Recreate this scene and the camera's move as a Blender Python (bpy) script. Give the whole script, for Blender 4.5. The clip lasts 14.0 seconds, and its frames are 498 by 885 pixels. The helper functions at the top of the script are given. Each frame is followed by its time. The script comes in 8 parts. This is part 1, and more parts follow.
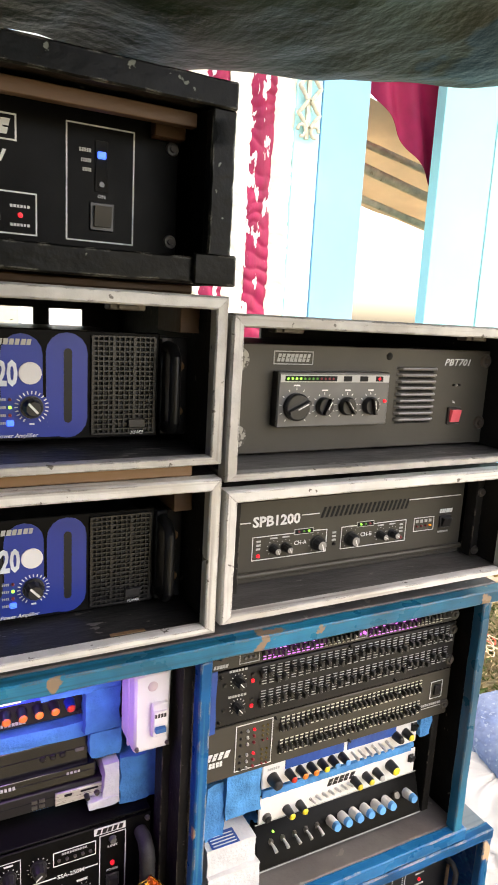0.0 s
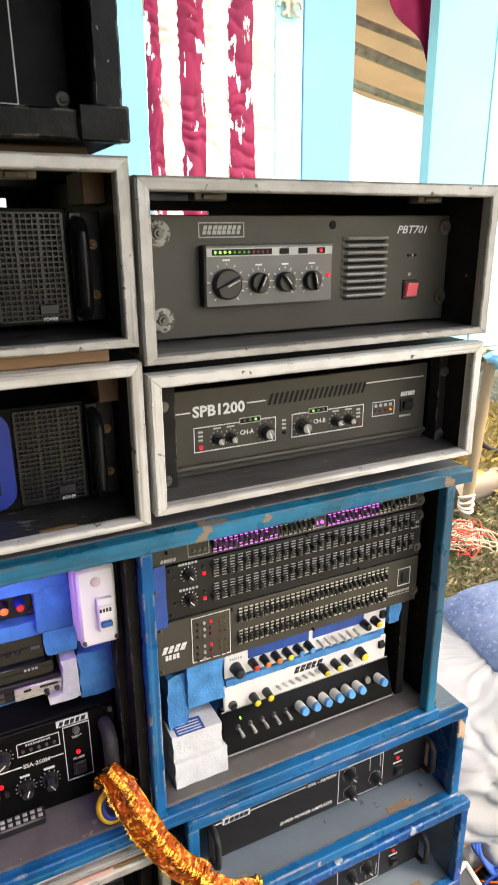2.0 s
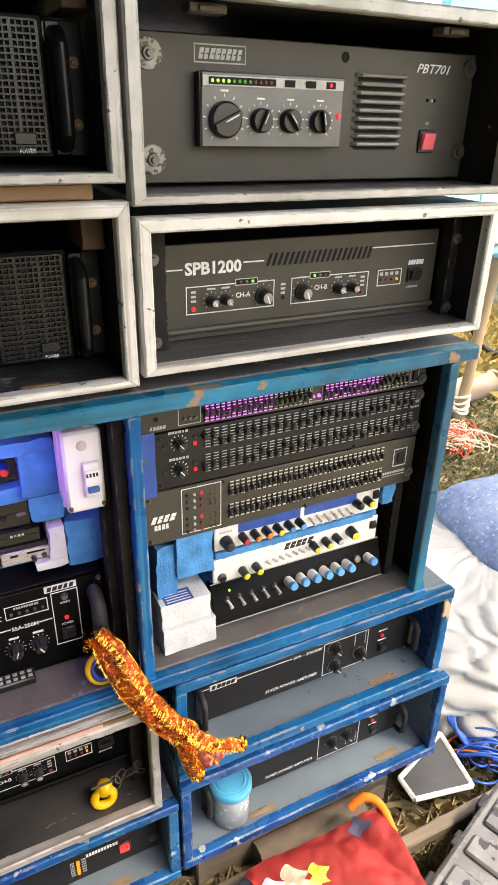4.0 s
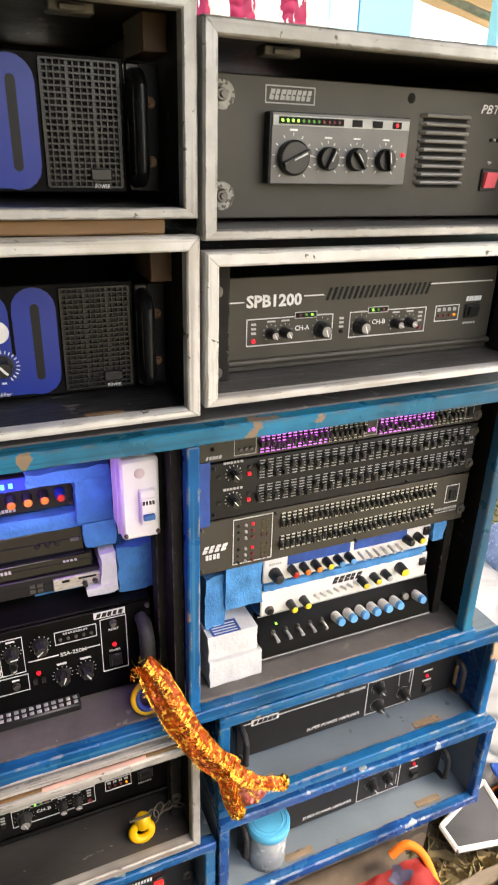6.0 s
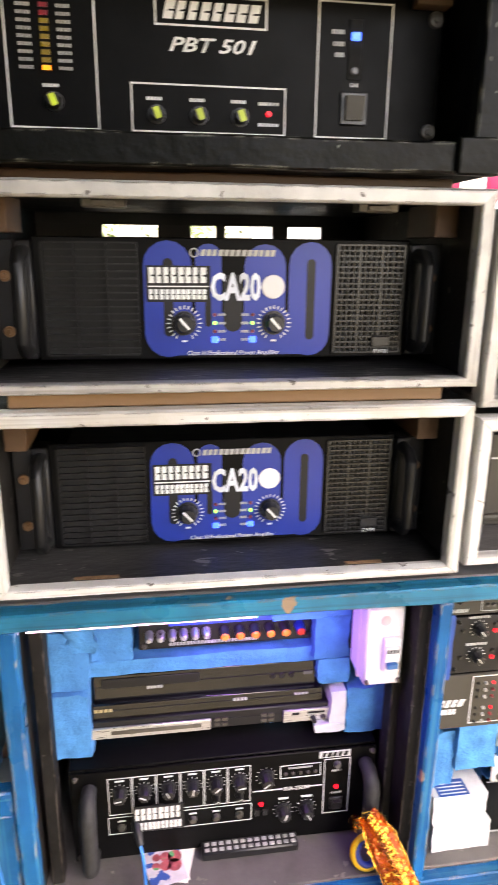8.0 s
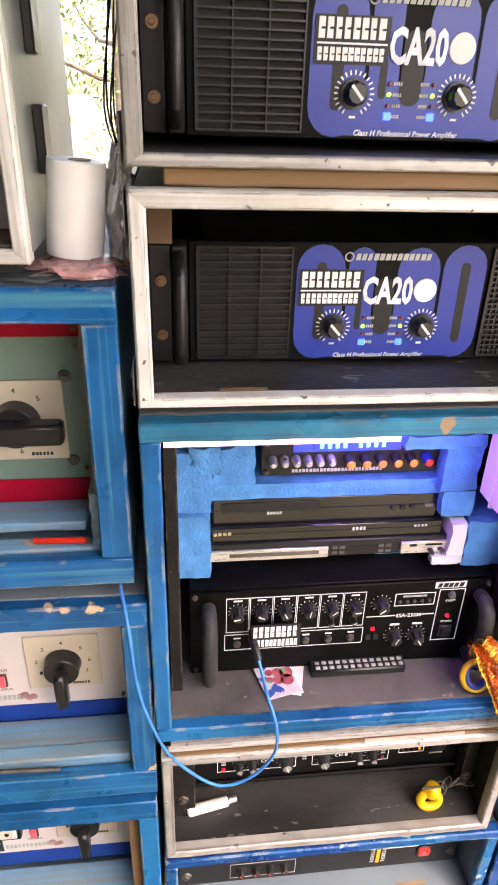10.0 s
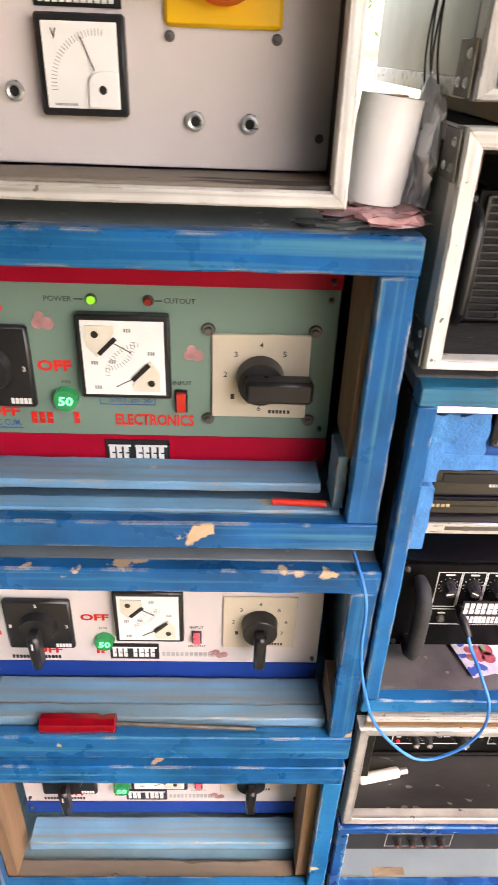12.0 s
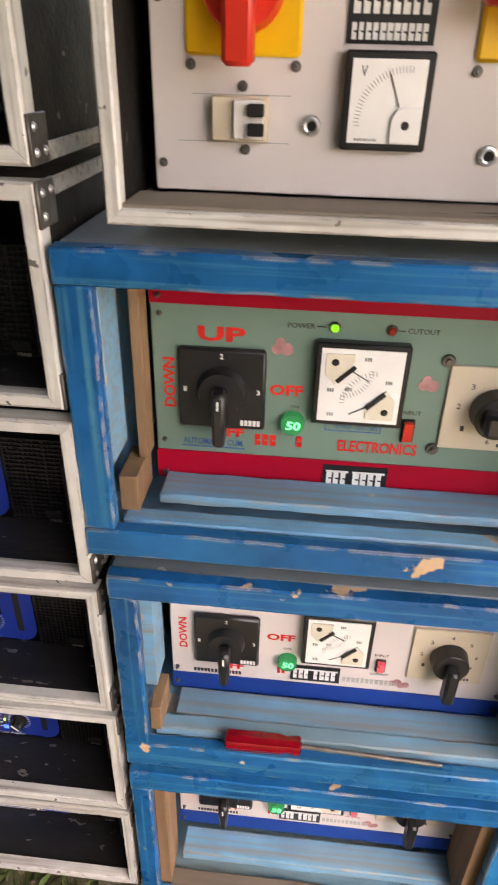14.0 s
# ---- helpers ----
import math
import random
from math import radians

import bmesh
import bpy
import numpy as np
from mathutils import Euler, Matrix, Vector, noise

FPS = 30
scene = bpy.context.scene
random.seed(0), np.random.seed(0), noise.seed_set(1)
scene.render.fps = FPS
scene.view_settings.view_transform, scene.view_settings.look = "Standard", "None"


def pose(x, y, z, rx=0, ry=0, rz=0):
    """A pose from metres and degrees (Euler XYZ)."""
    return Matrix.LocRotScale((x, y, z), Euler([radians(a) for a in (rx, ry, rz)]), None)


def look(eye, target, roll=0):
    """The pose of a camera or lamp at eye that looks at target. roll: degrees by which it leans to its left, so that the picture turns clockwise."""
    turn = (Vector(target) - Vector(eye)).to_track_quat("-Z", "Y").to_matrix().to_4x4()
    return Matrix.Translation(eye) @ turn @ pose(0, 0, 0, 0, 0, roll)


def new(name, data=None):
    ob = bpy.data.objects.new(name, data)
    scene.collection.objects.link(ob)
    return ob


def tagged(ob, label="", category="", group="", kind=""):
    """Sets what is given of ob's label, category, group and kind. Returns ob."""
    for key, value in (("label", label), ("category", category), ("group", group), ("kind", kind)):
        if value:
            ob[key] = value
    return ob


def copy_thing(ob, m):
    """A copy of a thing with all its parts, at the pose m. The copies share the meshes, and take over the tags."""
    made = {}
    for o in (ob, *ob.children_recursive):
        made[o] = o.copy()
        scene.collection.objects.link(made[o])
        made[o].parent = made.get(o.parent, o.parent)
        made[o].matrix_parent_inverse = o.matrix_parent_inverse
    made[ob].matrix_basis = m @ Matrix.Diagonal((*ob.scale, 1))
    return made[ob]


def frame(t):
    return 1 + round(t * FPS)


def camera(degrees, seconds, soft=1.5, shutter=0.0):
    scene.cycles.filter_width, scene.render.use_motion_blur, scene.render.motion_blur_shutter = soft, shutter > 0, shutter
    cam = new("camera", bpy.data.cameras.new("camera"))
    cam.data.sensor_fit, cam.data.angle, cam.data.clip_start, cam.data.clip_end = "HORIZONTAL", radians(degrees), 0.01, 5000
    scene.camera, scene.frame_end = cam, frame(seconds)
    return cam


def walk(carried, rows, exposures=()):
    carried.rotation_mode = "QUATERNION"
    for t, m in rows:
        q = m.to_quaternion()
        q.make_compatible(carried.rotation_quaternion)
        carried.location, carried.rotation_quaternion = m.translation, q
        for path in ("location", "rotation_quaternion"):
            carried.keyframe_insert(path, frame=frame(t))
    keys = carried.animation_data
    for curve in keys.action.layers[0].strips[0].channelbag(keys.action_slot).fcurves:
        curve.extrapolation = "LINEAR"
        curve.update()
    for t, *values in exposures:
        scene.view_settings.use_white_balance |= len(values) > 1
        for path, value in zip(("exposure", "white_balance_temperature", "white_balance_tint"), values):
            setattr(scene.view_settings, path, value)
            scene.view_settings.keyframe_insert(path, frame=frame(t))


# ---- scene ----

# ---------------------------------------------------------------- camera
cam = camera(41.8, 14.0, soft=1.1, shutter=0.35)
PATH = [
    (0.0, (-0.001, -0.001, 1.502), (0.908, 1.739, 1.115), 3.2),
    (0.5, (0.035, -0.007, 1.493), (0.958, 1.718, 1.079), 3.1),
    (1.0, (0.078, -0.015, 1.481), (0.985, 1.704, 1.007), 1.5),
    (1.5, (0.101, -0.019, 1.466), (0.959, 1.709, 0.937), 0.5),
    (2.0, (0.119, -0.018, 1.447), (0.953, 1.690, 0.821), -0.4),
    (2.5, (0.125, -0.016, 1.430), (0.960, 1.658, 0.722), 0.4),
    (3.0, (0.131, -0.010, 1.411), (0.948, 1.632, 0.616), 0.3),
    (3.2, (0.131, -0.007, 1.404), (0.949, 1.621, 0.577), 0.6),
    (5.3, (0.117, 0.012, 1.364), (0.900, 1.612, 0.455), 2.2),
    (5.5, (0.114, 0.012, 1.367), (0.900, 1.622, 0.477), 2.4),
    (6.0, (0.097, 0.020, 1.383), (0.834, 1.692, 0.568), 1.7),
    (6.5, (0.087, 0.022, 1.395), (0.801, 1.741, 0.665), 1.8),
    (7.0, (0.059, 0.020, 1.416), (0.702, 1.800, 0.773), 0.1),
    (7.5, (0.013, 0.038, 1.447), (0.485, 1.901, 0.892), 0.3),
    (8.0, (-0.014, 0.052, 1.460), (0.264, 1.948, 0.890), 0.6),
    (8.2, (-0.037, 0.060, 1.463), (0.169, 1.946, 0.830), 0.5),
    (10.3, (-0.180, 0.108, 1.362), (0.037, 1.845, 0.396), 2.0),
    (10.5, (-0.200, 0.108, 1.360), (0.004, 1.838, 0.378), 2.5),
    (11.0, (-0.278, 0.122, 1.357), (-0.158, 1.865, 0.386), 2.7),
    (11.5, (-0.330, 0.139, 1.349), (-0.250, 1.856, 0.327), 2.0),
    (12.0, (-0.381, 0.149, 1.345), (-0.319, 1.861, 0.313), 2.2),
    (12.5, (-0.429, 0.158, 1.344), (-0.425, 1.870, 0.312), 2.2),
    (13.0, (-0.465, 0.164, 1.342), (-0.530, 1.860, 0.285), 0.6),
    (13.5, (-0.508, 0.162, 1.346), (-0.630, 1.851, 0.282), -0.1),
    (14.0, (-0.564, 0.156, 1.359), (-0.711, 1.870, 0.341), 1.5),
]
walk(cam, [(t, look(e, g, r)) for t, e, g, r in PATH],
     [(0.0, 2.65, 8250, 14), (1.5, 2.42, 8050, 12), (3.0, 2.68, 8100, 11), (5.5, 2.55, 8350, 12), (6.5, 2.78, 8300, 13), (7.0, 2.95, 8250, 14), (7.5, 3.4, 8250, 16), (8.2, 3.3, 8250, 18), (10.3, 3.3, 8450, 21), (11.5, 3.48, 8400, 21), (13.0, 3.35, 8450, 20), (14.0, 3.22, 8550, 21)])

# ---------------------------------------------------------------- light
TO_SUN = Vector((0.36, -0.30, 0.88)).normalized()
world = bpy.data.worlds.new("daylight")
scene.world = world
world.use_nodes = True
wn = world.node_tree.nodes
sky = wn.new("ShaderNodeTexSky")
sky.sky_type = 'NISHITA'
sky.sun_disc = False
sky.sun_elevation = math.asin(TO_SUN.z)
sky.sun_rotation = math.atan2(TO_SUN.x, TO_SUN.y)
sky.air_density, sky.dust_density, sky.ozone_density = 1.0, 3.0, 0.6
world.node_tree.links.new(sky.outputs[0], wn["Background"].inputs[0])
wn["Background"].inputs[1].default_value = 0.15
sun = new("sun", bpy.data.lights.new("sun", 'SUN'))
sun.data.energy, sun.data.angle, sun.data.color = 1.1, radians(10), (1.0, 0.95, 0.86)
sun.matrix_world = look(TO_SUN * 20, (0, 0, 0))

# ---------------------------------------------------------------- materials
MATS = {}
RECIPES = {}


def make_mat(name, col, rough=0.5, metal=0.0, var=0.25, scale=30.0, wear=None, wear_amount=0.0, wear_scale=14.0,
        bump=0.15, bump_scale=120.0, stretch=(1, 1, 1), emit=None, emit_power=0.0, spec=0.5, stain=None, stain_amount=0.0, coat=0.0, edge=None, edge_size=0.004, edge_scale=16.0,
        streak=None, streak_col=None, streak_amount=0.5, bump_dist=0.002):
    """A surface with two scales of colour variation, chips of another colour, stains, and fine relief."""
    if name in MATS:
        return MATS[name]
    m = bpy.data.materials.new(name)
    m.use_nodes = True
    nt = m.node_tree
    n, l = nt.nodes, nt.links
    b = n["Principled BSDF"]
    b.inputs["Roughness"].default_value = rough
    b.inputs["Metallic"].default_value = metal
    b.inputs["Specular IOR Level"].default_value = spec
    b.inputs["Coat Weight"].default_value = coat
    co = n.new("ShaderNodeTexCoord")
    info = n.new("ShaderNodeObjectInfo")
    off = n.new("ShaderNodeVectorMath")
    off.operation = 'MULTIPLY_ADD'
    off.inputs[1].default_value = stretch
    l.new(co.outputs["Object"], off.inputs[0])
    rnd = n.new("ShaderNodeVectorMath")
    rnd.operation = 'SCALE'
    rnd.inputs[0].default_value = (7.0, 3.0, 5.0)
    l.new(info.outputs["Random"], rnd.inputs["Scale"])
    l.new(rnd.outputs[0], off.inputs[2])

    def noisy(s, d=4.0):
        t = n.new("ShaderNodeTexNoise")
        t.inputs["Scale"].default_value, t.inputs["Detail"].default_value = s, d
        l.new(off.outputs[0], t.inputs["Vector"])
        return t.outputs["Fac"]

    def ramp(src, lo, hi):
        r = n.new("ShaderNodeMapRange")
        r.inputs[1].default_value, r.inputs[2].default_value = lo, hi
        l.new(src, r.inputs[0])
        return r.outputs[0]

    def mix(fac, a, c):
        x = n.new("ShaderNodeMix")
        x.data_type = 'RGBA'
        l.new(fac, x.inputs["Factor"])
        for sock, v in ((x.inputs[6], a), (x.inputs[7], c)):
            if hasattr(v, "links"):
                l.new(v, sock)
            else:
                sock.default_value = (*v, 1)
        return x.outputs[2]

    dark = tuple(c * (1 - var) for c in col)
    light = tuple(min(1, c * (1 + var)) for c in col)
    out = mix(ramp(noisy(scale), 0.3, 0.7), dark, light)
    if streak:
        sv = n.new("ShaderNodeVectorMath")
        sv.operation = 'MULTIPLY'
        sv.inputs[1].default_value = streak
        l.new(off.outputs[0], sv.inputs[0])
        st = n.new("ShaderNodeTexNoise")
        st.inputs["Scale"].default_value, st.inputs["Detail"].default_value = 1.0, 6.0
        l.new(sv.outputs[0], st.inputs["Vector"])
        out = mix(ramp(st.outputs["Fac"], 0.60 - 0.2 * streak_amount, 0.78 - 0.1 * streak_amount), out, streak_col)
    if stain:
        out = mix(ramp(noisy(scale * 0.23, 6), 0.62 - stain_amount * 0.25, 0.75), out, stain)
    if wear:
        chips = ramp(noisy(wear_scale, 7), 0.74 - wear_amount * 0.3, 0.755 - wear_amount * 0.3)
        out = mix(chips, out, wear)
    if edge:
        bv = n.new("ShaderNodeBevel")
        bv.samples = 4
        bv.inputs["Radius"].default_value = edge_size
        geo = n.new("ShaderNodeNewGeometry")
        dt = n.new("ShaderNodeVectorMath")
        dt.operation = 'DOT_PRODUCT'
        l.new(bv.outputs[0], dt.inputs[0])
        l.new(geo.outputs["Normal"], dt.inputs[1])
        worn = ramp(dt.outputs["Value"], 0.995, 0.90)
        mul = n.new("ShaderNodeMath")
        mul.operation = 'MULTIPLY'
        l.new(worn, mul.inputs[0])
        l.new(ramp(noisy(edge_scale, 8), 0.50, 0.58), mul.inputs[1])
        out = mix(mul.outputs[0], out, edge)
    l.new(out, b.inputs["Base Color"])
    rr = n.new("ShaderNodeMapRange")
    rr.inputs[3].default_value, rr.inputs[4].default_value = max(0, rough - 0.12), min(1, rough + 0.12)
    l.new(noisy(scale * 1.7), rr.inputs[0])
    l.new(rr.outputs[0], b.inputs["Roughness"])
    if bump:
        bp = n.new("ShaderNodeBump")
        bp.inputs["Strength"].default_value, bp.inputs["Distance"].default_value = bump, bump_dist
        l.new(noisy(bump_scale), bp.inputs["Height"])
        l.new(bp.outputs[0], b.inputs["Normal"])
    if emit:
        b.inputs["Emission Color"].default_value = (*emit, 1)
        b.inputs["Emission Strength"].default_value = emit_power
    MATS[name] = m
    return m


def mat(name, *values, **options):
    RECIPES.setdefault(name, (values, options))
    return make_mat(name, *values, **options)


EDGE = mat("worn_edge_trim", (0.64, 0.63, 0.60), 0.42, 0.1, 0.10, 25, (0.14, 0.125, 0.11), 0.20, 70, 0.25, 200, stain=(0.44, 0.41, 0.36), stain_amount=0.4, edge=(0.16, 0.145, 0.13), edge_size=0.0025, edge_scale=30, streak=(2.5, 90, 130), streak_col=(0.26, 0.23, 0.20), streak_amount=0.35)
EDGE_GREY = mat("grey_edge_trim", (0.42, 0.41, 0.39), 0.45, 0.25, 0.16, 30, (0.12, 0.11, 0.10), 0.22, 80, 0.25, 200, stain=(0.24, 0.225, 0.20), stain_amount=0.5, edge=(0.08, 0.075, 0.07), edge_size=0.003, edge_scale=45, streak=(2.5, 90, 130), streak_col=(0.16, 0.145, 0.13), streak_amount=0.5)
CASE_IN = mat("black_case_lining", (0.0155, 0.0142, 0.0130), 0.6, 0, 0.4, 18, (0.12, 0.11, 0.10), 0.16, 60, 0.4, 160, stain=(0.024, 0.022, 0.020), stain_amount=0.5, spec=0.12, edge=(0.14, 0.12, 0.10), edge_size=0.003, edge_scale=50)
CASE_OUT = mat("case_board", (0.06, 0.06, 0.06), 0.6, 0, 0.3, 16, bump=0.3)
DUST = mat("dusty_black_floor", (0.065, 0.062, 0.059), 0.38, 0, 0.45, 26, (0.20, 0.185, 0.17), 0.22, 70, 0.6, 110, (0.35, 1, 1), stain=(0.165, 0.157, 0.148), stain_amount=0.9, edge=(0.34, 0.31, 0.27), edge_size=0.004, edge_scale=40)
# Copy of the dusty floor with the weaker light on these cases put into colour.
DUST_SHADE = mat("dusty_dark_floor", (0.0115, 0.0115, 0.012), 0.42, 0, 0.5, 22, (0.16, 0.15, 0.14), 0.26, 80, 0.6, 110, (0.45, 1, 1), stain=(0.080, 0.077, 0.074), stain_amount=0.9, edge=(0.26, 0.24, 0.21), edge_size=0.003, edge_scale=40)
PLATE = mat("olive_black_faceplate", (0.054, 0.049, 0.039), 0.42, 0.0, 0.12, 10, bump=0.06, bump_scale=500, stain=(0.064, 0.059, 0.050), stain_amount=0.3, spec=0.3)
PLATE2 = mat("black_faceplate", (0.013, 0.013, 0.014), 0.40, 0.0, 0.15, 14, bump=0.06, bump_scale=500, stain=(0.026, 0.025, 0.025), stain_amount=0.4, spec=0.3)
PLASTIC = mat("black_plastic", (0.014, 0.014, 0.015), 0.33, 0, 0.2, 40, bump=0.03)
RUBBER = mat("black_rubber", (0.02, 0.02, 0.021), 0.65, 0, 0.3, 60, bump=0.3, bump_scale=300)
HOLE = mat("dark_hole", (0.004, 0.004, 0.004), 0.9, bump=0)
GREYMOD = mat("grey_control_panel", (0.115, 0.115, 0.115), 0.35, 0.3, 0.1, 20, bump=0.05, bump_scale=400)
SILVER = mat("brushed_silver", (0.55, 0.55, 0.55), 0.3, 0.7, 0.12, 30, bump=0.08, stretch=(1, 1, 12))
STEEL = mat("tarnished_steel", (0.14, 0.13, 0.118), 0.48, 0.7, 0.25, 60, bump=0.1, stain=(0.12, 0.08, 0.05), stain_amount=0.3)
INK = mat("white_ink", (0.72, 0.72, 0.70), 0.55, 0, 0.08, 80, bump=0)
INKG = mat("grey_ink", (0.42, 0.42, 0.40), 0.55, 0, 0.08, 80, bump=0)
BLUE = mat("chipped_blue_paint", (0.0003, 0.086, 0.245), 0.30, 0, 0.38, 11, (0.55, 0.38, 0.24), 0.262, 12, 0.5, 60, stain=(0.003, 0.145, 0.335), stain_amount=0.6, spec=0.2, edge=(0.34, 0.32, 0.27), edge_size=0.004, edge_scale=26, streak=(2.5, 90, 130), streak_col=(0.04, 0.20, 0.30), streak_amount=0.3)
BLUE_TEAL = mat("teal_blue_paint", (0.0005, 0.145, 0.262), 0.30, 0, 0.32, 12, (0.26, 0.18, 0.12), 0.25, 16, 0.5, 60, stain=(0.010, 0.06, 0.11), stain_amount=0.6, spec=0.4, edge=(0.12, 0.11, 0.09), edge_size=0.004, edge_scale=28, streak=(2.5, 90, 130), streak_col=(0.010, 0.055, 0.10), streak_amount=0.45)
BLUE_DARK = mat("dark_blue_paint", (0.005, 0.050, 0.210), 0.27, 0, 0.35, 14, (0.34, 0.40, 0.42), 0.27, 26, 0.5, 60, stain=(0.006, 0.15, 0.32), stain_amount=0.6, spec=0.4, edge=(0.32, 0.38, 0.40), edge_size=0.004, edge_scale=24, streak=(2.5, 90, 130), streak_col=(0.01, 0.13, 0.30), streak_amount=0.5)
BLUE_PALE = mat("pale_blue_paint", (0.125, 0.355, 0.55), 0.55, 0, 0.18, 11, (0.42, 0.36, 0.28), 0.27, 11, 0.4, 60, stain=(0.15, 0.23, 0.26), stain_amount=1.0, edge=(0.34, 0.26, 0.17), edge_size=0.004, edge_scale=20, streak=(2.5, 90, 130), streak_col=(0.22, 0.24, 0.22), streak_amount=0.8)
BLUE_GREY = mat("grey_blue_paint", (0.155, 0.205, 0.25), 0.5, 0, 0.12, 9, (0.08, 0.10, 0.12), 0.12, 22, 0.25, 80, stain=(0.12, 0.16, 0.195), stain_amount=0.7)
DUSTY_TOP = mat("dusty_blue_board", (0.105, 0.155, 0.185), 0.6, 0, 0.3, 12, (0.30, 0.28, 0.25), 0.3, 30, 0.4, 80, stain=(0.19, 0.21, 0.21), stain_amount=0.8, streak=(2.5, 90, 130), streak_col=(0.05, 0.09, 0.12), streak_amount=0.4)
# Darker copy of the raw wood; shade between the cases is put into its colour.
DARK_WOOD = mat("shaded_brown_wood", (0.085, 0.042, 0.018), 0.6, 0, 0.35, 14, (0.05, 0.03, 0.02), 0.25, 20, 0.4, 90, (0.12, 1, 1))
WOOD = mat("raw_wood", (0.235, 0.135, 0.07), 0.65, 0, 0.3, 14, (0.14, 0.08, 0.04), 0.2, 20, 0.4, 90, (2.2, 2.2, 0.25), stain=(0.25, 0.15, 0.08), stain_amount=0.5)
WOODX = mat("raw_wood_batten", (0.23, 0.125, 0.055), 0.65, 0, 0.3, 14, (0.14, 0.08, 0.04), 0.2, 20, 0.4, 90, (0.12, 1, 1), stain=(0.20, 0.12, 0.06), stain_amount=0.5)
WOOD_GREY = mat("weathered_wood", (0.155, 0.125, 0.098), 0.8, 0, 0.35, 16, (0.06, 0.05, 0.04), 0.3, 20, 0.5, 70, (0.15, 1, 1), stain=(0.30, 0.26, 0.20), stain_amount=0.5)
BLACKWOOD = mat("black_painted_wood", (0.0030, 0.0033, 0.0030), 0.34, 0, 0.4, 22, (0.14, 0.15, 0.13), 0.20, 60, 0.55, 70, stain=(0.007, 0.0075, 0.007), stain_amount=0.4, spec=0.11, edge=(0.16, 0.16, 0.14), edge_size=0.003, edge_scale=40)
SHELF = mat("dusty_felt_shelf", (0.085, 0.078, 0.077), 0.8, 0, 0.28, 20, (0.17, 0.155, 0.14), 0.30, 45, 0.5, 160, stain=(0.15, 0.14, 0.133), stain_amount=0.9, edge=(0.20, 0.16, 0.12), edge_size=0.004, edge_scale=40)
GREEN = mat("sage_green_panel", (0.150, 0.235, 0.190), 0.45, 0, 0.08, 7, bump=0.05, stain=(0.125, 0.20, 0.16), stain_amount=0.4, spec=0.3)
RED = mat("crimson_panel", (0.36, 0.004, 0.022), 0.45, 0, 0.12, 8, bump=0.05, spec=0.18)
REDINK = mat("red_ink", (0.66, 0.02, 0.012), 0.5, 0, 0.1, 40, bump=0)
DBLUE = mat("ultramarine_strip", (0.006, 0.045, 0.26), 0.45, 0, 0.12, 8, bump=0.05, spec=0.2)
WHITE = mat("white_panel", (0.62, 0.565, 0.545), 0.4, 0, 0.05, 6, bump=0.06, stain=(0.52, 0.46, 0.42), stain_amount=0.6)
CREAM = mat("cream_plate", (0.58, 0.50, 0.38), 0.4, 0, 0.06, 12, bump=0.05)
PAPER = mat("white_paper", (0.78, 0.77, 0.74), 0.6, 0, 0.05, 20, bump=0.1)
WPLASTIC = mat("white_plastic", (0.74, 0.72, 0.70), 0.35, 0, 0.05, 18, bump=0.04, stain=(0.55, 0.52, 0.48), stain_amount=0.3)
FOAM = mat("blue_foam", (0.05, 0.25, 0.54), 0.9, 0, 0.22, 40, bump=0.9, bump_scale=240, stain=(0.035, 0.18, 0.44), stain_amount=0.6)
WFOAM = mat("white_foam", (0.60, 0.61, 0.62), 0.9, 0, 0.08, 40, bump=0.7, bump_scale=160)
TAPE = mat("blue_tape", (0.015, 0.07, 0.30), 0.4, 0, 0.2, 30, bump=0.3)
AMPBLUE = mat("royal_blue_print", (0.007, 0.030, 0.26), 0.35, 0, 0.08, 12, bump=0.03)
YELLOW = mat("yellow_plastic", (0.75, 0.42, 0.01), 0.4, 0, 0.08, 20, bump=0.05)
REDPL = mat("red_plastic", (0.60, 0.03, 0.015), 0.35, 0, 0.1, 20, bump=0.05)
PINKSW = mat("red_rocker", (0.62, 0.10, 0.13), 0.3, 0, 0.1, 20, bump=0, emit=(1.0, 0.12, 0.15), emit_power=0.03)
BLACKSAT = mat("satin_black_metal", (0.0034, 0.0034, 0.0036), 0.42, 0, 0.3, 20, bump=0.08, spec=0.08, stain=(0.010, 0.010, 0.010), stain_amount=0.5)
LED_YD = mat("dim_amber_led", (0.07, 0.055, 0.015), 0.3, bump=0, emit=(1.0, 0.7, 0.05), emit_power=0.015)
BRASS = mat("rusty_brass", (0.30, 0.17, 0.09), 0.45, 0.6, 0.3, 60, bump=0.2)


def along(m, axis):
    """The same paint with its brush streaks along another axis."""
    values, options = RECIPES[m.name]
    options = dict(options, streak={"x": (2.5, 90, 130), "z": (130, 90, 2.5)}[axis])
    return mat(m.name + "_" + axis, *values, **options)


def translucent(m, col, share):
    """Cloth that daylight shines through."""
    nt = m.node_tree
    out = nt.nodes["Material Output"]
    tr = nt.nodes.new("ShaderNodeBsdfTranslucent")
    tr.inputs[0].default_value = (*col, 1)
    mx = nt.nodes.new("ShaderNodeMixShader")
    mx.inputs[0].default_value = share
    nt.links.new(nt.nodes["Principled BSDF"].outputs[0], mx.inputs[1])
    nt.links.new(tr.outputs[0], mx.inputs[2])
    nt.links.new(mx.outputs[0], out.inputs[0])
    return m


def led(name, col, power):
    return mat(name, tuple(c * 0.5 for c in col), 0.3, bump=0, emit=col, emit_power=power)


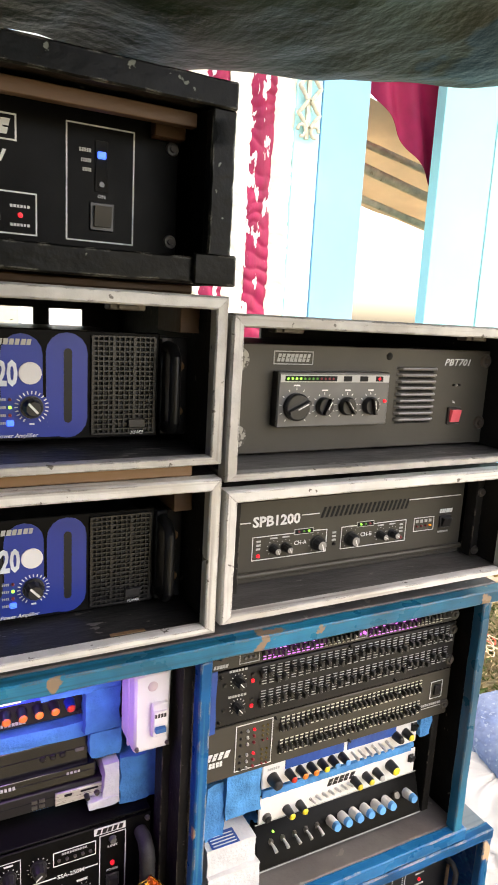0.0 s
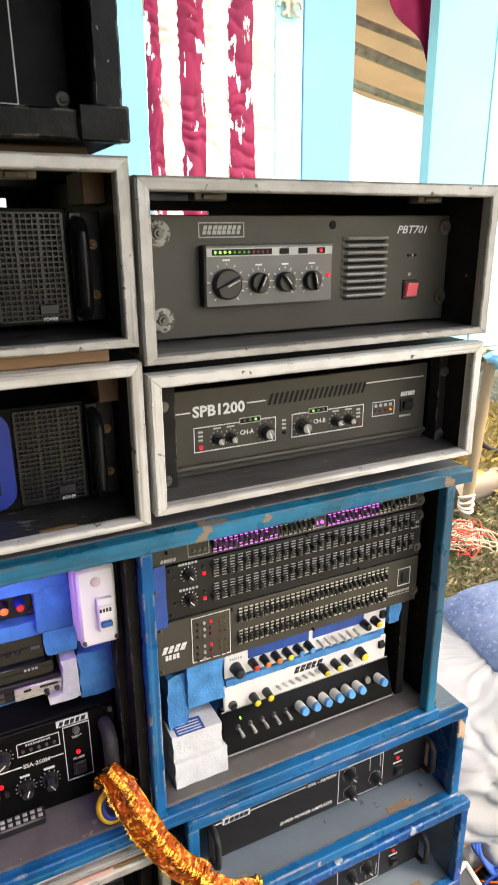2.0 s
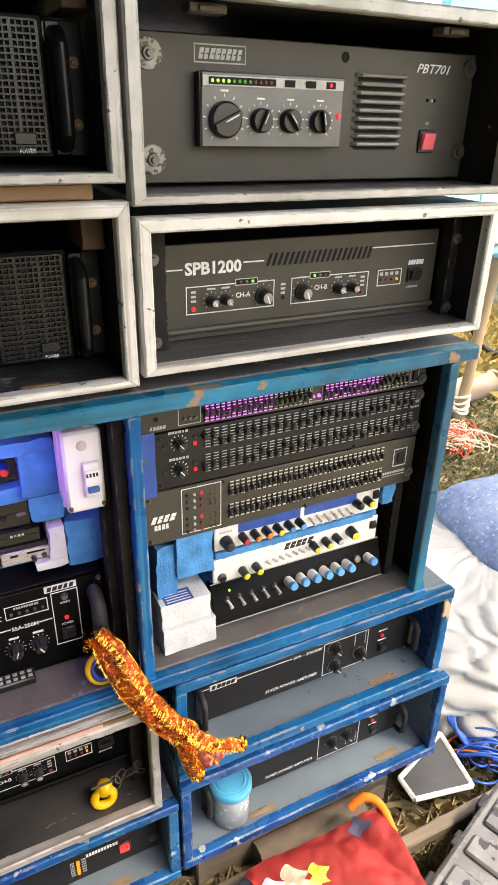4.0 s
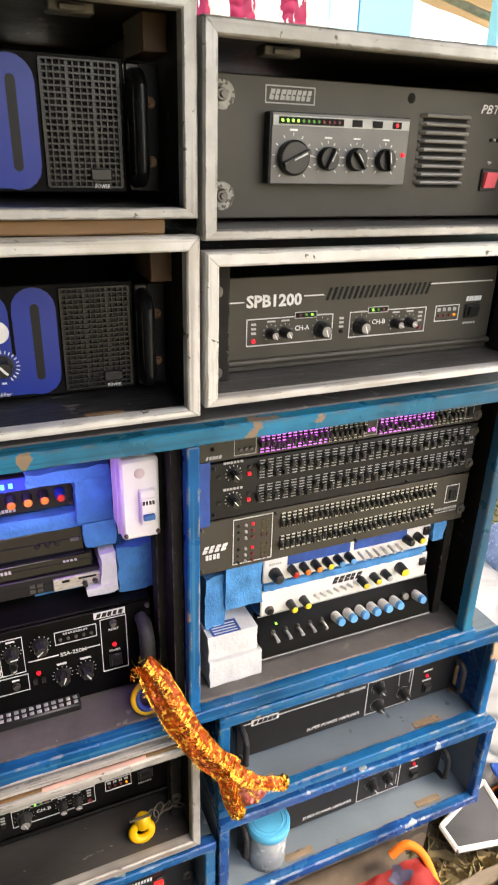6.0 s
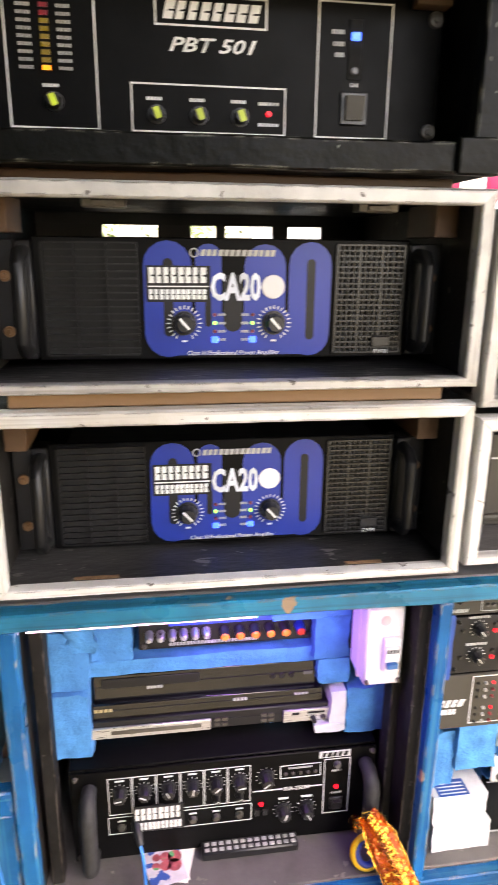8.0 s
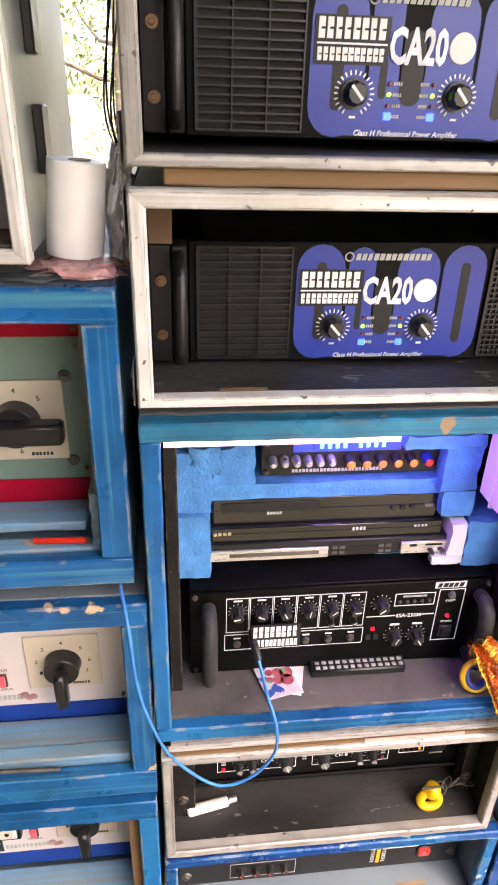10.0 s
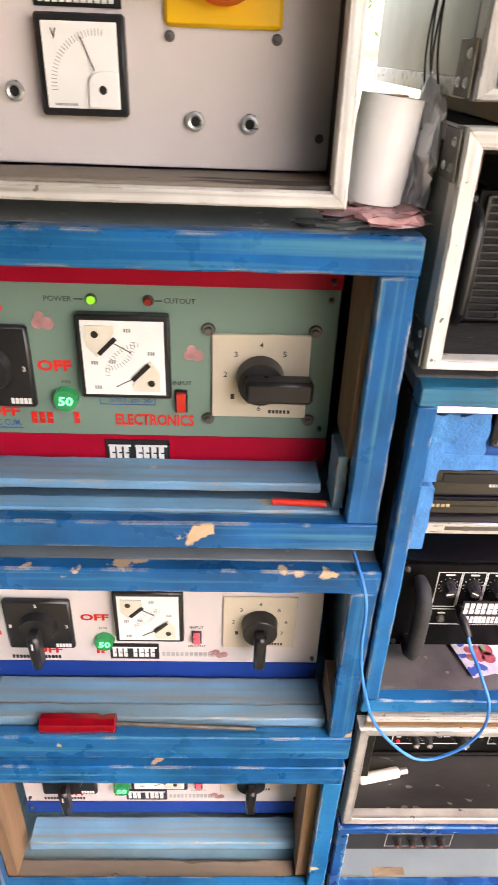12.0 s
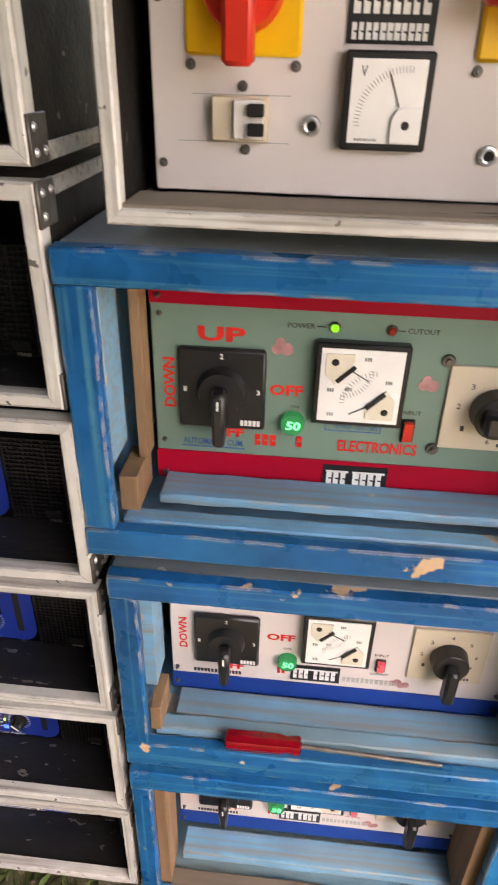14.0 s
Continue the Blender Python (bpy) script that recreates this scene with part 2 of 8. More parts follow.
LED_G = led("green_led", (0.25, 1.0, 0.10), 0.40)
LED_R = led("red_led", (1.0, 0.015, 0.035), 0.20)
LED_B = led("blue_led", (0.02, 0.10, 1.0), 0.55)
LED_Y = led("amber_led", (1.0, 0.30, 0.02), 0.22)
LED_DG = mat("dim_green_led", (0.05, 0.16, 0.03), 0.3, bump=0, emit=(0.2, 1, 0.1), emit_power=0.03)
LED_DR = mat("dim_red_led", (0.22, 0.02, 0.03), 0.3, bump=0)
LCD_G = led("green_display", (0.02, 1.0, 0.30), 0.35)
VIOLET = led("violet_led_strip", (0.50, 0.10, 1.0), 10.0)

# ---------------------------------------------------------------- building helpers
BASES = {}


def thing(name, at, label, category, group="", kind=""):
    ob = new(name)
    ob.empty_display_size = 0.03
    ob.location = at
    BASES[ob.name] = Vector(at)
    return tagged(ob, label, category, group, kind)


def to_mesh(name, bm, material, bevel=0.0, sharp=38):
    if bevel:
        bm.normal_update()
        es = [e for e in bm.edges if e.is_manifold and e.calc_face_angle(0) > 0.7]
        bmesh.ops.bevel(bm, geom=es, offset=bevel, segments=1, affect='EDGES', clamp_overlap=True)
    me = bpy.data.meshes.new(name)
    bm.to_mesh(me)
    bm.free()
    if material:
        me.materials.append(material)
    me.polygons.foreach_set("use_smooth", [True] * len(me.polygons))
    me.set_sharp_from_angle(angle=radians(sharp))
    return me


def place(ob, centre, parent):
    if parent is not None:
        ob.parent = parent
        ob.location = centre - BASES[parent.name]
    else:
        ob.location = centre
    BASES[ob.name] = centre.copy()
    return ob


def part(name, bm, material, parent=None, label="", bevel=0.0, sharp=38):
    """One mesh object under a thing or a part; the bmesh is given in world metres."""
    vs = [v.co for v in bm.verts]
    c = Vector([(min(v[i] for v in vs) + max(v[i] for v in vs)) / 2 for i in range(3)])
    bmesh.ops.translate(bm, verts=bm.verts, vec=-c)
    ob = new(name, to_mesh(name, bm, material, bevel, sharp))
    place(ob, c, parent)
    return tagged(ob, label)


def solo(name, bm, material, label, category, group="", kind="", bevel=0.0, sharp=38):
    return tagged(part(name, bm, material, None, "", bevel, sharp), label, category, group, kind)


def again(ob, centre, parent):
    """Another object on the same mesh."""
    o = new(ob.name.split(".")[0], ob.data)
    return place(o, Vector(centre), parent)


def box(bm, x0, x1, y0, y1, z0, z1):
    vs = [bm.verts.new((x, y, z)) for z in (z0, z1) for x, y in ((x0, y0), (x1, y0), (x1, y1), (x0, y1))]
    for f in ((3, 2, 1, 0), (4, 5, 6, 7), (0, 1, 5, 4), (1, 2, 6, 5), (2, 3, 7, 6), (3, 0, 4, 7)):
        bm.faces.new([vs[i] for i in f])
    return vs


def bx(*a):
    bm = bmesh.new()
    box(bm, *a)
    return bm


def tube(bm, pts, radii, seg=12, cap=True):
    """A round bar through pts; radii one number or one each."""
    pts = [Vector(p) for p in pts]
    if not hasattr(radii, "__len__"):
        radii = [radii] * len(pts)
    rings, up = [], None
    for i, p in enumerate(pts):
        d = (pts[min(i + 1, len(pts) - 1)] - pts[max(i - 1, 0)])
        if d.length < 1e-9:
            d = pts[-1] - pts[0]
        d.normalize()
        if up is None:
            up = d.orthogonal().normalized()
        up = (up - d * up.dot(d)).normalized()
        s = d.cross(up)
        rings.append([bm.verts.new(p + radii[i] * (math.cos(a) * up + math.sin(a) * s)) for a in (2 * math.pi * k / seg for k in range(seg))])
    for a, b in zip(rings, rings[1:]):
        for k in range(seg):
            bm.faces.new((a[k], a[(k + 1) % seg], b[(k + 1) % seg], b[k]))
    if cap:
        bm.faces.new(rings[0][::-1])
        bm.faces.new(rings[-1])
    return bm


def tb(pts, radii, seg=12):
    return tube(bmesh.new(), pts, radii, seg)


def rod_y(bm, x, y0, y1, z, r0, r1=None, seg=16):
    """A round stub along y, from its base y1 to its front y0."""
    r1 = r0 if r1 is None else r1
    return tube(bm, ((x, y1, z), (x, y0, z)), (r0, r1), seg)


def outline(bm, x0, x1, z0, z1, y, w=0.0012):
    """A thin rectangular ring, proud of the plane y."""
    t = 0.0006
    box(bm, x0, x1, y - t, y, z1 - w, z1)
    box(bm, x0, x1, y - t, y, z0, z0 + w)
    box(bm, x0, x0 + w, y - t, y, z0 + w, z1 - w)
    box(bm, x1 - w, x1, y - t, y, z0 + w, z1 - w)
    return bm


def text(s, x0, x1, z0, z1, y, material, parent, name="lettering", turn=0, slant=0.0, label="", bold=0.012):
    """Letters of the built-in font, facing -y, filling the rectangle."""
    cu = bpy.data.curves.new("letters", 'FONT')
    cu.body, cu.extrude, cu.shear, cu.resolution_u, cu.offset = s, 0.0, slant, 2, bold
    tmp = bpy.data.objects.new("letters", cu)
    scene.collection.objects.link(tmp)
    bpy.context.view_layer.update()
    me = bpy.data.meshes.new_from_object(tmp.evaluated_get(bpy.context.evaluated_depsgraph_get()))
    bpy.data.objects.remove(tmp)
    bpy.data.curves.remove(cu)
    co = np.array([v.co[:2] for v in me.vertices]).reshape(-1, 2)
    if turn:
        co = np.stack([-co[:, 1], co[:, 0]], 1)
    lo, hi = co.min(0), co.max(0)
    k = (co - (lo + hi) / 2) / (hi - lo)
    for v, (a, b) in zip(me.vertices, k):
        v.co = (a * (x1 - x0), 0, b * (z1 - z0))
    me.materials.append(material)
    me.name = name
    ob = new(name, me)
    place(ob, Vector(((x0 + x1) / 2, y - 0.0007, (z0 + z1) / 2)), parent)
    return tagged(ob, label)


def bars(x0, x1, z0, z1, y, material, parent, count=6, name="unreadable_print", seed=0, slant=0.0):
    """Plain upright bars in place of writing."""
    rng = random.Random(seed * 31 + count)
    bm = bmesh.new()
    w = (x1 - x0) / count
    for i in range(count):
        a = x0 + i * w
        b = a + w * rng.uniform(0.62, 0.82)
        t = (z1 - z0)
        vs = box(bm, a, b, y - 0.0008, y, z0, z0 + t * (1 if t < 0.008 else 0.42))
        if t >= 0.008:
            vs += box(bm, a, b, y - 0.0008, y, z0 + t * 0.54, z1)
            vs += box(bm, a, a + (b - a) * 0.4, y - 0.0007, y, z0 + t * 0.40, z0 + t * 0.56)
        for v in vs:
            v.co.x += (v.co.z - z0) * slant
    return tagged(part(name, bm, material, parent), kind="stuff")


def knob(x, z, y, r, depth, parent, material=None, turn=30, cap=None, name="knob", skirt=True, wing=False, wide=0.07):
    """A fluted turning knob with a pointer, on the plane y."""
    bm = bmesh.new()
    if wing:
        tube(bm, ((x, y, z), (x, y - depth * 0.45, z), (x, y - depth * 0.58, z), (x, y - depth * 0.58, z)), (r, r * 0.98, r * 0.86, r * 0.80), 32)
        vs = box(bm, -r * 0.17, r * 0.17, y - depth, y - depth * 0.5, -r * 0.90, r * 0.90)
        for v in vs:
            if v.co.y < y - depth * 0.7:
                v.co.x *= 0.7
        bmesh.ops.rotate(bm, verts=vs, cent=(0, 0, 0), matrix=Matrix.Rotation(radians(turn), 3, 'Y'))
        bmesh.ops.translate(bm, verts=vs, vec=(x, 0, z))
    elif skirt:
        rod_y(bm, x, y - depth * 0.18, y, z, r, r * 0.97, 20)
    seg = 20
    for y0, y1, ra, rb in () if wing else ((y - depth, y - depth * 0.1, r * 0.86, r * 0.74),):
        rings = []
        for yy, rr in ((y1, ra), (y0 + depth * 0.1, rb * 1.02), (y0, rb * 0.86)):
            rings.append([bm.verts.new((x + (rr * (1.0 if k % 2 else 0.9)) * math.cos(2 * math.pi * k / seg), yy, z + (rr * (1.0 if k % 2 else 0.9)) * math.sin(2 * math.pi * k / seg))) for k in range(seg)])
        for a, b in zip(rings, rings[1:]):
            for k in range(seg):
                bm.faces.new((a[k], a[(k + 1) % seg], b[(k + 1) % seg], b[k]))
        bm.faces.new(rings[-1])
    ob = part(name, bm, material or PLASTIC, parent)
    a = radians(turn)
    p = bmesh.new()
    vs = box(p, -r * wide, r * wide, y - depth - 0.0008, y - depth, -r * (0.25 if wide < 0.1 else 0.5), r * 0.66)
    bmesh.ops.rotate(p, verts=vs, cent=(0, 0, 0), matrix=Matrix.Rotation(a, 3, 'Y'))
    bmesh.ops.translate(p, verts=vs, vec=(x, 0, z))
    part("pointer", p, cap or INK, ob)
    return ob


def ticks(bm, x, z, y, r0, r1, n=11, a0=-140, a1=140, w=0.0005):
    for i in range(n):
        a = radians(a0 + (a1 - a0) * i / (n - 1))
        s, c = math.sin(a), math.cos(a)
        p = [Vector((x + s * r + c * k, y - 0.0006, z + c * r - s * k)) for r, k in ((r0, -w), (r0, w), (r1, w), (r1, -w))]
        bm.faces.new([bm.verts.new(v) for v in p])
    return bm


def screw(x, z, y, parent, r=0.009, name="screw", material=None):
    bm = bmesh.new()
    rod_y(bm, x, y - 0.003, y, z, r, r * 0.85, 16)
    rod_y(bm, x, y - 0.006, y - 0.003, z, r * 0.5, r * 0.4, 12)
    return part(name, bm, material or STEEL, parent)


def dot(x, z, y, r, parent, material, name="indicator", depth=0.003):
    bm = bmesh.new()
    rod_y(bm, x, y - depth, y, z, r, r * (0.75 if r < 0.008 else 0.96), 10 if r < 0.005 else 28)
    return part(name, bm, material, parent)


def rocker(x0, x1, z0, z1, y, parent, material):
    r = part("switch_frame", bx(x0, x1, y - 0.003, y, z0, z1), PLASTIC, parent, bevel=0.001)
    d = (x1 - x0) * 0.16
    bm = bmesh.new()
    vs = box(bm, x0 + d, x1 - d, y - 0.006, y - 0.002, z0 + d, z1 - d)
    for v in vs:
        if v.co.y < y - 0.004 and v.co.z > (z0 + z1) / 2:
            v.co.y -= 0.004
    part("rocker", bm, material, r)
    return r


def handle(x, z0, z1, y, parent, r=0.006, out=0.035, material=None, name="handle"):
    bm = tb(((x, y, z0), (x, y - out * 0.7, z0 + 0.002), (x, y - out, z0 + 0.012), (x, y - out, z1 - 0.012), (x, y - out * 0.7, z1 - 0.002), (x, y, z1)), r, 12)
    return part(name, bm, material or PLASTIC, parent)


def case(x0, x1, z0, z1, yf, depth, label, edge, lining=None, lip=0.016, floor_mat=None, back=True, group="flight cases", name="flight_case", wall=0.010, sill=None):
    """An open-fronted equipment case: boards, lining, front edge trim mitred at the corners."""
    lining = lining or CASE_IN
    t = thing(name, ((x0 + x1) / 2, yf + depth / 2, z0), label, "flight case", group)
    yb = yf + depth
    part("top_panel", bx(x0 + 0.003, x1 - 0.003, yf + 0.004, yb, z1 - wall, z1 - 0.002), lining, t, bevel=0.0015)
    part("bottom_panel", bx(x0 + 0.003, x1 - 0.003, yf + 0.004, yb, z0 + 0.002, z0 + wall), floor_mat or DUST, t, bevel=0.0015)
    for a, b in ((x0 + 0.002, x0 + wall), (x1 - wall, x1 - 0.002)):
        part("side_panel", bx(a, b, yf + 0.004, yb, z0 + wall, z1 - wall), lining, t, bevel=0.0015)
    if back:
        part("back_panel", bx(x0 + wall, x1 - wall, yb - 0.008, yb, z0 + wall, z1 - wall), CASE_OUT, t)
    rng = random.Random(int(z0 * 1000) + int(x0 * 1000))
    for k in range(4):
        bm = bmesh.new()
        w, low_w = lip, sill or lip
        quad = {0: ((x0, z0), (x1, z0), (x1 - w, z0 + low_w), (x0 + w, z0 + low_w)), 1: ((x1, z0), (x1, z1), (x1 - w, z1 - w), (x1 - w, z0 + low_w)),
                2: ((x1, z1), (x0, z1), (x0 + w, z1 - w), (x1 - w, z1 - w)), 3: ((x0, z1), (x0, z0), (x0 + w, z0 + low_w), (x0 + w, z1 - w))}[k]
        N = 14
        (ax, az), (bx_, bz), (cx2, cz2), (dx, dz) = quad
        rows = []
        for i in range(N + 1):
            f = i / N
            o = Vector((ax + (bx_ - ax) * f, 0, az + (bz - az) * f))
            n_ = Vector((dx + (cx2 - dx) * f, 0, dz + (cz2 - dz) * f))
            j = rng.uniform(-0.0006, 0.0006)
            rows.append([bm.verts.new((o.x, yf + 0.022, o.z)), bm.verts.new((o.x, yf + 0.002 + j, o.z)), bm.verts.new((o.x * 0.85 + n_.x * 0.15, yf - 0.0012 + j, o.z * 0.85 + n_.z * 0.15)),
                         bm.verts.new((o.x * 0.12 + n_.x * 0.88, yf - 0.0012 + j, o.z * 0.12 + n_.z * 0.88)), bm.verts.new((n_.x, yf + 0.001 + j, n_.z)), bm.verts.new((n_.x, yf + 0.016, n_.z))])
        for a, b in zip(rows, rows[1:]):
            for i in range(5):
                bm.faces.new((a[i], a[i + 1], b[i + 1], b[i]))
        bm.faces.new(rows[0])
        bm.faces.new(rows[-1][::-1])
        bmesh.ops.recalc_face_normals(bm, faces=bm.faces)
        part("edge_trim", bm, along(edge, "x" if k % 2 == 0 else "z"), t, sharp=30)
    return t


def crate(x0, x1, z0, z1, yf, depth, label, outer, inner, post=0.022, beam=0.022, lip=None, name="wooden_rack_box", group="wooden rack boxes", floor_mat=None, floor_z=None):
    """An open-fronted painted wooden box with a front frame of battens."""
    lip = lip or beam
    t = thing(name, ((x0 + x1) / 2, yf + depth / 2, z0), label, "rack box", group)
    yb, w = yf + depth, 0.012
    part("top_board", bx(x0 + 0.002, x1 - 0.002, yf + 0.02, yb, z1 - w, z1 - 0.001), outer if outer is BLACKWOOD else DUSTY_TOP, t, bevel=0.0015)
    fz = floor_z if floor_z is not None else z0 + w
    part("floor_board", bx(x0 + 0.003, x1 - 0.003, yf + 0.02, yb, z0 + 0.001, fz), floor_mat or inner, t, bevel=0.0015)
    for a, b in ((x0 + 0.002, x0 + w), (x1 - w, x1 - 0.002)):
        part("side_board", bx(a, b, yf + 0.02, yb, fz, z1 - w), inner, t, bevel=0.0015)
    part("back_board", bx(x0 + w, x1 - w, yb - 0.008, yb, fz, z1 - w), inner, t)
    part("top_batten", rough_bar((x0, yf, z1 - beam), (x1, yf + 0.021, z1), 'x', int(z1 * 991)), along(outer, "x") if "streak" in RECIPES[outer.name][1] else outer, t, bevel=0.002)
    part("bottom_batten", rough_bar((x0, yf, z0), (x1, yf + 0.021, z0 + lip), 'x', int(z0 * 877)), outer, t, bevel=0.002)
    for a, b in ((x0, x0 + post), (x1 - post, x1)):
        part("front_post", rough_bar((a, yf + 0.0015, z0 + lip), (b, yf + 0.021, z1 - beam), 'z', int(a * 733)), along(outer, "z") if "streak" in RECIPES[outer.name][1] else outer, t, bevel=0.002)
    return t


def rough_bar(lo, hi, axis, seed, n=18, amp=0.0011):
    """A hand-sawn bar whose faces wander a little along its length."""
    rng = random.Random(seed)
    bm = bmesh.new()
    rows = []
    i = 'xyz'.index(axis)
    o = [k for k in range(3) if k != i]
    for s in range(n + 1):
        f = s / n
        row = []
        for a, b in ((0, 0), (1, 0), (1, 1), (0, 1)):
            p = [0, 0, 0]
            p[i] = lo[i] + (hi[i] - lo[i]) * f
            j = amp if 0 < s < n else amp * 0.3
            p[o[0]] = (hi if a else lo)[o[0]] + (rng.uniform(-j, 0) if a else rng.uniform(0, j))
            p[o[1]] = (hi if b else lo)[o[1]] + (rng.uniform(-j, 0) if b else rng.uniform(0, j))
            row.append(bm.verts.new(p))
        rows.append(row)
    for a, b in zip(rows, rows[1:]):
        for k in range(4):
            bm.faces.new((a[k], a[(k + 1) % 4], b[(k + 1) % 4], b[k]))
    bm.faces.new(rows[0][::-1])
    bm.faces.new(rows[-1])
    bmesh.ops.recalc_face_normals(bm, faces=bm.faces)
    return bm


def sheet(fn, nu, nv, thick=0.0):
    """A surface from fn(u, v), given a thickness along its normals."""
    bm = bmesh.new()
    vs = [[bm.verts.new(fn(i / nu, j / nv)) for j in range(nv + 1)] for i in range(nu + 1)]
    for i in range(nu):
        for j in range(nv):
            bm.faces.new((vs[i][j], vs[i + 1][j], vs[i + 1][j + 1], vs[i][j + 1]))
    if thick:
        bm.normal_update()
        bmesh.ops.solidify(bm, geom=bm.faces[:], thickness=thick)
        bmesh.ops.recalc_face_normals(bm, faces=bm.faces)
    return bm


def wob(x, y, z=0.0, s=1.0):
    return noise.noise(Vector((x * s, y * s, z * s)))


# ---------------------------------------------------------------- the setting
GROUND = mat("dry_ground_with_grass", (0.23, 0.21, 0.155), 0.9, 0, 0.45, 22, (0.38, 0.33, 0.21), 0.42, 60, 0.8, 60, stain=(0.07, 0.085, 0.03), stain_amount=0.9)
gm = bmesh.new()
N = 70


def gpos(k):
    f = (k / N) * 2 - 1
    return math.copysign(abs(f) ** 4 * 400 + abs(f) * 3.0, f)


gv = [[gm.verts.new((gpos(i) + 0.7, gpos(j) + 0.8, 0.018 * wob(gpos(i), gpos(j), 0, 3.0) - 0.01)) for j in range(N + 1)] for i in range(N + 1)]
for i in range(N):
    for j in range(N):
        gm.faces.new((gv[i][j], gv[i + 1][j], gv[i + 1][j + 1], gv[i][j + 1]))
solo("ground", gm, GROUND, "dry trampled earth with straw and patches of grass", "ground", kind="structure")

# tarpaulin overhead
TARP = mat("dark_green_tarpaulin", (0.0055, 0.020, 0.009), 0.50, 0, 0.5, 4, (0.012, 0.035, 0.055), 0.42, 1.7, 0.5, 34, stain=(0.034, 0.027, 0.018), stain_amount=0.8, bump_dist=0.010, spec=0.11)


def tarp_pos(u, v):
    x = -2.6 + 5.2 * u
    # Unseen forward reach is added, longest on the left, to cut the light there.
    y = 0.97 - (1.05 + 1.3 * min(1, max(0, (0.5 - x) / 1.2))) * v
    z = 1.835 + 0.16 * max(0, x - 0.32) + 0.08 * v + 0.16 * v * v
    z += 0.020 * wob(x, y, 1, 4.0) + 0.010 * wob(x, y, 3, 11.0) + 0.045 * wob(x, y, 7, 1.6) * min(1, v * 5)
    return (x, y + 0.02 * wob(x, 0, 5, 5.0), max(z, 1.775))


solo("ceiling", sheet(tarp_pos, 130, 66, 0.003), TARP, "dark green tarpaulin stretched low over the racks", "tarpaulin", kind="structure")

# Unseen sheet added beside the racks to cut the light on the left.
solo("wall_left", sheet(lambda u, v: (-2.56 + 0.03 * wob(u * 5, v * 4, 2) + 0.02 * math.sin(u * 21), 0.95 - 2.1 * u, 1.90 + 0.20 * u - (1.91 + 0.20 * u) * v), 60, 20, 0.003), TARP, "unseen dark green sheet added to dim the left side", "tarpaulin", kind="structure")

# Dark backing added for the shade in the gap between the stacks.
solo("wall_rear", sheet(lambda u, v: (-1.6 + 2.0 * u, 1.32 + 0.02 * math.sin(u * 24) + 0.02 * wob(u * 6, v * 4), 1.18 - 1.19 * v), 60, 16, 0.003), TARP, "dark sheet added so the gap between the stacks is dark", "tarpaulin", kind="structure")

# Unseen sheet added behind the camera path to block light from the front left.
solo("wall_front", sheet(lambda u, v: (-2.56 + 2.86 * u, -1.40 + 0.03 * math.sin(u * 26) + 0.03 * wob(u * 6, v * 4), 2.12 - 2.13 * v), 60, 18, 0.003), TARP, "unseen dark sheet added to dim light from the front left", "tarpaulin", kind="structure")

# painted panels, cloth wall and opening behind the racks
YW = 3.6
CYAN = mat("pale_cyan_panel", (0.42, 0.80, 0.84), 0.5, 0, 0.06, 1.5, bump=0.1, stain=(0.52, 0.85, 0.86), stain_amount=0.7)
CYAN_DEEP = mat("turquoise_panel", (0.30, 0.74, 0.82), 0.5, 0, 0.06, 1.5, bump=0.1, stain=(0.36, 0.78, 0.82), stain_amount=0.7)
CYAN2 = mat("sky_blue_panel", (0.20, 0.52, 0.80), 0.4, 0, 0.08, 1.5, bump=0.1, stain=(0.28, 0.60, 0.84), stain_amount=0.6)
PALE = mat("off_white_panel", (0.78, 0.83, 0.80), 0.55, 0, 0.05, 2.5, bump=0.1)
wall = thing("wall_back", (1.8, YW, 0), "cloth and painted panel wall behind the racks", "wall", kind="structure")
for a, b, m, d, z0 in ((0.50, 0.96, PALE, 0.05, 0), (0.96, 1.303, CYAN2, 0.04, 0), (2.036, 2.212, CYAN, 0.058, 0), (2.212, 2.553, CYAN2, 0.064, 0), (3.153, 3.634, CYAN_DEEP, 0.060, 0.60), (3.634, 6.6, CYAN, 0.068, 0.60)):
    part("panel", bx(a, b - 0.004, YW - d, YW + 0.03, z0, 3.9), m, wall, bevel=0.004)


def drape(x0, x1, seed, amp, gathers, y=YW - 0.03):
    """A hanging strip gathered into many slanting cross folds."""
    def f(u, v):
        x = x0 + (x1 - x0) * u + 0.006 * wob(seed, v * 6, 0, 1.3)
        z = 3.9 - 3.8 * v
        lean = (u - 0.5) * 1.4 * wob(seed, v * 8, 5)
        ph = v * gathers + lean + 1.6 * wob(seed, v * 14, u * 1.5)
        g = amp * (abs(math.sin(ph * 3.1416)) ** 0.6 * (0.5 + 0.8 * abs(wob(seed + 3, v * 23, u))) + 0.8 * wob(u * 2.2 + seed + v * 3, v * gathers * 0.4, 2, 1.0))
        return (x, y - 0.02 * math.sin(u * math.pi) - g, z)
    return sheet(f, 12, 480, 0.002)


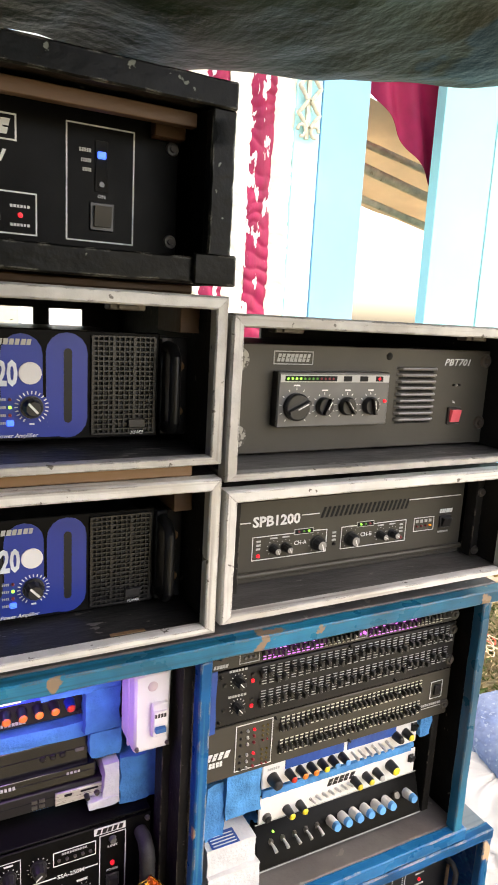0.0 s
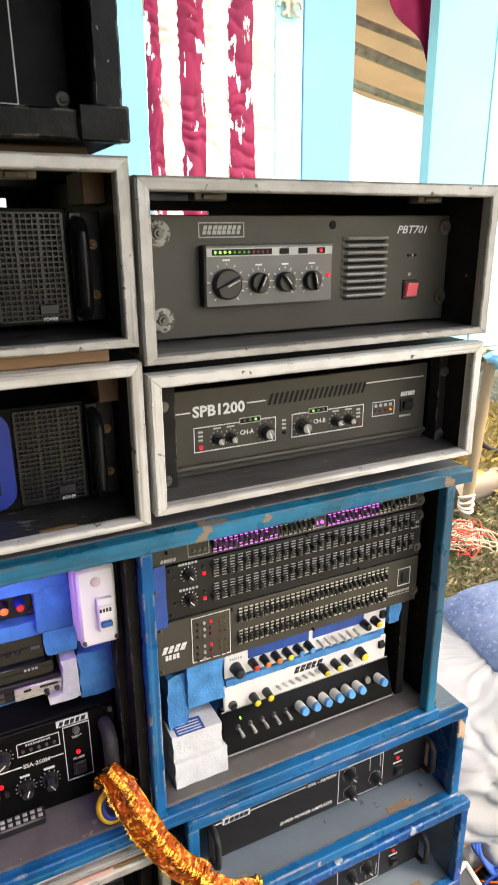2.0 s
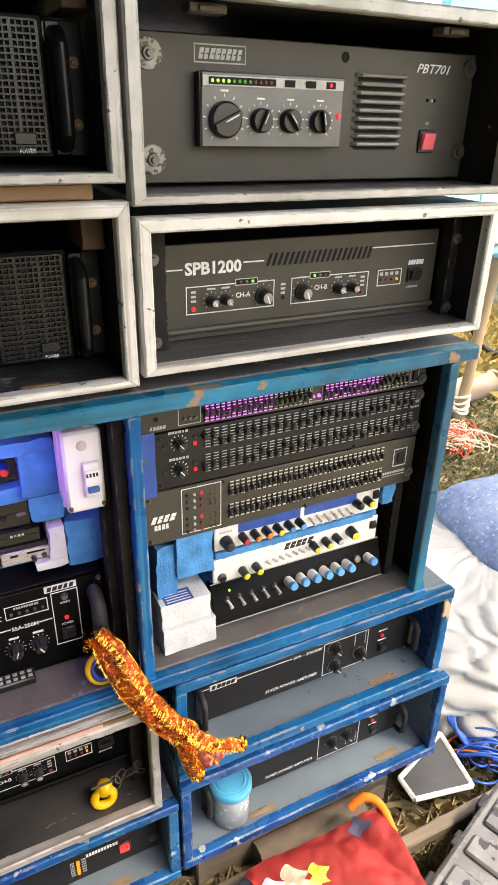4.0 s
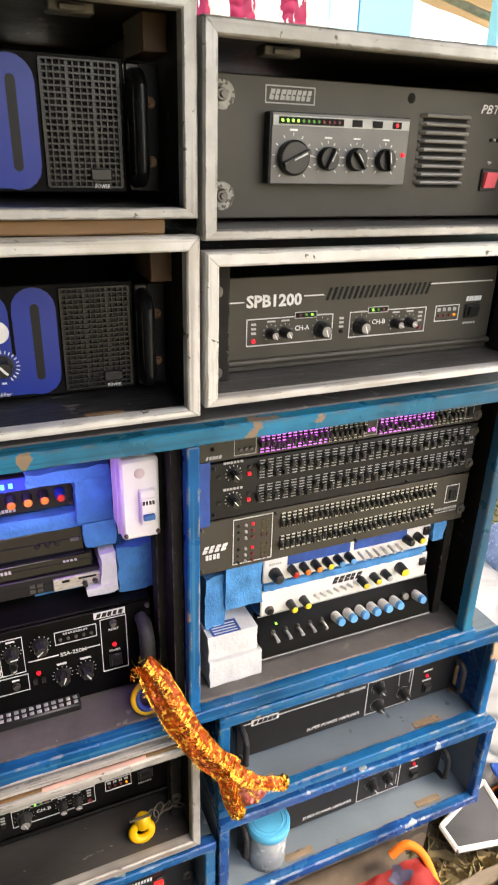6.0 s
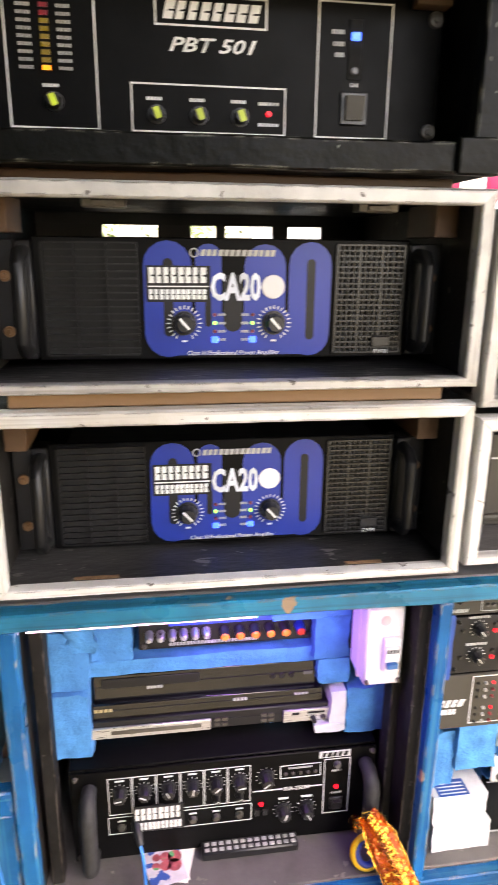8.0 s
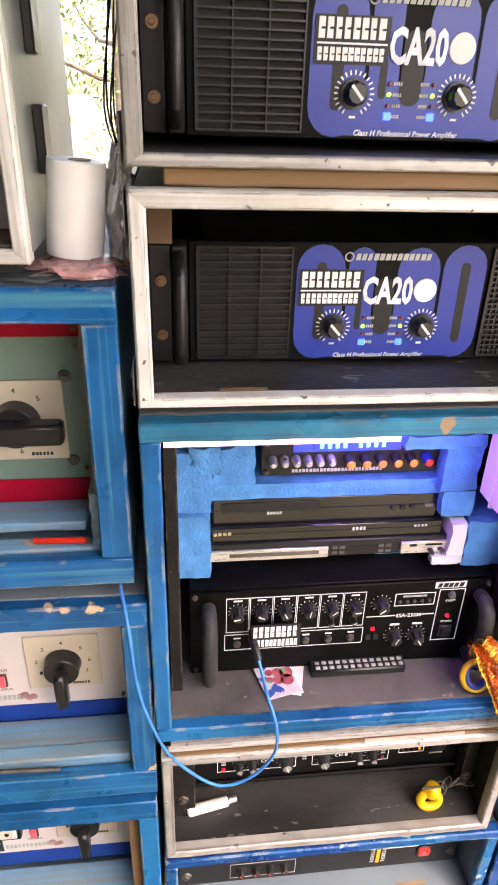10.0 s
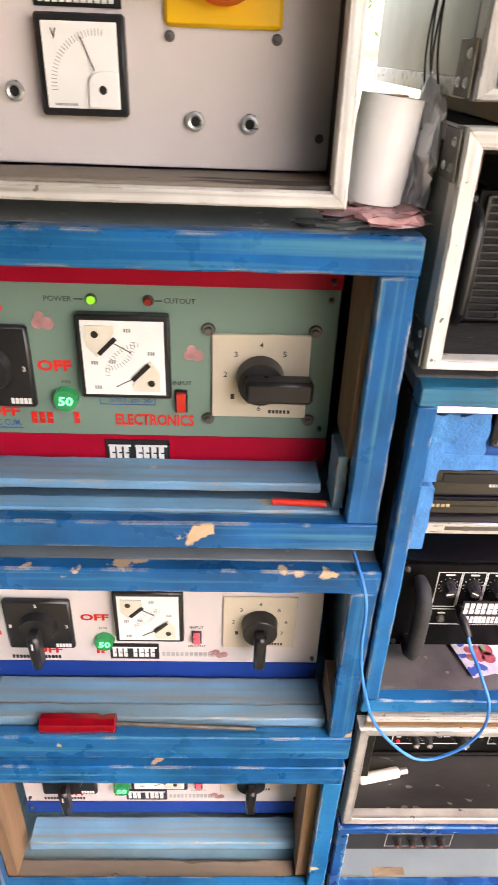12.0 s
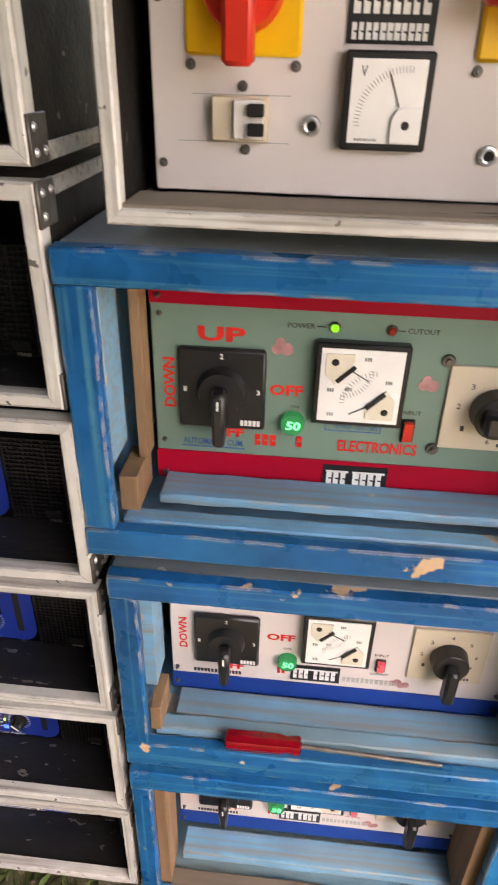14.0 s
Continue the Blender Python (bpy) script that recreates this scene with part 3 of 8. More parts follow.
# The pale blotches are sun patches put into the cloth's colour.
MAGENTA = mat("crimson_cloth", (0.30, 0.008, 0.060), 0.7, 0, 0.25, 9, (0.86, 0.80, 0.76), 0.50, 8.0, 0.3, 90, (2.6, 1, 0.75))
PLAIN_RED = translucent(mat("plain_crimson_cloth", (0.38, 0.01, 0.080), 0.7, 0, 0.2, 9, bump=0.3, bump_scale=90), (0.5, 0.01, 0.09), 0.3)
IVORY = mat("ivory_cloth", (0.82, 0.78, 0.66), 0.75, 0, 0.12, 9, bump=0.3, bump_scale=90)
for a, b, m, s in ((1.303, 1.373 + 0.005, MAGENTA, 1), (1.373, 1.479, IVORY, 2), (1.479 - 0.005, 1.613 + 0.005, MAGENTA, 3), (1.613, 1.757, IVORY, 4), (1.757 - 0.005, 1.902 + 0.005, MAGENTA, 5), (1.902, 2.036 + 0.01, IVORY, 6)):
    solo("curtain", drape(a, b, s * 7.3, 0.020, 46), m, "gathered crimson cloth strip, sun patches painted pale" if m is MAGENTA else "gathered ivory cloth strip", "curtain", "hanging cloth strips", sharp=80)


# swag behind the opening
def swag(u, v):
    x = 2.643 + 1.05 * u
    z = 3.96 - (0.02 + 1.41 * (0.66 + 0.66 * u)) * v
    return (x, YW + 0.14 - 0.022 * math.sin(u * 22 - v * 9) * (0.4 + v), z)


solo("swag_curtain", sheet(swag, 50, 36, 0.002), PLAIN_RED, "crimson cloth swag hung across the opening", "curtain", sharp=80)
# carved scroll ornament
orn = thing("scroll_ornament", (2.110, YW - 0.08, 2.545), "ivory carved scroll ornament on the panel", "ornament")
CARVED = mat("ivory_carving", (0.62, 0.58, 0.46), 0.6)
part("backing", bx(2.110 - 0.012, 2.110 + 0.012, YW - 0.075, YW - 0.055, 2.545 - 0.02, 2.545 + 0.46), CARVED, orn)
for s in (-1, 1):
    for k in range(3):
        z0 = 2.545 + 0.04 + k * 0.145
        part("scroll", tb([(2.110 + s * (0.012 + 0.060 * abs(math.sin(a))), YW - 0.085, z0 + 0.145 * a / math.pi + 0.018 * math.sin(2 * a)) for a in [i * math.pi / 12 for i in range(13)]], 0.012, 8), CARVED, orn, sharp=80)
    part("curl", tb([(2.110 + s * (0.045 + 0.026 * math.cos(a)), YW - 0.085, 2.545 + 0.02 + 0.032 * math.sin(a)) for a in [i * math.pi / 8 for i in range(14)]], 0.010, 8), CARVED, orn, sharp=80)

# unseen roof sheet added over the wall to keep the sun off it
solo("canvas_awning", sheet(lambda u, v: (-2.6 + 9.2 * u, 4.2 - 1.6 * v, 3.93 + 0.1 * v + 0.02 * wob(u * 9, v * 4)), 30, 12, 0.004), mat("awning_cloth", (0.45, 0.42, 0.36), 0.8), "unseen pale cloth sheet added to shade the painted wall", "awning", kind="structure", sharp=80)

# neighbouring tent roof beyond the opening
CANVAS = mat("beige_canvas", (0.62, 0.50, 0.36), 0.85, 0, 0.2, 3, bump=0.3, stain=(0.40, 0.31, 0.21), stain_amount=0.5)
translucent(CANVAS, (0.74, 0.62, 0.46), 0.38)
BAMBOO = mat("bamboo", (0.29, 0.21, 0.12), 0.55, 0, 0.25, 16, (0.18, 0.12, 0.07), 0.22, 20, 0.3, 80, (1, 1, 0.3))


# Paler bamboo copy: light missing on the shaded roof poles is put into colour.
PALE_POLE = mat("pale_dry_bamboo", (0.52, 0.42, 0.28), 0.55, 0, 0.25, 16, (0.30, 0.22, 0.13), 0.25, 20, 0.3, 80)


def roof(u, v):
    x, y = 1.8 + 6.0 * u, 4.23 + 1.55 * v
    return (x, y, 3.05 - 0.20 * (x - 3.3) - 0.22 * v + 0.03 * wob(x, y, 0, 2.0))


tent = thing("canvas_roof", (4.8, 5.5, 0.0), "beige canvas roof of the neighbouring tent on bamboo poles", "tent roof", kind="structure")
part("canvas", sheet(roof, 40, 20, 0.004), CANVAS, tent, sharp=80)
for zz, yy, r in ((2.715, 4.2, 0.026), (2.54, 4.2, 0.034), (2.33, 4.2, 0.026)):
    pts = [(1.9 + 4.5 * i / 12, yy, zz - 0.20 * (1.9 + 4.5 * i / 12 - 3.3) + 0.02 * wob(i, zz * 9)) for i in range(13)]
    part("roof_pole", tb(pts, [r * (1 + 0.08 * (i % 2)) for i in range(13)], 10), PALE_POLE, tent, "bamboo pole", sharp=60)
part("upright_pole", tb([(6.2, 4.3, 0.0), (6.2, 4.3, 2.46)], 0.05, 10), BAMBOO, tent, "bamboo upright", sharp=60)
part("upright_pole", tb([(1.95, 4.3, 0.0), (1.95, 4.3, 3.30)], 0.05, 10), BAMBOO, tent, "bamboo upright", sharp=60)

# ---------------------------------------------------------------- cases and boxes
YF = 0.712
D = 0.42
case_pbt = case(0.341, 0.876, 1.293, 1.502, YF, D, "black flight case with worn grey edges, open front", EDGE_GREY, back=False, sill=0.0108)
case_spb = case(0.344, 0.873, 1.099, 1.281, YF, D, "black flight case with scuffed white edges, open front", EDGE, sill=0.0108)
# Greyer trim here puts the weaker light on these edges into their colour.
case_ca1 = case(-0.197, 0.337, 1.316, 1.5205, YF + 0.004, D, "black flight case under the top unit, grey edges darkened for shade", EDGE_GREY, back=False, floor_mat=DUST_SHADE, sill=0.0108)
case_ca2 = case(-0.197, 0.339, 1.088, 1.298, YF + 0.004, D, "black flight case with white edges on the cabinet", EDGE, floor_mat=DUST_SHADE, sill=0.0108)
part("back_panel", bx(-0.187, 0.327, 1.128, 1.136, 1.326, 1.458), CASE_OUT, case_ca1)
part("back_strip", bx(-0.187, 0.327, 1.128, 1.136, 1.4935, 1.5105), CASE_OUT, case_ca1)
# Made-up slats break the back opening, spaced to fit the camera's view.
for a, b in ((-0.187, -0.088), (-0.003, 0.048), (0.088, 0.102), (0.178, 0.203), (0.258, 0.327)):
    part("back_slat", bx(a, b, 1.129, 1.135, 1.458, 1.4935), CASE_OUT, case_ca1)
part("back_panel", bx(0.351, 0.866, 1.124, 1.132, 1.303, 1.445), CASE_OUT, case_pbt)
part("back_panel", bx(0.600, 0.866, 1.124, 1.132, 1.445, 1.476), CASE_OUT, case_pbt)
part("back_strip", bx(0.351, 0.866, 1.124, 1.132, 1.476, 1.492), CASE_OUT, case_pbt)
solo("wooden_batten", rough_bar((-0.165, YF + 0.02, 1.2985), (0.305, YF + 0.30, 1.3155), 'x', 5), WOODX, "raw wooden batten between two flight cases", "batten", bevel=0.002)

LAMINATE = mat("grey_green_laminate", (0.20, 0.225, 0.205), 0.4, 0, 0.15, 9, bump=0.1, stain=(0.12, 0.13, 0.12), stain_amount=0.5)
for fc, z0, z1 in ((case_ca1, 1.316, 1.5205), (case_ca2, 1.088, 1.298)):
    part("side_skin", bx(-0.1975, -0.1945, YF + 0.027, YF + D, z0 + 0.015, z1 - 0.015), LAMINATE, fc, "grey-green outer skin", bevel=0.0008)
    for a in (z0 + 0.0005, z1 - 0.0155):
        part("side_edge", bx(-0.1995, -0.1945, YF + 0.027, YF + D, a, a + 0.015), EDGE, fc, bevel=0.0008)
    for a in (z0 + 0.002, z1 - 0.042):
        cp = part("corner_plate", bx(-0.2015, -0.1996, YF + 0.006, YF + 0.046, a, a + 0.040), STEEL, fc, "riveted steel corner", bevel=0.0006)
        for dy, dz in ((0.016, 0.010), (0.016, 0.030), (0.036, 0.010)):
            part("rivet", tb(((-0.2015, YF + dy, a + dz), (-0.2035, YF + dy, a + dz)), (0.0042, 0.0025), 10), SILVER, cp)

# black painted wooden box on top
p5 = crate(-0.215, 0.333, 1.532, 1.752, YF - 0.005, D, "black painted wooden box with chipped edges on a batten", BLACKWOOD, CASE_IN, 0.030, 0.030, name="black_wooden_box")
solo("wooden_batten", rough_bar((-0.17, YF + 0.03, 1.5207), (0.30, YF + 0.24, 1.5318), 'x', 6), DARK_WOOD, "wooden batten under the black box, coloured shade-dark", "batten", bevel=0.002)

# blue two-bay rack cabinet
cab = thing("rack_cabinet", (0.335, YF + 0.2, 0.575), "teal blue wooden rack cabinet with two open bays", "cabinet")
x0, x1 = -0.198, 0.868
part("top_board", bx(x0, x1 + 0.006, YF + 0.018, YF + 0.46, 1.058, 1.076), SHELF, cab, bevel=0.002)
part("top_batten", rough_bar((x0, YF - 0.006, 1.052), (x1 + 0.008, YF + 0.019, 1.075), 'x', 11, 40), BLUE_TEAL, cab, bevel=0.002)
part("floor_board", bx(x0, x1, YF + 0.016, YF + 0.46, 0.596, 0.614), SHELF, cab, bevel=0.002)
part("bottom_batten", rough_bar((x0, YF - 0.004, 0.588), (x1 - 0.01, YF + 0.017, 0.613), 'x', 12, 40), BLUE, cab, bevel=0.002)
part("side_board", bx(x0, x0 + 0.014, YF + 0.02, YF + 0.46, 0.614, 1.052), CASE_IN, cab)
part("side_board", bx(x1 - 0.020, x1 - 0.008, YF + 0.02, YF + 0.46, 0.614, 1.052), CASE_IN, cab)
part("divider_board", bx(0.304, 0.318, YF + 0.02, YF + 0.46, 0.614, 1.058), CASE_IN, cab)
part("back_board", bx(x0 + 0.014, x1 - 0.014, YF + 0.45, YF + 0.46, 0.614, 1.058), CASE_IN, cab)
part("front_post", rough_bar((x0, YF - 0.003, 0.613), (x0 + 0.022, YF + 0.019, 1.052), 'z', 13), along(BLUE, 'z'), cab, bevel=0.002)
part("front_post", rough_bar((0.318, YF - 0.003, 0.613), (0.336, YF + 0.019, 1.052), 'z', 14), along(BLUE, 'z'), cab, bevel=0.002)
part("front_post", rough_bar((0.826, YF - 0.003, 0.613), (0.846, YF + 0.019, 1.052), 'z', 15), along(BLUE_TEAL, 'z'), cab, bevel=0.002)
for a in (-0.176, 0.292, 0.336, 0.806):
    part("rack_rail", bx(a, a + 0.016, 0.772, 0.800, 0.614, 1.058), CASE_IN, cab, bevel=0.001)

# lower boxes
low = case(-0.193, 0.335, 0.312, 0.548, YF, D, "dusty black flight case with dull aluminium edges", EDGE_GREY, lip=0.015, floor_mat=DUST_SHADE)
low_box = crate(-0.196, 0.364, 0.088, 0.300, YF, D, "blue wooden box with grey-blue inside on the ground", BLUE_DARK, BLUE_GREY, 0.020, 0.020)
s1 = crate(0.366, 0.934, 0.356, 0.583, YF - 0.002, D, "bright blue wooden box with a grey-blue floor", BLUE, BLUE_DARK, 0.020, 0.022, floor_mat=BLUE_GREY)
s2 = crate(0.368, 0.968, 0.108, 0.345, YF - 0.004, D, "dark blue wooden box with grey-blue inside", BLUE_DARK, BLUE_GREY, 0.020, 0.022)

# left stack
lt_case = case(-0.740, -0.286, 1.232, 1.56, YF + 0.006, 0.36, "large flight case with white edges and a white panel", EDGE, lip=0.014)
l1 = crate(-0.797, -0.213, 0.858, 1.211, YF + 0.008, 0.40, "chipped bright blue wooden box, pale blue inside", BLUE, BLUE_PALE, 0.036, 0.036, 0.038)
l2 = crate(-0.777, -0.200, 0.474, 0.832, YF + 0.002, 0.40, "chipped blue wooden box holding a white panel", BLUE, BLUE_PALE, 0.034, 0.036, 0.048, floor_z=0.512)
l3 = crate(-0.776, -0.202, 0.075, 0.457, YF, 0.40, "chipped blue wooden box low in the stack", BLUE, BLUE_PALE, 0.030, 0.042, 0.036)
# Packers coloured dark for the shadow gap between the stacked boxes.
for z0, z1 in ((0.8318, 0.8582), (0.4568, 0.4742)):
    for yy in (0.772, 1.02):
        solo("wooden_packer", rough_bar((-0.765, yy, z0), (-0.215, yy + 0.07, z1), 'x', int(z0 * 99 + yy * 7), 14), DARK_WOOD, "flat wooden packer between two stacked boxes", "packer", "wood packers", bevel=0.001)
far = []
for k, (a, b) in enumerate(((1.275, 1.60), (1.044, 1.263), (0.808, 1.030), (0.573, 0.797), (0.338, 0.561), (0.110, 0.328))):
    far.append(case(-1.335, -0.802, a, b, YF + 0.012, D, "stacked black flight case with aluminium edges and ball corners", EDGE, group="stacked flight cases", floor_mat=DUST_SHADE))

# plates
def plate(name, x0, x1, z0, z1, y, depth, material, label, category, group="", bevel=0.0015):
    t = thing(name, ((x0 + x1) / 2, y + depth / 2, z0), label, category, group)
    part("faceplate", bx(x0, x1, y, y + 0.004, z0, z1), material, t, bevel=bevel)
    part("chassis", bx(x0 + 0.02, x1 - 0.02, y + 0.004, y + depth, z0 + 0.004, z1 - 0.004), PLATE2, t)
    return t


pbt = plate("amplifier", 0.381, 0.862, 1.308, 1.463, 0.795, 0.30, PLATE, "olive-black public address amplifier in a flight case", "amplifier", "amplifiers")
spb = plate("amplifier", 0.398, 0.846, 1.110, 1.236, 0.800, 0.30, PLATE, "olive-black two-channel amplifier in a flight case", "amplifier", "amplifiers")
ca1 = plate("amplifier", -0.142, 0.285, 1.336, 1.471, 0.812, 0.30, BLACKSAT, "black power amplifier with blue print and grilles", "amplifier", "amplifiers")
ca2 = plate("amplifier", -0.142, 0.285, 1.102, 1.237, 0.812, 0.30, BLACKSAT, "black power amplifier with blue print and grilles", "amplifier", "amplifiers")
pb5 = plate("amplifier", -0.18, 0.298, 1.560, 1.720, 0.800, 0.28, BLACKSAT, "black amplifier with white-lined panel in a wooden box", "amplifier", "amplifiers")
spa1 = plate("amplifier", 0.428, 0.911, 0.384, 0.472, 0.788, 0.30, PLATE2, "black super power amplifier in a blue box", "amplifier", "amplifiers")
spa2 = plate("amplifier", 0.436, 0.919, 0.134, 0.222, 0.788, 0.30, PLATE2, "black super power amplifier in the lowest blue box", "amplifier", "amplifiers")
ssa = plate("mixer_amplifier", -0.148, 0.288, 0.617, 0.770, 0.800, 0.28, BLACKSAT, "black mixer amplifier with rows of knobs", "amplifier", "amplifiers")
eq1 = plate("equaliser", 0.346, 0.828, 0.998, 1.040, 0.764, 0.18, PLATE, "olive-black equaliser with glowing violet slider marks", "equaliser", "equalisers")
eq2 = plate("equaliser", 0.346, 0.828, 0.908, 0.996, 0.764, 0.18, PLATE2, "black graphic equaliser with two rows of sliders", "equaliser", "equalisers")
eq3 = plate("equaliser", 0.346, 0.828, 0.818, 0.906, 0.764, 0.18, PLATE, "olive-black graphic equaliser with pale sliders", "equaliser", "equalisers")
st1 = plate("stabiliser_panel", -0.735, -0.262, 0.900, 1.144, 0.832, 0.25, GREEN, "sage green voltage stabiliser panel with red bands", "stabiliser", "voltage stabilisers")
st2 = plate("stabiliser_panel", -0.728, -0.242, 0.520, 0.760, 0.820, 0.25, WHITE, "white voltage stabiliser panel with blue band", "stabiliser", "voltage stabilisers")
st3 = plate("stabiliser_panel", -0.728, -0.242, 0.153, 0.393, 0.820, 0.25, WHITE, "white voltage stabiliser panel low in the stack", "stabiliser", "voltage stabilisers")
lt = plate("power_panel", -0.712, -0.295, 1.250, 1.545, 0.792, 0.25, WHITE, "white mains panel with meter and yellow switches", "power panel")

# ---------------------------------------------------------------- right stack: public address amplifier
def latch(x, z, y, parent):
    b = part("latch", bx(x - 0.022, x + 0.022, y - 0.010, y + 0.012, z - 0.008, z + 0.002), STEEL, parent, "tarnished steel latch", bevel=0.0015)
    part("latch_bolt", bx(x - 0.012, x + 0.012, y - 0.014, y - 0.010, z - 0.007, z - 0.001), STEEL, b, bevel=0.001)
    return b


for x in (0.452, 0.795):
    latch(x, 1.487, 0.775, case_pbt)
for x in (0.470, 0.760):
    latch(x, 1.266, 0.770, case_spb)
WASHER = mat("scuffed_washer", (0.26, 0.25, 0.22), 0.5, 0.2, 0.3, 60, (0.06, 0.055, 0.045), 0.72, 110, 0.4, 200)
Y = 0.795
for x, z in ((0.392, 1.441), (0.393, 1.334), (0.852, 1.446), (0.853, 1.342)):
    if x < 0.5:
        part("washer", rod_y(bmesh.new(), x, Y - 0.0018, Y, z, 0.0165, 0.0155, 24), WASHER, pbt, "pale scuffed washer")
        screw(x, z, Y - 0.0018, pbt, 0.0075)
    else:
        screw(x, z, Y, pbt, 0.012)
dot(0.649, 1.450, Y, 0.006, pbt, HOLE, "screw_hole", 0.001)
lg = bmesh.new()
outline(lg, 0.446, 0.511, 1.435, 1.454, Y, 0.0013)
part("badge_outline", lg, INKG, pbt)
bars(0.451, 0.506, 1.439, 1.450, Y, INKG, pbt, 8, "badge_mark", 3, 0.25)
text("PBT701", 0.762, 0.818, 1.4375, 1.4485, Y, INK, pbt, slant=0.3)
mod = part("control_module", bx(0.447, 0.639, 0.777, Y, 1.348, 1.4265), GREYMOD, pbt, "grey control panel", bevel=0.0015)
YM = 0.777
part("module_side", bx(0.4462, 0.447, 0.779, Y, 1.349, 1.4255), PLASTIC, mod)
part("meter_strip", bx(0.449, 0.637, YM - 0.001, YM, 1.412, 1.4225), INKG, mod, "pale meter strip")
part("level_window", bx(0.456, 0.542, YM - 0.0018, YM - 0.001, 1.4135, 1.421), HOLE, mod)
for i in range(12):
    dot(0.4605 + i * 0.0068, 1.4172, YM - 0.0018, 0.0019, mod, LED_G if i < 4 else LED_DG if i < 8 else LED_DR, "level_led", 0.001)
for a, b, m in ((0.554, 0.568, HOLE), (0.583, 0.597, HOLE), (0.612, 0.625, HOLE)):
    part("status_window", bx(a, b, YM - 0.0018, YM - 0.001, 1.4135, 1.421), m, mod)
dot(0.6185, 1.4172, YM - 0.0018, 0.0025, mod, LED_R, "status_led", 0.001)
tk = bmesh.new()
for x, r, n in ((0.476, 0.0235, 11), (0.523, 0.0165, 11), (0.563, 0.0165, 11), (0.605, 0.0165, 11)):
    ticks(tk, x, 1.3775, YM, r, r + 0.0035, n)
    box(tk, x - 0.005, x + 0.005, YM - 0.0006, YM, 1.3775 + r + 0.0055, 1.3775 + r + 0.0075)
tagged(part("dial_scale", tk, INK, mod), kind="stuff")
for x, r, a in ((0.476, 0.020, 65), (0.523, 0.0135, 25), (0.563, 0.0135, -38), (0.605, 0.0135, -12)):
    knob(x, 1.3775, YM, r, 0.016, mod, turn=a, wing=True, wide=0.035)
dot(0.632, 1.384, YM, 0.003, mod, LED_R, "peak_led")
KNOB_GREY = mat("worn_grey_cap", (0.30, 0.29, 0.28), 0.35, 0.4, 0.15, 40, bump=0.05)
# Paler than the faceplate: the louvre edges' highlights are put into the colour.
LOUVRE = mat("worn_louvre_metal", (0.19, 0.18, 0.165), 0.35, 0.3, 0.15, 30, bump=0.05)
for i in range(9):
    z = 1.3515 + i * 0.0100
    lv = bmesh.new()
    tube(lv, ((0.667, Y, z), (0.672, Y - 0.0055, z), (0.740, Y - 0.0055, z), (0.745, Y, z)), 0.0024, 8)
    part("louvre", lv, LOUVRE, pbt)
    part("louvre_slot", bx(0.671, 0.741, Y - 0.0006, Y, z - 0.0065, z - 0.002), HOLE, pbt)
for i, m in enumerate((LED_DR, LED_DG, LED_DR)):
    dot(0.786 + i * 0.006, 1.406, Y, 0.0022, pbt, HOLE if i != 1 else INKG)
text("ON", 0.787, 0.793, 1.376, 1.380, Y, INK, pbt)
rocker(0.778, 0.806, 1.341, 1.370, Y, pbt, PINKSW)

# two-channel amplifier
Y = 0.800
for a, b, c in ((0.358, 0.397, 0.380), (0.847, 0.862, 0.856)):
    rl = part("rack_rail", bx(a, b, 0.772, 0.795, 1.1095, 1.262), CASE_IN, case_spb, bevel=0.001)
    for z in (1.225, 1.121):
        screw(c, z, 0.772, case_spb, 0.008, "bolt")
text("SPB1200", 0.431, 0.512, 1.1955, 1.2125, Y, INK, spb, bold=0.035)
ln = bmesh.new()
box(ln, 0.404, 0.428, Y - 0.0006, Y, 1.203, 1.2045)
box(ln, 0.515, 0.546, Y - 0.0006, Y, 1.207, 1.2085)
box(ln, 0.722, 0.838, Y - 0.0006, Y, 1.2135, 1.215)
part("rule_line", ln, INK, spb)
for i in range(20):
    x = 0.549 + i * 0.0087
    sl = bmesh.new()
    vs = box(sl, x, x + 0.0042, Y - 0.0006, Y + 0.001, 1.200, 1.217)
    for v in vs:
        v.co.x += (v.co.z - 1.200) * 0.35
    part("vent_slot", sl, HOLE, spb)
for a, b in ((0.432, 0.563), (0.590, 0.721)):
    part("channel_outline", outline(bmesh.new(), a, b, 1.144, 1.181, Y, 0.0011), INK, spb)
tk = bmesh.new()
for x, r in ((0.468, 0.010), (0.489, 0.010), (0.546, 0.0145), (0.609, 0.0145), (0.668, 0.010), (0.692, 0.010)):
    ticks(tk, x, 1.161, Y, r, r + 0.002, 9)
    box(tk, x - 0.006, x + 0.006, Y - 0.0006, Y, 1.161 + r + 0.004, 1.161 + r + 0.0062)
for x in (0.4425, 0.577, 0.711):
    for k in range(3):
        box(tk, x - 0.0035, x + 0.0035, Y - 0.0006, Y, 1.160 + k * 0.006, 1.163 + k * 0.006)
tagged(part("dial_scale", tk, INKG, spb), kind="stuff")
for x, r, a in ((0.468, 0.008, 150), (0.489, 0.008, 150), (0.546, 0.0125, 160), (0.609, 0.0125, 160), (0.668, 0.008, 120), (0.692, 0.008, 120)):
    kb = knob(x, 1.160, Y, r, 0.016, spb, RUBBER, a, INK)
    part("knob_cap", rod_y(bmesh.new(), x, Y - 0.0166, Y - 0.0158, 1.160, r * 0.58, r * 0.54, 16), KNOB_GREY, kb, "grey metal cap")
text("CH-A", 0.504, 0.526, 1.161, 1.168, Y, INK, spb)
text("CH-B", 0.628, 0.650, 1.161, 1.168, Y, INK, spb)
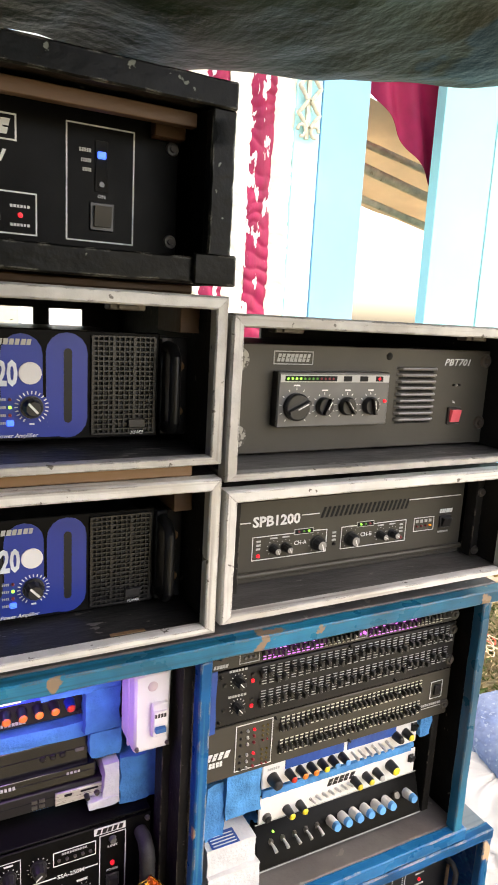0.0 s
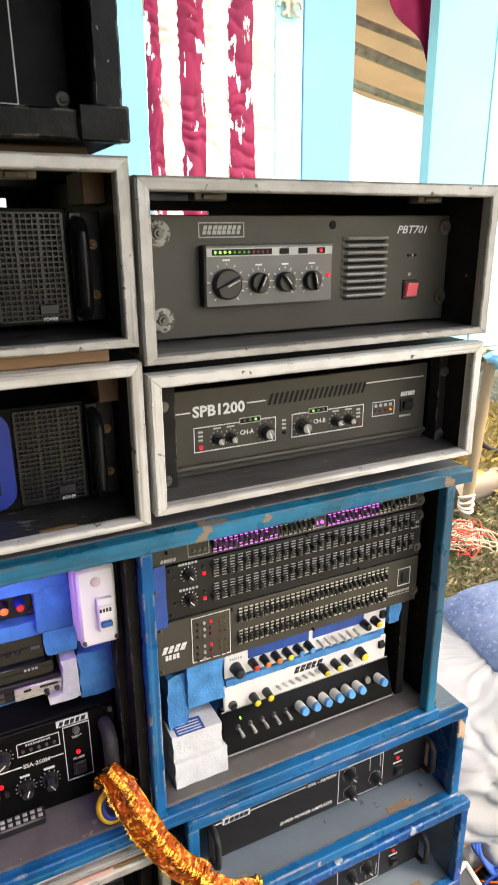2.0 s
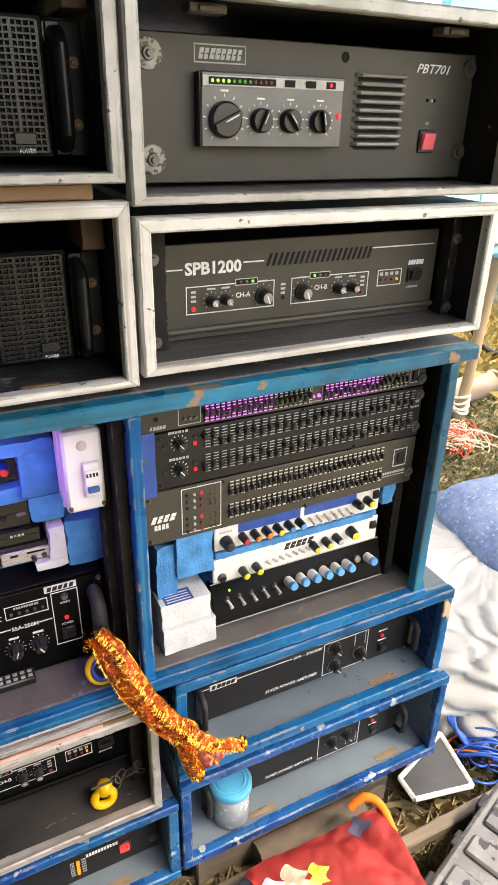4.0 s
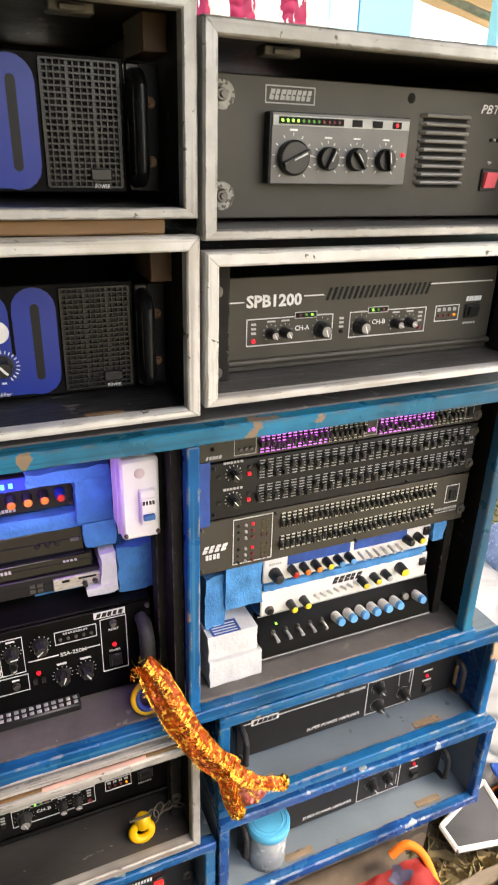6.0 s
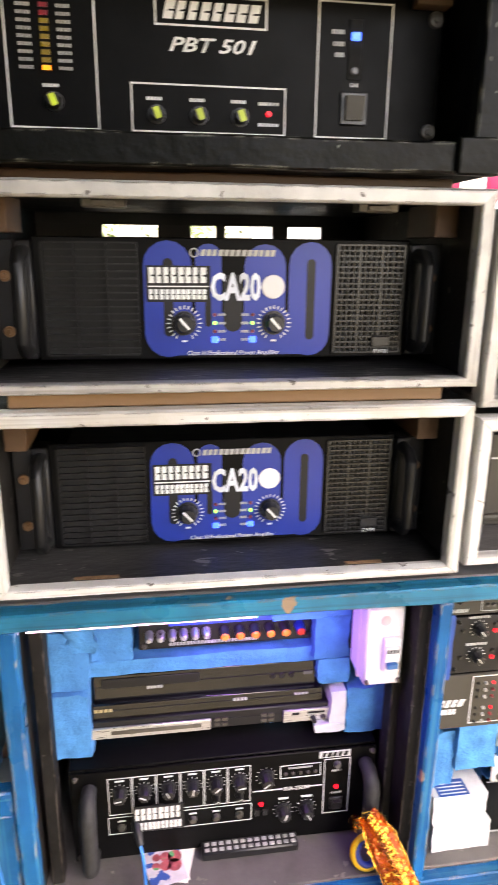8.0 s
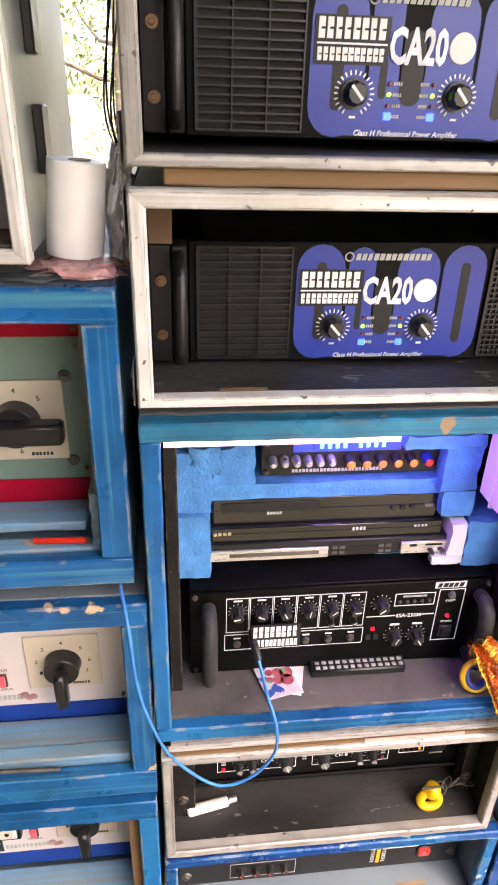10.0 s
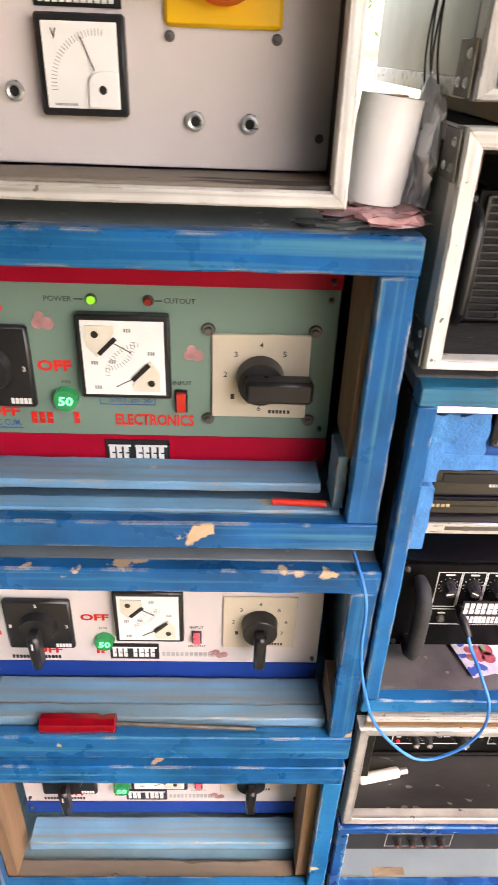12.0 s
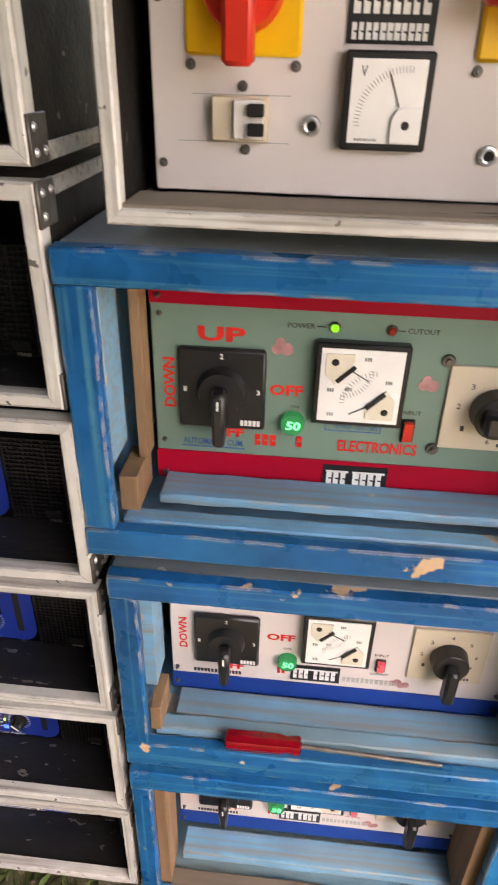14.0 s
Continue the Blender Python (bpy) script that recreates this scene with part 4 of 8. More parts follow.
for a, g in ((0.503, 2), (0.619, 0)):
    part("led_outline", outline(bmesh.new(), a, a + 0.034, 1.1775, 1.1865, Y - 0.0006, 0.001), INKG, spb)
    part("led_window", bx(a + 0.001, a + 0.033, Y - 0.0012, Y - 0.0004, 1.1785, 1.1855), HOLE, spb)
    for k in range(3):
        dot(a + 0.008 + k * 0.009, 1.182, Y - 0.001, 0.002, spb, LED_G if k == g else LED_DG if k == 1 else LED_DR, depth=0.002)
dot(0.4425, 1.151, Y, 0.0032, spb, LED_R)
dot(0.711, 1.151, Y, 0.0032, spb, LED_DR)
dot(0.577, 1.155, Y, 0.003, spb, HOLE, "jack")
part("status_outline", outline(bmesh.new(), 0.738, 0.782, 1.157, 1.181, Y, 0.001), INK, spb)
for k in range(4):
    dot(0.745 + k * 0.0095, 1.166, Y, 0.002, spb, LED_Y if k == 3 else LED_DR)
    bars(0.742 + k * 0.0095, 0.748 + k * 0.0095, 1.172, 1.177, Y, INKG, spb, 2)
rocker(0.793, 0.819, 1.159, 1.181, Y, spb, PLASTIC)
bars(0.793, 0.822, 1.185, 1.192, Y, INK, spb, 6, "badge_mark", 5, 0.2)
bars(0.793, 0.817, 1.150, 1.153, Y, INKG, spb, 6)
part("lower_ridge", tb(((0.400, Y - 0.003, 1.123), (0.845, Y - 0.003, 1.123)), 0.0045, 10), PLATE, spb)

# ---------------------------------------------------------------- right bay: three equalisers
Y = 0.764


def sliders(parent, x0, x1, z0, z1, n, tone, seed, cap_mat, spread=0.35, w=0.0042, tall=0.0005, rungs=7):
    rng = random.Random(seed)
    gd = bmesh.new()
    mk = bmesh.new()
    first = None
    step = (x1 - x0) / (n - 1)
    for i in range(n):
        x = x0 + i * step
        box(gd, x - 0.0011, x + 0.0011, Y - 0.0008, Y, z0, z1)
        for k in range(rungs):
            z = z0 + (z1 - z0) * k / (rungs - 1)
            box(mk, x + step * 0.20, x + step * 0.80, Y - 0.0006, Y, z - tall, z + tall)
        z = (z0 + z1) / 2 + (z1 - z0) * spread * rng.uniform(-0.5, 0.5)
        if first is None:
            cb = bmesh.new()
            box(cb, x - w / 2, x + w / 2, Y - 0.011, Y - 0.001, z - 0.0042, z + 0.0042)
            box(cb, x - w / 2, x + w / 2, Y - 0.0118, Y - 0.011, z - 0.0007, z + 0.0007)
            first = part("slider", cb, cap_mat, parent, bevel=0.0004)
        else:
            again(first, (x, Y - 0.0064, z), parent)
    g = part("slider_slot", gd, HOLE, parent)
    tagged(g, kind="stuff")
    g = part("slider_scale", mk, tone, parent)
    tagged(g, kind="stuff")


EQ_INK = mat("dim_grey_ink", (0.36, 0.36, 0.35), 0.5, 0, 0.15, 80, bump=0)
SL_BLACK = mat("black_slider", (0.02, 0.02, 0.021), 0.35, bump=0)
SL_PALE = mat("cream_ink", (0.56, 0.54, 0.44), 0.5, 0, 0.1, 80, bump=0)
# Violet light over the top equaliser is put into glowing marks and buttons.
SL_VIOLET = mat("violet_slider", (0.30, 0.10, 0.42), 0.4, bump=0, emit=(0.6, 0.10, 1.0), emit_power=0.45)
VSCALE = mat("violet_lit_scale", (0.35, 0.2, 0.45), 0.5, bump=0, emit=(0.70, 0.14, 1.0), emit_power=0.45)
sliders(eq2, 0.440, 0.802, 0.963, 0.990, 29, EQ_INK, 2, SL_BLACK, 0.5, 0.0052, 0.0006)
sliders(eq2, 0.440, 0.802, 0.924, 0.951, 29, EQ_INK, 3, SL_BLACK, 0.5, 0.0052, 0.0006)
sliders(eq3, 0.480, 0.755, 0.874, 0.897, 31, SL_PALE, 4, SL_BLACK, 0.25, 0.0036, 0.0009, 5)
sliders(eq3, 0.480, 0.755, 0.835, 0.858, 31, SL_PALE, 5, SL_BLACK, 0.25, 0.0036, 0.0009, 5)
step = 0.167 / 20
sliders(eq1, 0.441, 0.441 + 12 * step, 1.003, 1.030, 13, VSCALE, 6, SL_BLACK, 0.3)
sliders(eq1, 0.441 + 13 * step, 0.608, 1.003, 1.030, 8, SL_PALE, 16, SL_BLACK, 0.3)
sliders(eq1, 0.636, 0.636 + 11 * step, 1.003, 1.030, 12, VSCALE, 7, SL_BLACK, 0.3)
sliders(eq1, 0.636 + 12 * step, 0.785, 1.003, 1.030, 7, SL_PALE, 17, SL_BLACK, 0.3)
part("channel_outline", outline(bmesh.new(), 0.403, 0.436, 1.003, 1.034, Y, 0.001), INKG, eq1)
part("channel_outline", outline(bmesh.new(), 0.610, 0.632, 1.003, 1.034, Y, 0.001), INKG, eq1)
for x in (0.412, 0.420, 0.428, 0.616, 0.626):
    dot(x, 1.012, Y, 0.003, eq1, GREYMOD if x < 0.6 else SL_VIOLET, "button")
part("switch_outline", outline(bmesh.new(), 0.796, 0.813, 1.005, 1.030, Y, 0.001), INKG, eq1)
part("push_switch", bx(0.800, 0.809, Y - 0.004, Y, 1.010, 1.025), PLASTIC, eq1, bevel=0.001)
bars(0.362, 0.385, 1.003, 1.008, Y, INKG, eq1, 5, "badge_mark", 2, 0.3)
for z in (0.977, 0.936):
    tk = bmesh.new()
    ticks(tk, 0.403, z, Y, 0.0105, 0.013, 11)
    tagged(part("dial_scale", tk, INK, eq2), kind="stuff")
    knob(0.403, z, Y, 0.0092, 0.016, eq2, turn=-40)
    bars(0.388, 0.418, z + 0.0155, z + 0.019, Y, INKG, eq2, 6)
    for dx, dz, m in ((0.0235, -0.004, LED_R), (-0.022, -0.002, PLASTIC), (0.0235, 0.006, PLASTIC)):
        part("push_button", bx(0.403 + dx - 0.0022, 0.403 + dx + 0.0022, Y - 0.003, Y, z + dz - 0.0022, z + dz + 0.0022), m, eq2)
bars(0.806, 0.823, 0.968, 0.973, Y, INKG, eq2, 4)
bars(0.806, 0.823, 0.960, 0.964, Y, INKG, eq2, 4)
part("section_outline", outline(bmesh.new(), 0.404, 0.467, 0.825, 0.902, Y, 0.0012), INK, eq3)
for z in (0.890, 0.850):
    for r in range(3):
        for c, m in enumerate((PLASTIC, INKG, LED_DR)):
            dot(0.413 + c * 0.011, z - r * 0.011, Y, 0.0025, eq3, LED_R if (r == 0 and c == 2) else m, "button")
    for r in range(4):
        for c in range(2):
            dot(0.450 + c * 0.008, z + 0.002 - r * 0.008, Y, 0.0015, eq3, LED_YD if r < 3 else LED_DR, "level_led")
bars(0.357, 0.394, 0.855, 0.866, Y, INK, eq3, 4, "badge_mark", 7, 0.4)
bars(0.362, 0.385, 0.843, 0.851, Y, INK, eq3, 4, "model_mark", 8)
part("switch_outline", outline(bmesh.new(), 0.784, 0.811, 0.855, 0.888, Y, 0.0012), INK, eq3)
part("push_switch", bx(0.791, 0.804, Y - 0.004, Y, 0.862, 0.881), PLASTIC, eq3, bevel=0.001)
bars(0.765, 0.812, 0.843, 0.847, Y, INKG, eq3, 10)
part("rule_line", bx(0.757, 0.757 + 0.055, Y - 0.0006, Y, 0.8385, 0.8395), INKG, eq3)
for q, zs in ((eq1, (1.010,)), (eq2, (0.982, 0.924)), (eq3, (0.838,))):
    for z in zs:
        screw(0.8205, z, Y, q, 0.0095, "washer_screw")
for q, x, z in ((eq1, 0.372, 1.018), (eq2, 0.352, 0.960), (eq3, 0.356, 0.895), (eq3, 0.356, 0.826), (eq2, 0.374, 0.916), (eq2, 0.374, 0.988), (eq2, 0.600, 0.993), (eq2, 0.700, 0.9115), (eq3, 0.470, 0.900), (eq3, 0.615, 0.8215)):
    screw(x, z, Y, q, 0.003, "small_screw", PLASTIC if x > 0.37 else STEEL)
solo("blue_tape_strip", sheet(lambda u, v: (0.346 + 0.022 * u, Y - 0.002 - 0.001 * math.sin(v * 9), 0.899 + 0.100 * v + 0.002 * u), 4, 14, 0.0006), TAPE, "strip of blue adhesive tape on the equaliser ears", "tape", sharp=80)

# foam and small mixers under the equalisers
def foam(x0, x1, y0, y1, z0, z1, label, material=FOAM, seed=0, rough=0.004, n=7, name="foam_block"):
    """A torn block of foam with uneven faces."""
    bm = bmesh.new()
    bmesh.ops.create_cube(bm, size=1.0)
    bmesh.ops.subdivide_edges(bm, edges=bm.edges, cuts=n, use_grid_fill=True)
    for v in bm.verts:
        p = v.co.copy()
        q = Vector(((x0 + x1) / 2 + p.x * (x1 - x0), (y0 + y1) / 2 + p.y * (y1 - y0), (z0 + z1) / 2 + p.z * (z1 - z0)))
        k = noise.noise_vector(q * 45 + Vector((seed, 0, 0))) * rough + noise.noise_vector(q * 130) * rough * 0.5
        if p.z < -0.49:
            k.z = abs(k.z) * 0.2
        v.co = q + k
    return solo(name, bm, material, label, "foam", "foam packing", sharp=70)


m1 = plate("mixer", 0.459, 0.772, 0.770, 0.816, 0.772, 0.14, WPLASTIC, "small white mixer with coloured knobs", "mixer", "small mixers", 0.003)
Y = 0.772
part("label_strip", bx(0.500, 0.612, Y - 0.0012, Y, 0.797, 0.815), TAPE, m1, "blue strip")
part("label_strip", bx(0.620, 0.722, Y - 0.0012, Y, 0.797, 0.815), TAPE, m1, "blue strip")
TOGGLE = mat("bright_steel", (0.58, 0.57, 0.55), 0.3, 0.25, 0.1, 60, bump=0)
ORANGE = mat("orange_cap", (0.80, 0.22, 0.03), 0.4, bump=0)
BCAP = mat("blue_cap", (0.08, 0.32, 0.65), 0.4, bump=0)
YCAP = mat("yellow_cap", (0.80, 0.62, 0.04), 0.4, bump=0)


def cap_knob(x, z, y, r, depth, parent, body, tip, tilt=0.0):
    k = part("knob", tb(((x, y, z), (x, y - depth * 0.85, z - tilt), (x, y - depth, z - tilt)), (r, r * 0.85, r * 0.75), 12), body, parent)
    part("knob_cap", tb(((x, y - depth, z - tilt), (x, y - depth - 0.002, z - tilt)), (r * 0.75, r * 0.5), 12), tip, k)
    return k


cap_knob(0.478, 0.787, Y, 0.0105, 0.020, m1, PLASTIC, RUBBER)
for i, c in enumerate((REDPL, ORANGE, ORANGE, YCAP, BCAP, BCAP)):
    cap_knob(0.5065 + i * 0.0205, 0.789, Y, 0.0072, 0.020, m1, PLASTIC, c)
for i in range(6):
    part("lever", tb(((0.630 + i * 0.0145, Y, 0.790), (0.632 + i * 0.0145, Y - 0.018, 0.786)), (0.0024, 0.0030), 8), TOGGLE, m1)
cap_knob(0.722, 0.796, Y, 0.008, 0.018, m1, PLASTIC, PLASTIC)
cap_knob(0.744, 0.796, Y, 0.008, 0.018, m1, PLASTIC, YCAP)
rocker(0.756, 0.768, 0.795, 0.811, Y, m1, PLASTIC)
bars(0.468, 0.490, 0.802, 0.806, Y, INKG, m1, 6)
m2 = plate("mixer", 0.457, 0.775, 0.708, 0.757, 0.772, 0.14, WPLASTIC, "small white mixer with yellow-tipped knobs", "mixer", "small mixers", 0.003)
bars(0.585, 0.640, 0.738, 0.750, Y, PLASTIC, m2, 5, "name_mark", 11, 0.35)
cap_knob(0.472, 0.718, Y, 0.008, 0.006, m2, STEEL, HOLE)
for x, z, r, t in ((0.508, 0.722, 0.0075, YCAP), (0.532, 0.723, 0.0075, YCAP), (0.640, 0.733, 0.0075, YCAP), (0.664, 0.735, 0.0075, YCAP), (0.686, 0.736, 0.0075, INKG), (0.716, 0.740, 0.010, YCAP)):
    cap_knob(x, z, Y, r, 0.020, m2, PLASTIC, t)
for i in range(7):
    part("lever", tb(((0.553 + i * 0.0125, Y, 0.725 + i * 0.001), (0.554 + i * 0.0125, Y - 0.014, 0.728 + i * 0.001)), (0.0028, 0.0018), 8), SILVER, m2)
rocker(0.757, 0.769, 0.733, 0.748, Y, m2, PLASTIC)
foam(0.460, 0.772, 0.776, 0.90, 0.757, 0.770, "thin strip of blue foam between two mixers", seed=9, n=9)
solo("foam_block", sheet(lambda u, v: (0.460 + 0.30 * u, Y - 0.003, 0.757 + 0.012 * v + 0.002 * wob(u * 30, v)), 40, 3, 0.003), FOAM, "torn edge of blue foam between two mixers", "foam", "foam packing")

m3 = thing("mixer", (0.615, 0.83, 0.6145), "flat black mixer with white knobs on the shelf", "mixer", "small mixers")
part("body", bx(0.452, 0.782, 0.775, 0.90, 0.6145, 0.665), BLACKSAT, m3, bevel=0.002)
sl = bmesh.new()
vs = [sl.verts.new(p) for p in ((0.452, 0.752, 0.640), (0.782, 0.752, 0.640), (0.782, 0.775, 0.706), (0.452, 0.775, 0.706), (0.452, 0.79, 0.640), (0.782, 0.79, 0.640), (0.782, 0.79, 0.706), (0.452, 0.79, 0.706))]
for f in ((0, 1, 2, 3), (5, 4, 7, 6), (4, 0, 3, 7), (1, 5, 6, 2), (3, 2, 6, 7), (4, 5, 1, 0)):
    sl.faces.new([vs[i] for i in f])
top = part("sloping_panel", sl, BLACKSAT, m3, bevel=0.001)
for i in range(5):
    tg = part("toggle", tb(((0.478 + i * 0.022, 0.764, 0.676), (0.479 + i * 0.022, 0.756, 0.675), (0.480 + i * 0.022, 0.747, 0.671)), (0.0018, 0.0023, 0.0032), 10), TOGGLE, m3, "silver toggle")
    part("nut", tb(((0.478 + i * 0.022, 0.769, 0.677), (0.478 + i * 0.022, 0.762, 0.676)), (0.0052, 0.0046), 6), STEEL, tg)
dot(0.484, 0.690, 0.770, 0.002, m3, LED_G)
for i in range(8):
    x = 0.592 + i * 0.0232
    if i == 6:
        part("jack", tb(((x, 0.768, 0.678), (x, 0.760, 0.682)), (0.0075, 0.006), 12), STEEL, m3)
        continue
    k = part("knob", tb(((x, 0.768, 0.676), (x, 0.748, 0.680)), (0.0088, 0.0078), 12), WPLASTIC, m3, "white knob")
    part("knob_cap", tb(((x, 0.748, 0.680), (x, 0.741, 0.681)), (0.0078, 0.0068), 12), BCAP, k)
bars(0.457, 0.487, 0.621, 0.628, 0.775, INKG, m3, 4, "badge_mark", 4)
part("panel_edge", tb(((0.453, 0.7512, 0.6395), (0.781, 0.7512, 0.6395)), 0.0008, 6), INKG, m3)
part("panel_edge", tb(((0.453, 0.7742, 0.7065), (0.781, 0.7742, 0.7065)), 0.0008, 6), INKG, m3)
part("disc_slot", bx(0.520, 0.640, 0.7735, 0.775, 0.630, 0.634), HOLE, m3)
part("rule_line", bx(0.66, 0.775, 0.7738, 0.775, 0.632, 0.633), INKG, m3)

foam(0.396, 0.456, 0.768, 0.84, 0.742, 0.822, "torn blue foam block wedged under the equaliser", seed=1)
foam(0.366, 0.397, 0.776, 0.86, 0.705, 0.800, "blue foam block beside the mixers", seed=2)
foam(0.366, 0.412, 0.775, 0.85, 0.652, 0.7045, "block of blue foam on white foam", seed=5)
foam(0.364, 0.446, 0.757, 0.86, 0.662, 0.706, "white foam block stacked on another", WFOAM, 3, 0.0014)
foam(0.364, 0.452, 0.750, 0.86, 0.6145, 0.661, "white foam block on the cabinet shelf", WFOAM, 4, 0.0014)
foam(0.776, 0.800, 0.768, 0.84, 0.780, 0.822, "scrap of blue foam beside the mixers", seed=6, n=4)
foam(0.455, 0.470, 0.78, 0.86, 0.665, 0.709, "blue foam scrap between the mixers", seed=16, n=4)
cd = thing("printed_card", (0.405, 0.762, 0.7065), "small dark blue printed card on white foam", "card")
part("card", bx(0.372, 0.418, 0.757, 0.786, 0.7066, 0.7076), TAPE, cd)
for k in range(4):
    part("print_line", bx(0.375, 0.414, 0.760 + k * 0.006, 0.762 + k * 0.006, 0.7076, 0.7079), INK, cd)

# ---------------------------------------------------------------- lower amplifiers
def spa_face(t, x0, z0, y, second):
    dx, dz = x0 - 0.428, z0 - 0.384

    def X(v):
        return v + dx

    def Z(v):
        return v + dz
    lb = part("badge", bx(X(0.456), X(0.509), y - 0.001, y, Z(0.457), Z(0.470)), INK, t, "white badge")
    bars(X(0.459), X(0.506), Z(0.4595), Z(0.4675), y - 0.001, PLATE2, lb, 5, "badge_mark", 1, 0.3)
    rl = bmesh.new()
    box(rl, X(0.440), X(0.455), y - 0.0006, y, Z(0.463), Z(0.4645))
    box(rl, X(0.510), X(0.625), y - 0.0006, y, Z(0.463), Z(0.4645))
    part("rule_line", rl, INK, t)
    if second:
        bars(X(0.630), X(0.690), Z(0.460), Z(0.467), y, INK, t, 9, "model_mark")
    else:
        text("SPA - 5000EM", X(0.628), X(0.692), Z(0.460), Z(0.467), y, INK, t, slant=0.25)
    text("SUPER POWER AMPLIFIER", X(0.570), X(0.684), Z(0.398), Z(0.4055), y, INK, t, slant=0.25)
    part("control_outline", outline(bmesh.new(), X(0.697), X(0.802), Z(0.388), Z(0.470), y, 0.0012), INK, t)
    kk = ((0.721, 0.452), (0.724, 0.406), (0.783, 0.416)) if not second else ((0.730, 0.428), (0.768, 0.432))
    for a, b in kk:
        tk = bmesh.new()
        ticks(tk, X(a), Z(b), y, 0.0135, 0.0155, 13)
        tagged(part("dial_scale", tk, INK, t), kind="stuff")
        knob(X(a), Z(b), y, 0.0115, 0.018, t, turn=140)
    for k in range(7):
        for c in (0.770, 0.795):
            dot(X(c), Z(0.440 + k * 0.0045 - (0.0 if not second else 0.04)), y, 0.0011, t, INK, "indicator", 0.001)
    dot(X(0.838), Z(0.440), y, 0.0035, t, LED_R)
    rocker(X(0.830), X(0.850), Z(0.398), Z(0.422), y, t, PLASTIC)
    bars(X(0.828), X(0.850), Z(0.4275), Z(0.4305), y, INK, t, 5)
    bars(X(0.828), X(0.850), Z(0.452), Z(0.455), y, INK, t, 6)
    for a in (X(0.4345), X(0.904)):
        handle(a, Z(0.392), Z(0.466), y, t, 0.0055, 0.030, RUBBER)


spa_face(spa1, 0.428, 0.384, 0.788, False)
spa_face(spa2, 0.436, 0.134, 0.788, True)
NOTCH = mat("splintered_bare_wood", (0.22, 0.16, 0.11), 0.8, 0, 0.4, 60, (0.10, 0.07, 0.05), 0.45, 90, 0.8, 120, (0.3, 1, 1))
for t, x, z in ((s1, 0.455, 0.3695), (s1, 0.815, 0.3695), (s2, 0.86, 0.1215), (s2, 0.55, 0.1215)):
    n_ = part("worn_notch", bx(x - 0.030, x + 0.030, 0.738, 0.752, z - 0.001, z + 0.0006), NOTCH, t, "bare wood notch", bevel=0.0004)
# wood block in the upper box
part("corner_block", bx(0.906, 0.921, 0.79, 0.83, 0.370, 0.435), WOOD, s1, "raw wood block")

# jar
jar = thing("plastic_jar", (0.485, 0.765, 0.1200), "clear plastic jar with a bright blue lid", "jar")
GLASSY = mat("frosted_plastic", (0.36, 0.39, 0.41), 0.25, 0, 0.25, 22, (0.60, 0.63, 0.65), 0.42, 40, bump=0.05)
LIDB = mat("sky_blue_lid", (0.07, 0.42, 0.66), 0.35, 0, 0.06, 30, bump=0.03)
jx, jy = 0.490, 0.768
part("jar_body", tb(((jx, jy, 0.1202), (jx, jy, 0.124), (jx, jy, 0.20), (jx, jy, 0.208)), (0.034, 0.037, 0.038, 0.035), 28), GLASSY, jar, sharp=50)
ld = part("lid", tb(((jx, jy, 0.206), (jx, jy, 0.208), (jx, jy, 0.222), (jx, jy, 0.2245)), (0.040, 0.042, 0.042, 0.040), 36), LIDB, jar, "bright blue lid", sharp=50)
part("lid_ring", tb([(jx + 0.028 * math.cos(a), jy + 0.028 * math.sin(a), 0.2248) for a in [2 * math.pi * i / 28 for i in range(29)]], 0.0018, 6), LIDB, ld)
part("lid_ring", tb([(jx + 0.036 * math.cos(a), jy + 0.036 * math.sin(a), 0.2248) for a in [2 * math.pi * i / 28 for i in range(29)]], 0.0016, 6), LIDB, ld)

# ---------------------------------------------------------------- middle stack: two power amplifiers with grilles
def stadium(bm, x0, x1, z0, z1, y0, y1, n=8):
    r = (x1 - x0) / 2
    cx = (x0 + x1) / 2
    pts = [(cx + r * math.cos(a), z1 - r + r * math.sin(a)) for a in [math.pi * i / n for i in range(n + 1)]]
    pts += [(cx - r * math.cos(a), z0 + r - r * math.sin(a)) for a in [math.pi * i / n for i in range(n + 1)]]
    f = [bm.verts.new((x, y0, z)) for x, z in pts]
    b = [bm.verts.new((x, y1, z)) for x, z in pts]
    bm.faces.new(f[::-1])
    for i in range(len(pts)):
        j = (i + 1) % len(pts)
        bm.faces.new((f[i], f[j], b[j], b[i]))
    return bm


GRIP = mat("satin_black_grip", (0.009, 0.009, 0.0095), 0.38, 0, 0.3, 40, bump=0.05, spec=0.35)
MESHBAR = mat("black_grille", (0.0075, 0.0075, 0.0077), 0.34, 0.0, 0.2, 40, bump=0.05)


def grille(parent, x0, x1, z0, z1, y, nx, nz):
    part("grille_backing", bx(x0, x1, y - 0.0008, y, z0, z1), HOLE, parent)
    bm = bmesh.new()
    for i in range(nx + 1):
        x = x0 + (x1 - x0) * i / nx
        w = 0.0014 if i % 4 else 0.0034
        box(bm, x - w / 2, x + w / 2, y - 0.0042, y - 0.0015, z0, z1)
    for k in range(nz + 1):
        z = z0 + (z1 - z0) * k / nz
        box(bm, x0, x1, y - 0.0050, y - 0.0018, z - 0.0009, z + 0.0009)
    tagged(part("grille_mesh", bm, MESHBAR, parent), kind="stuff")


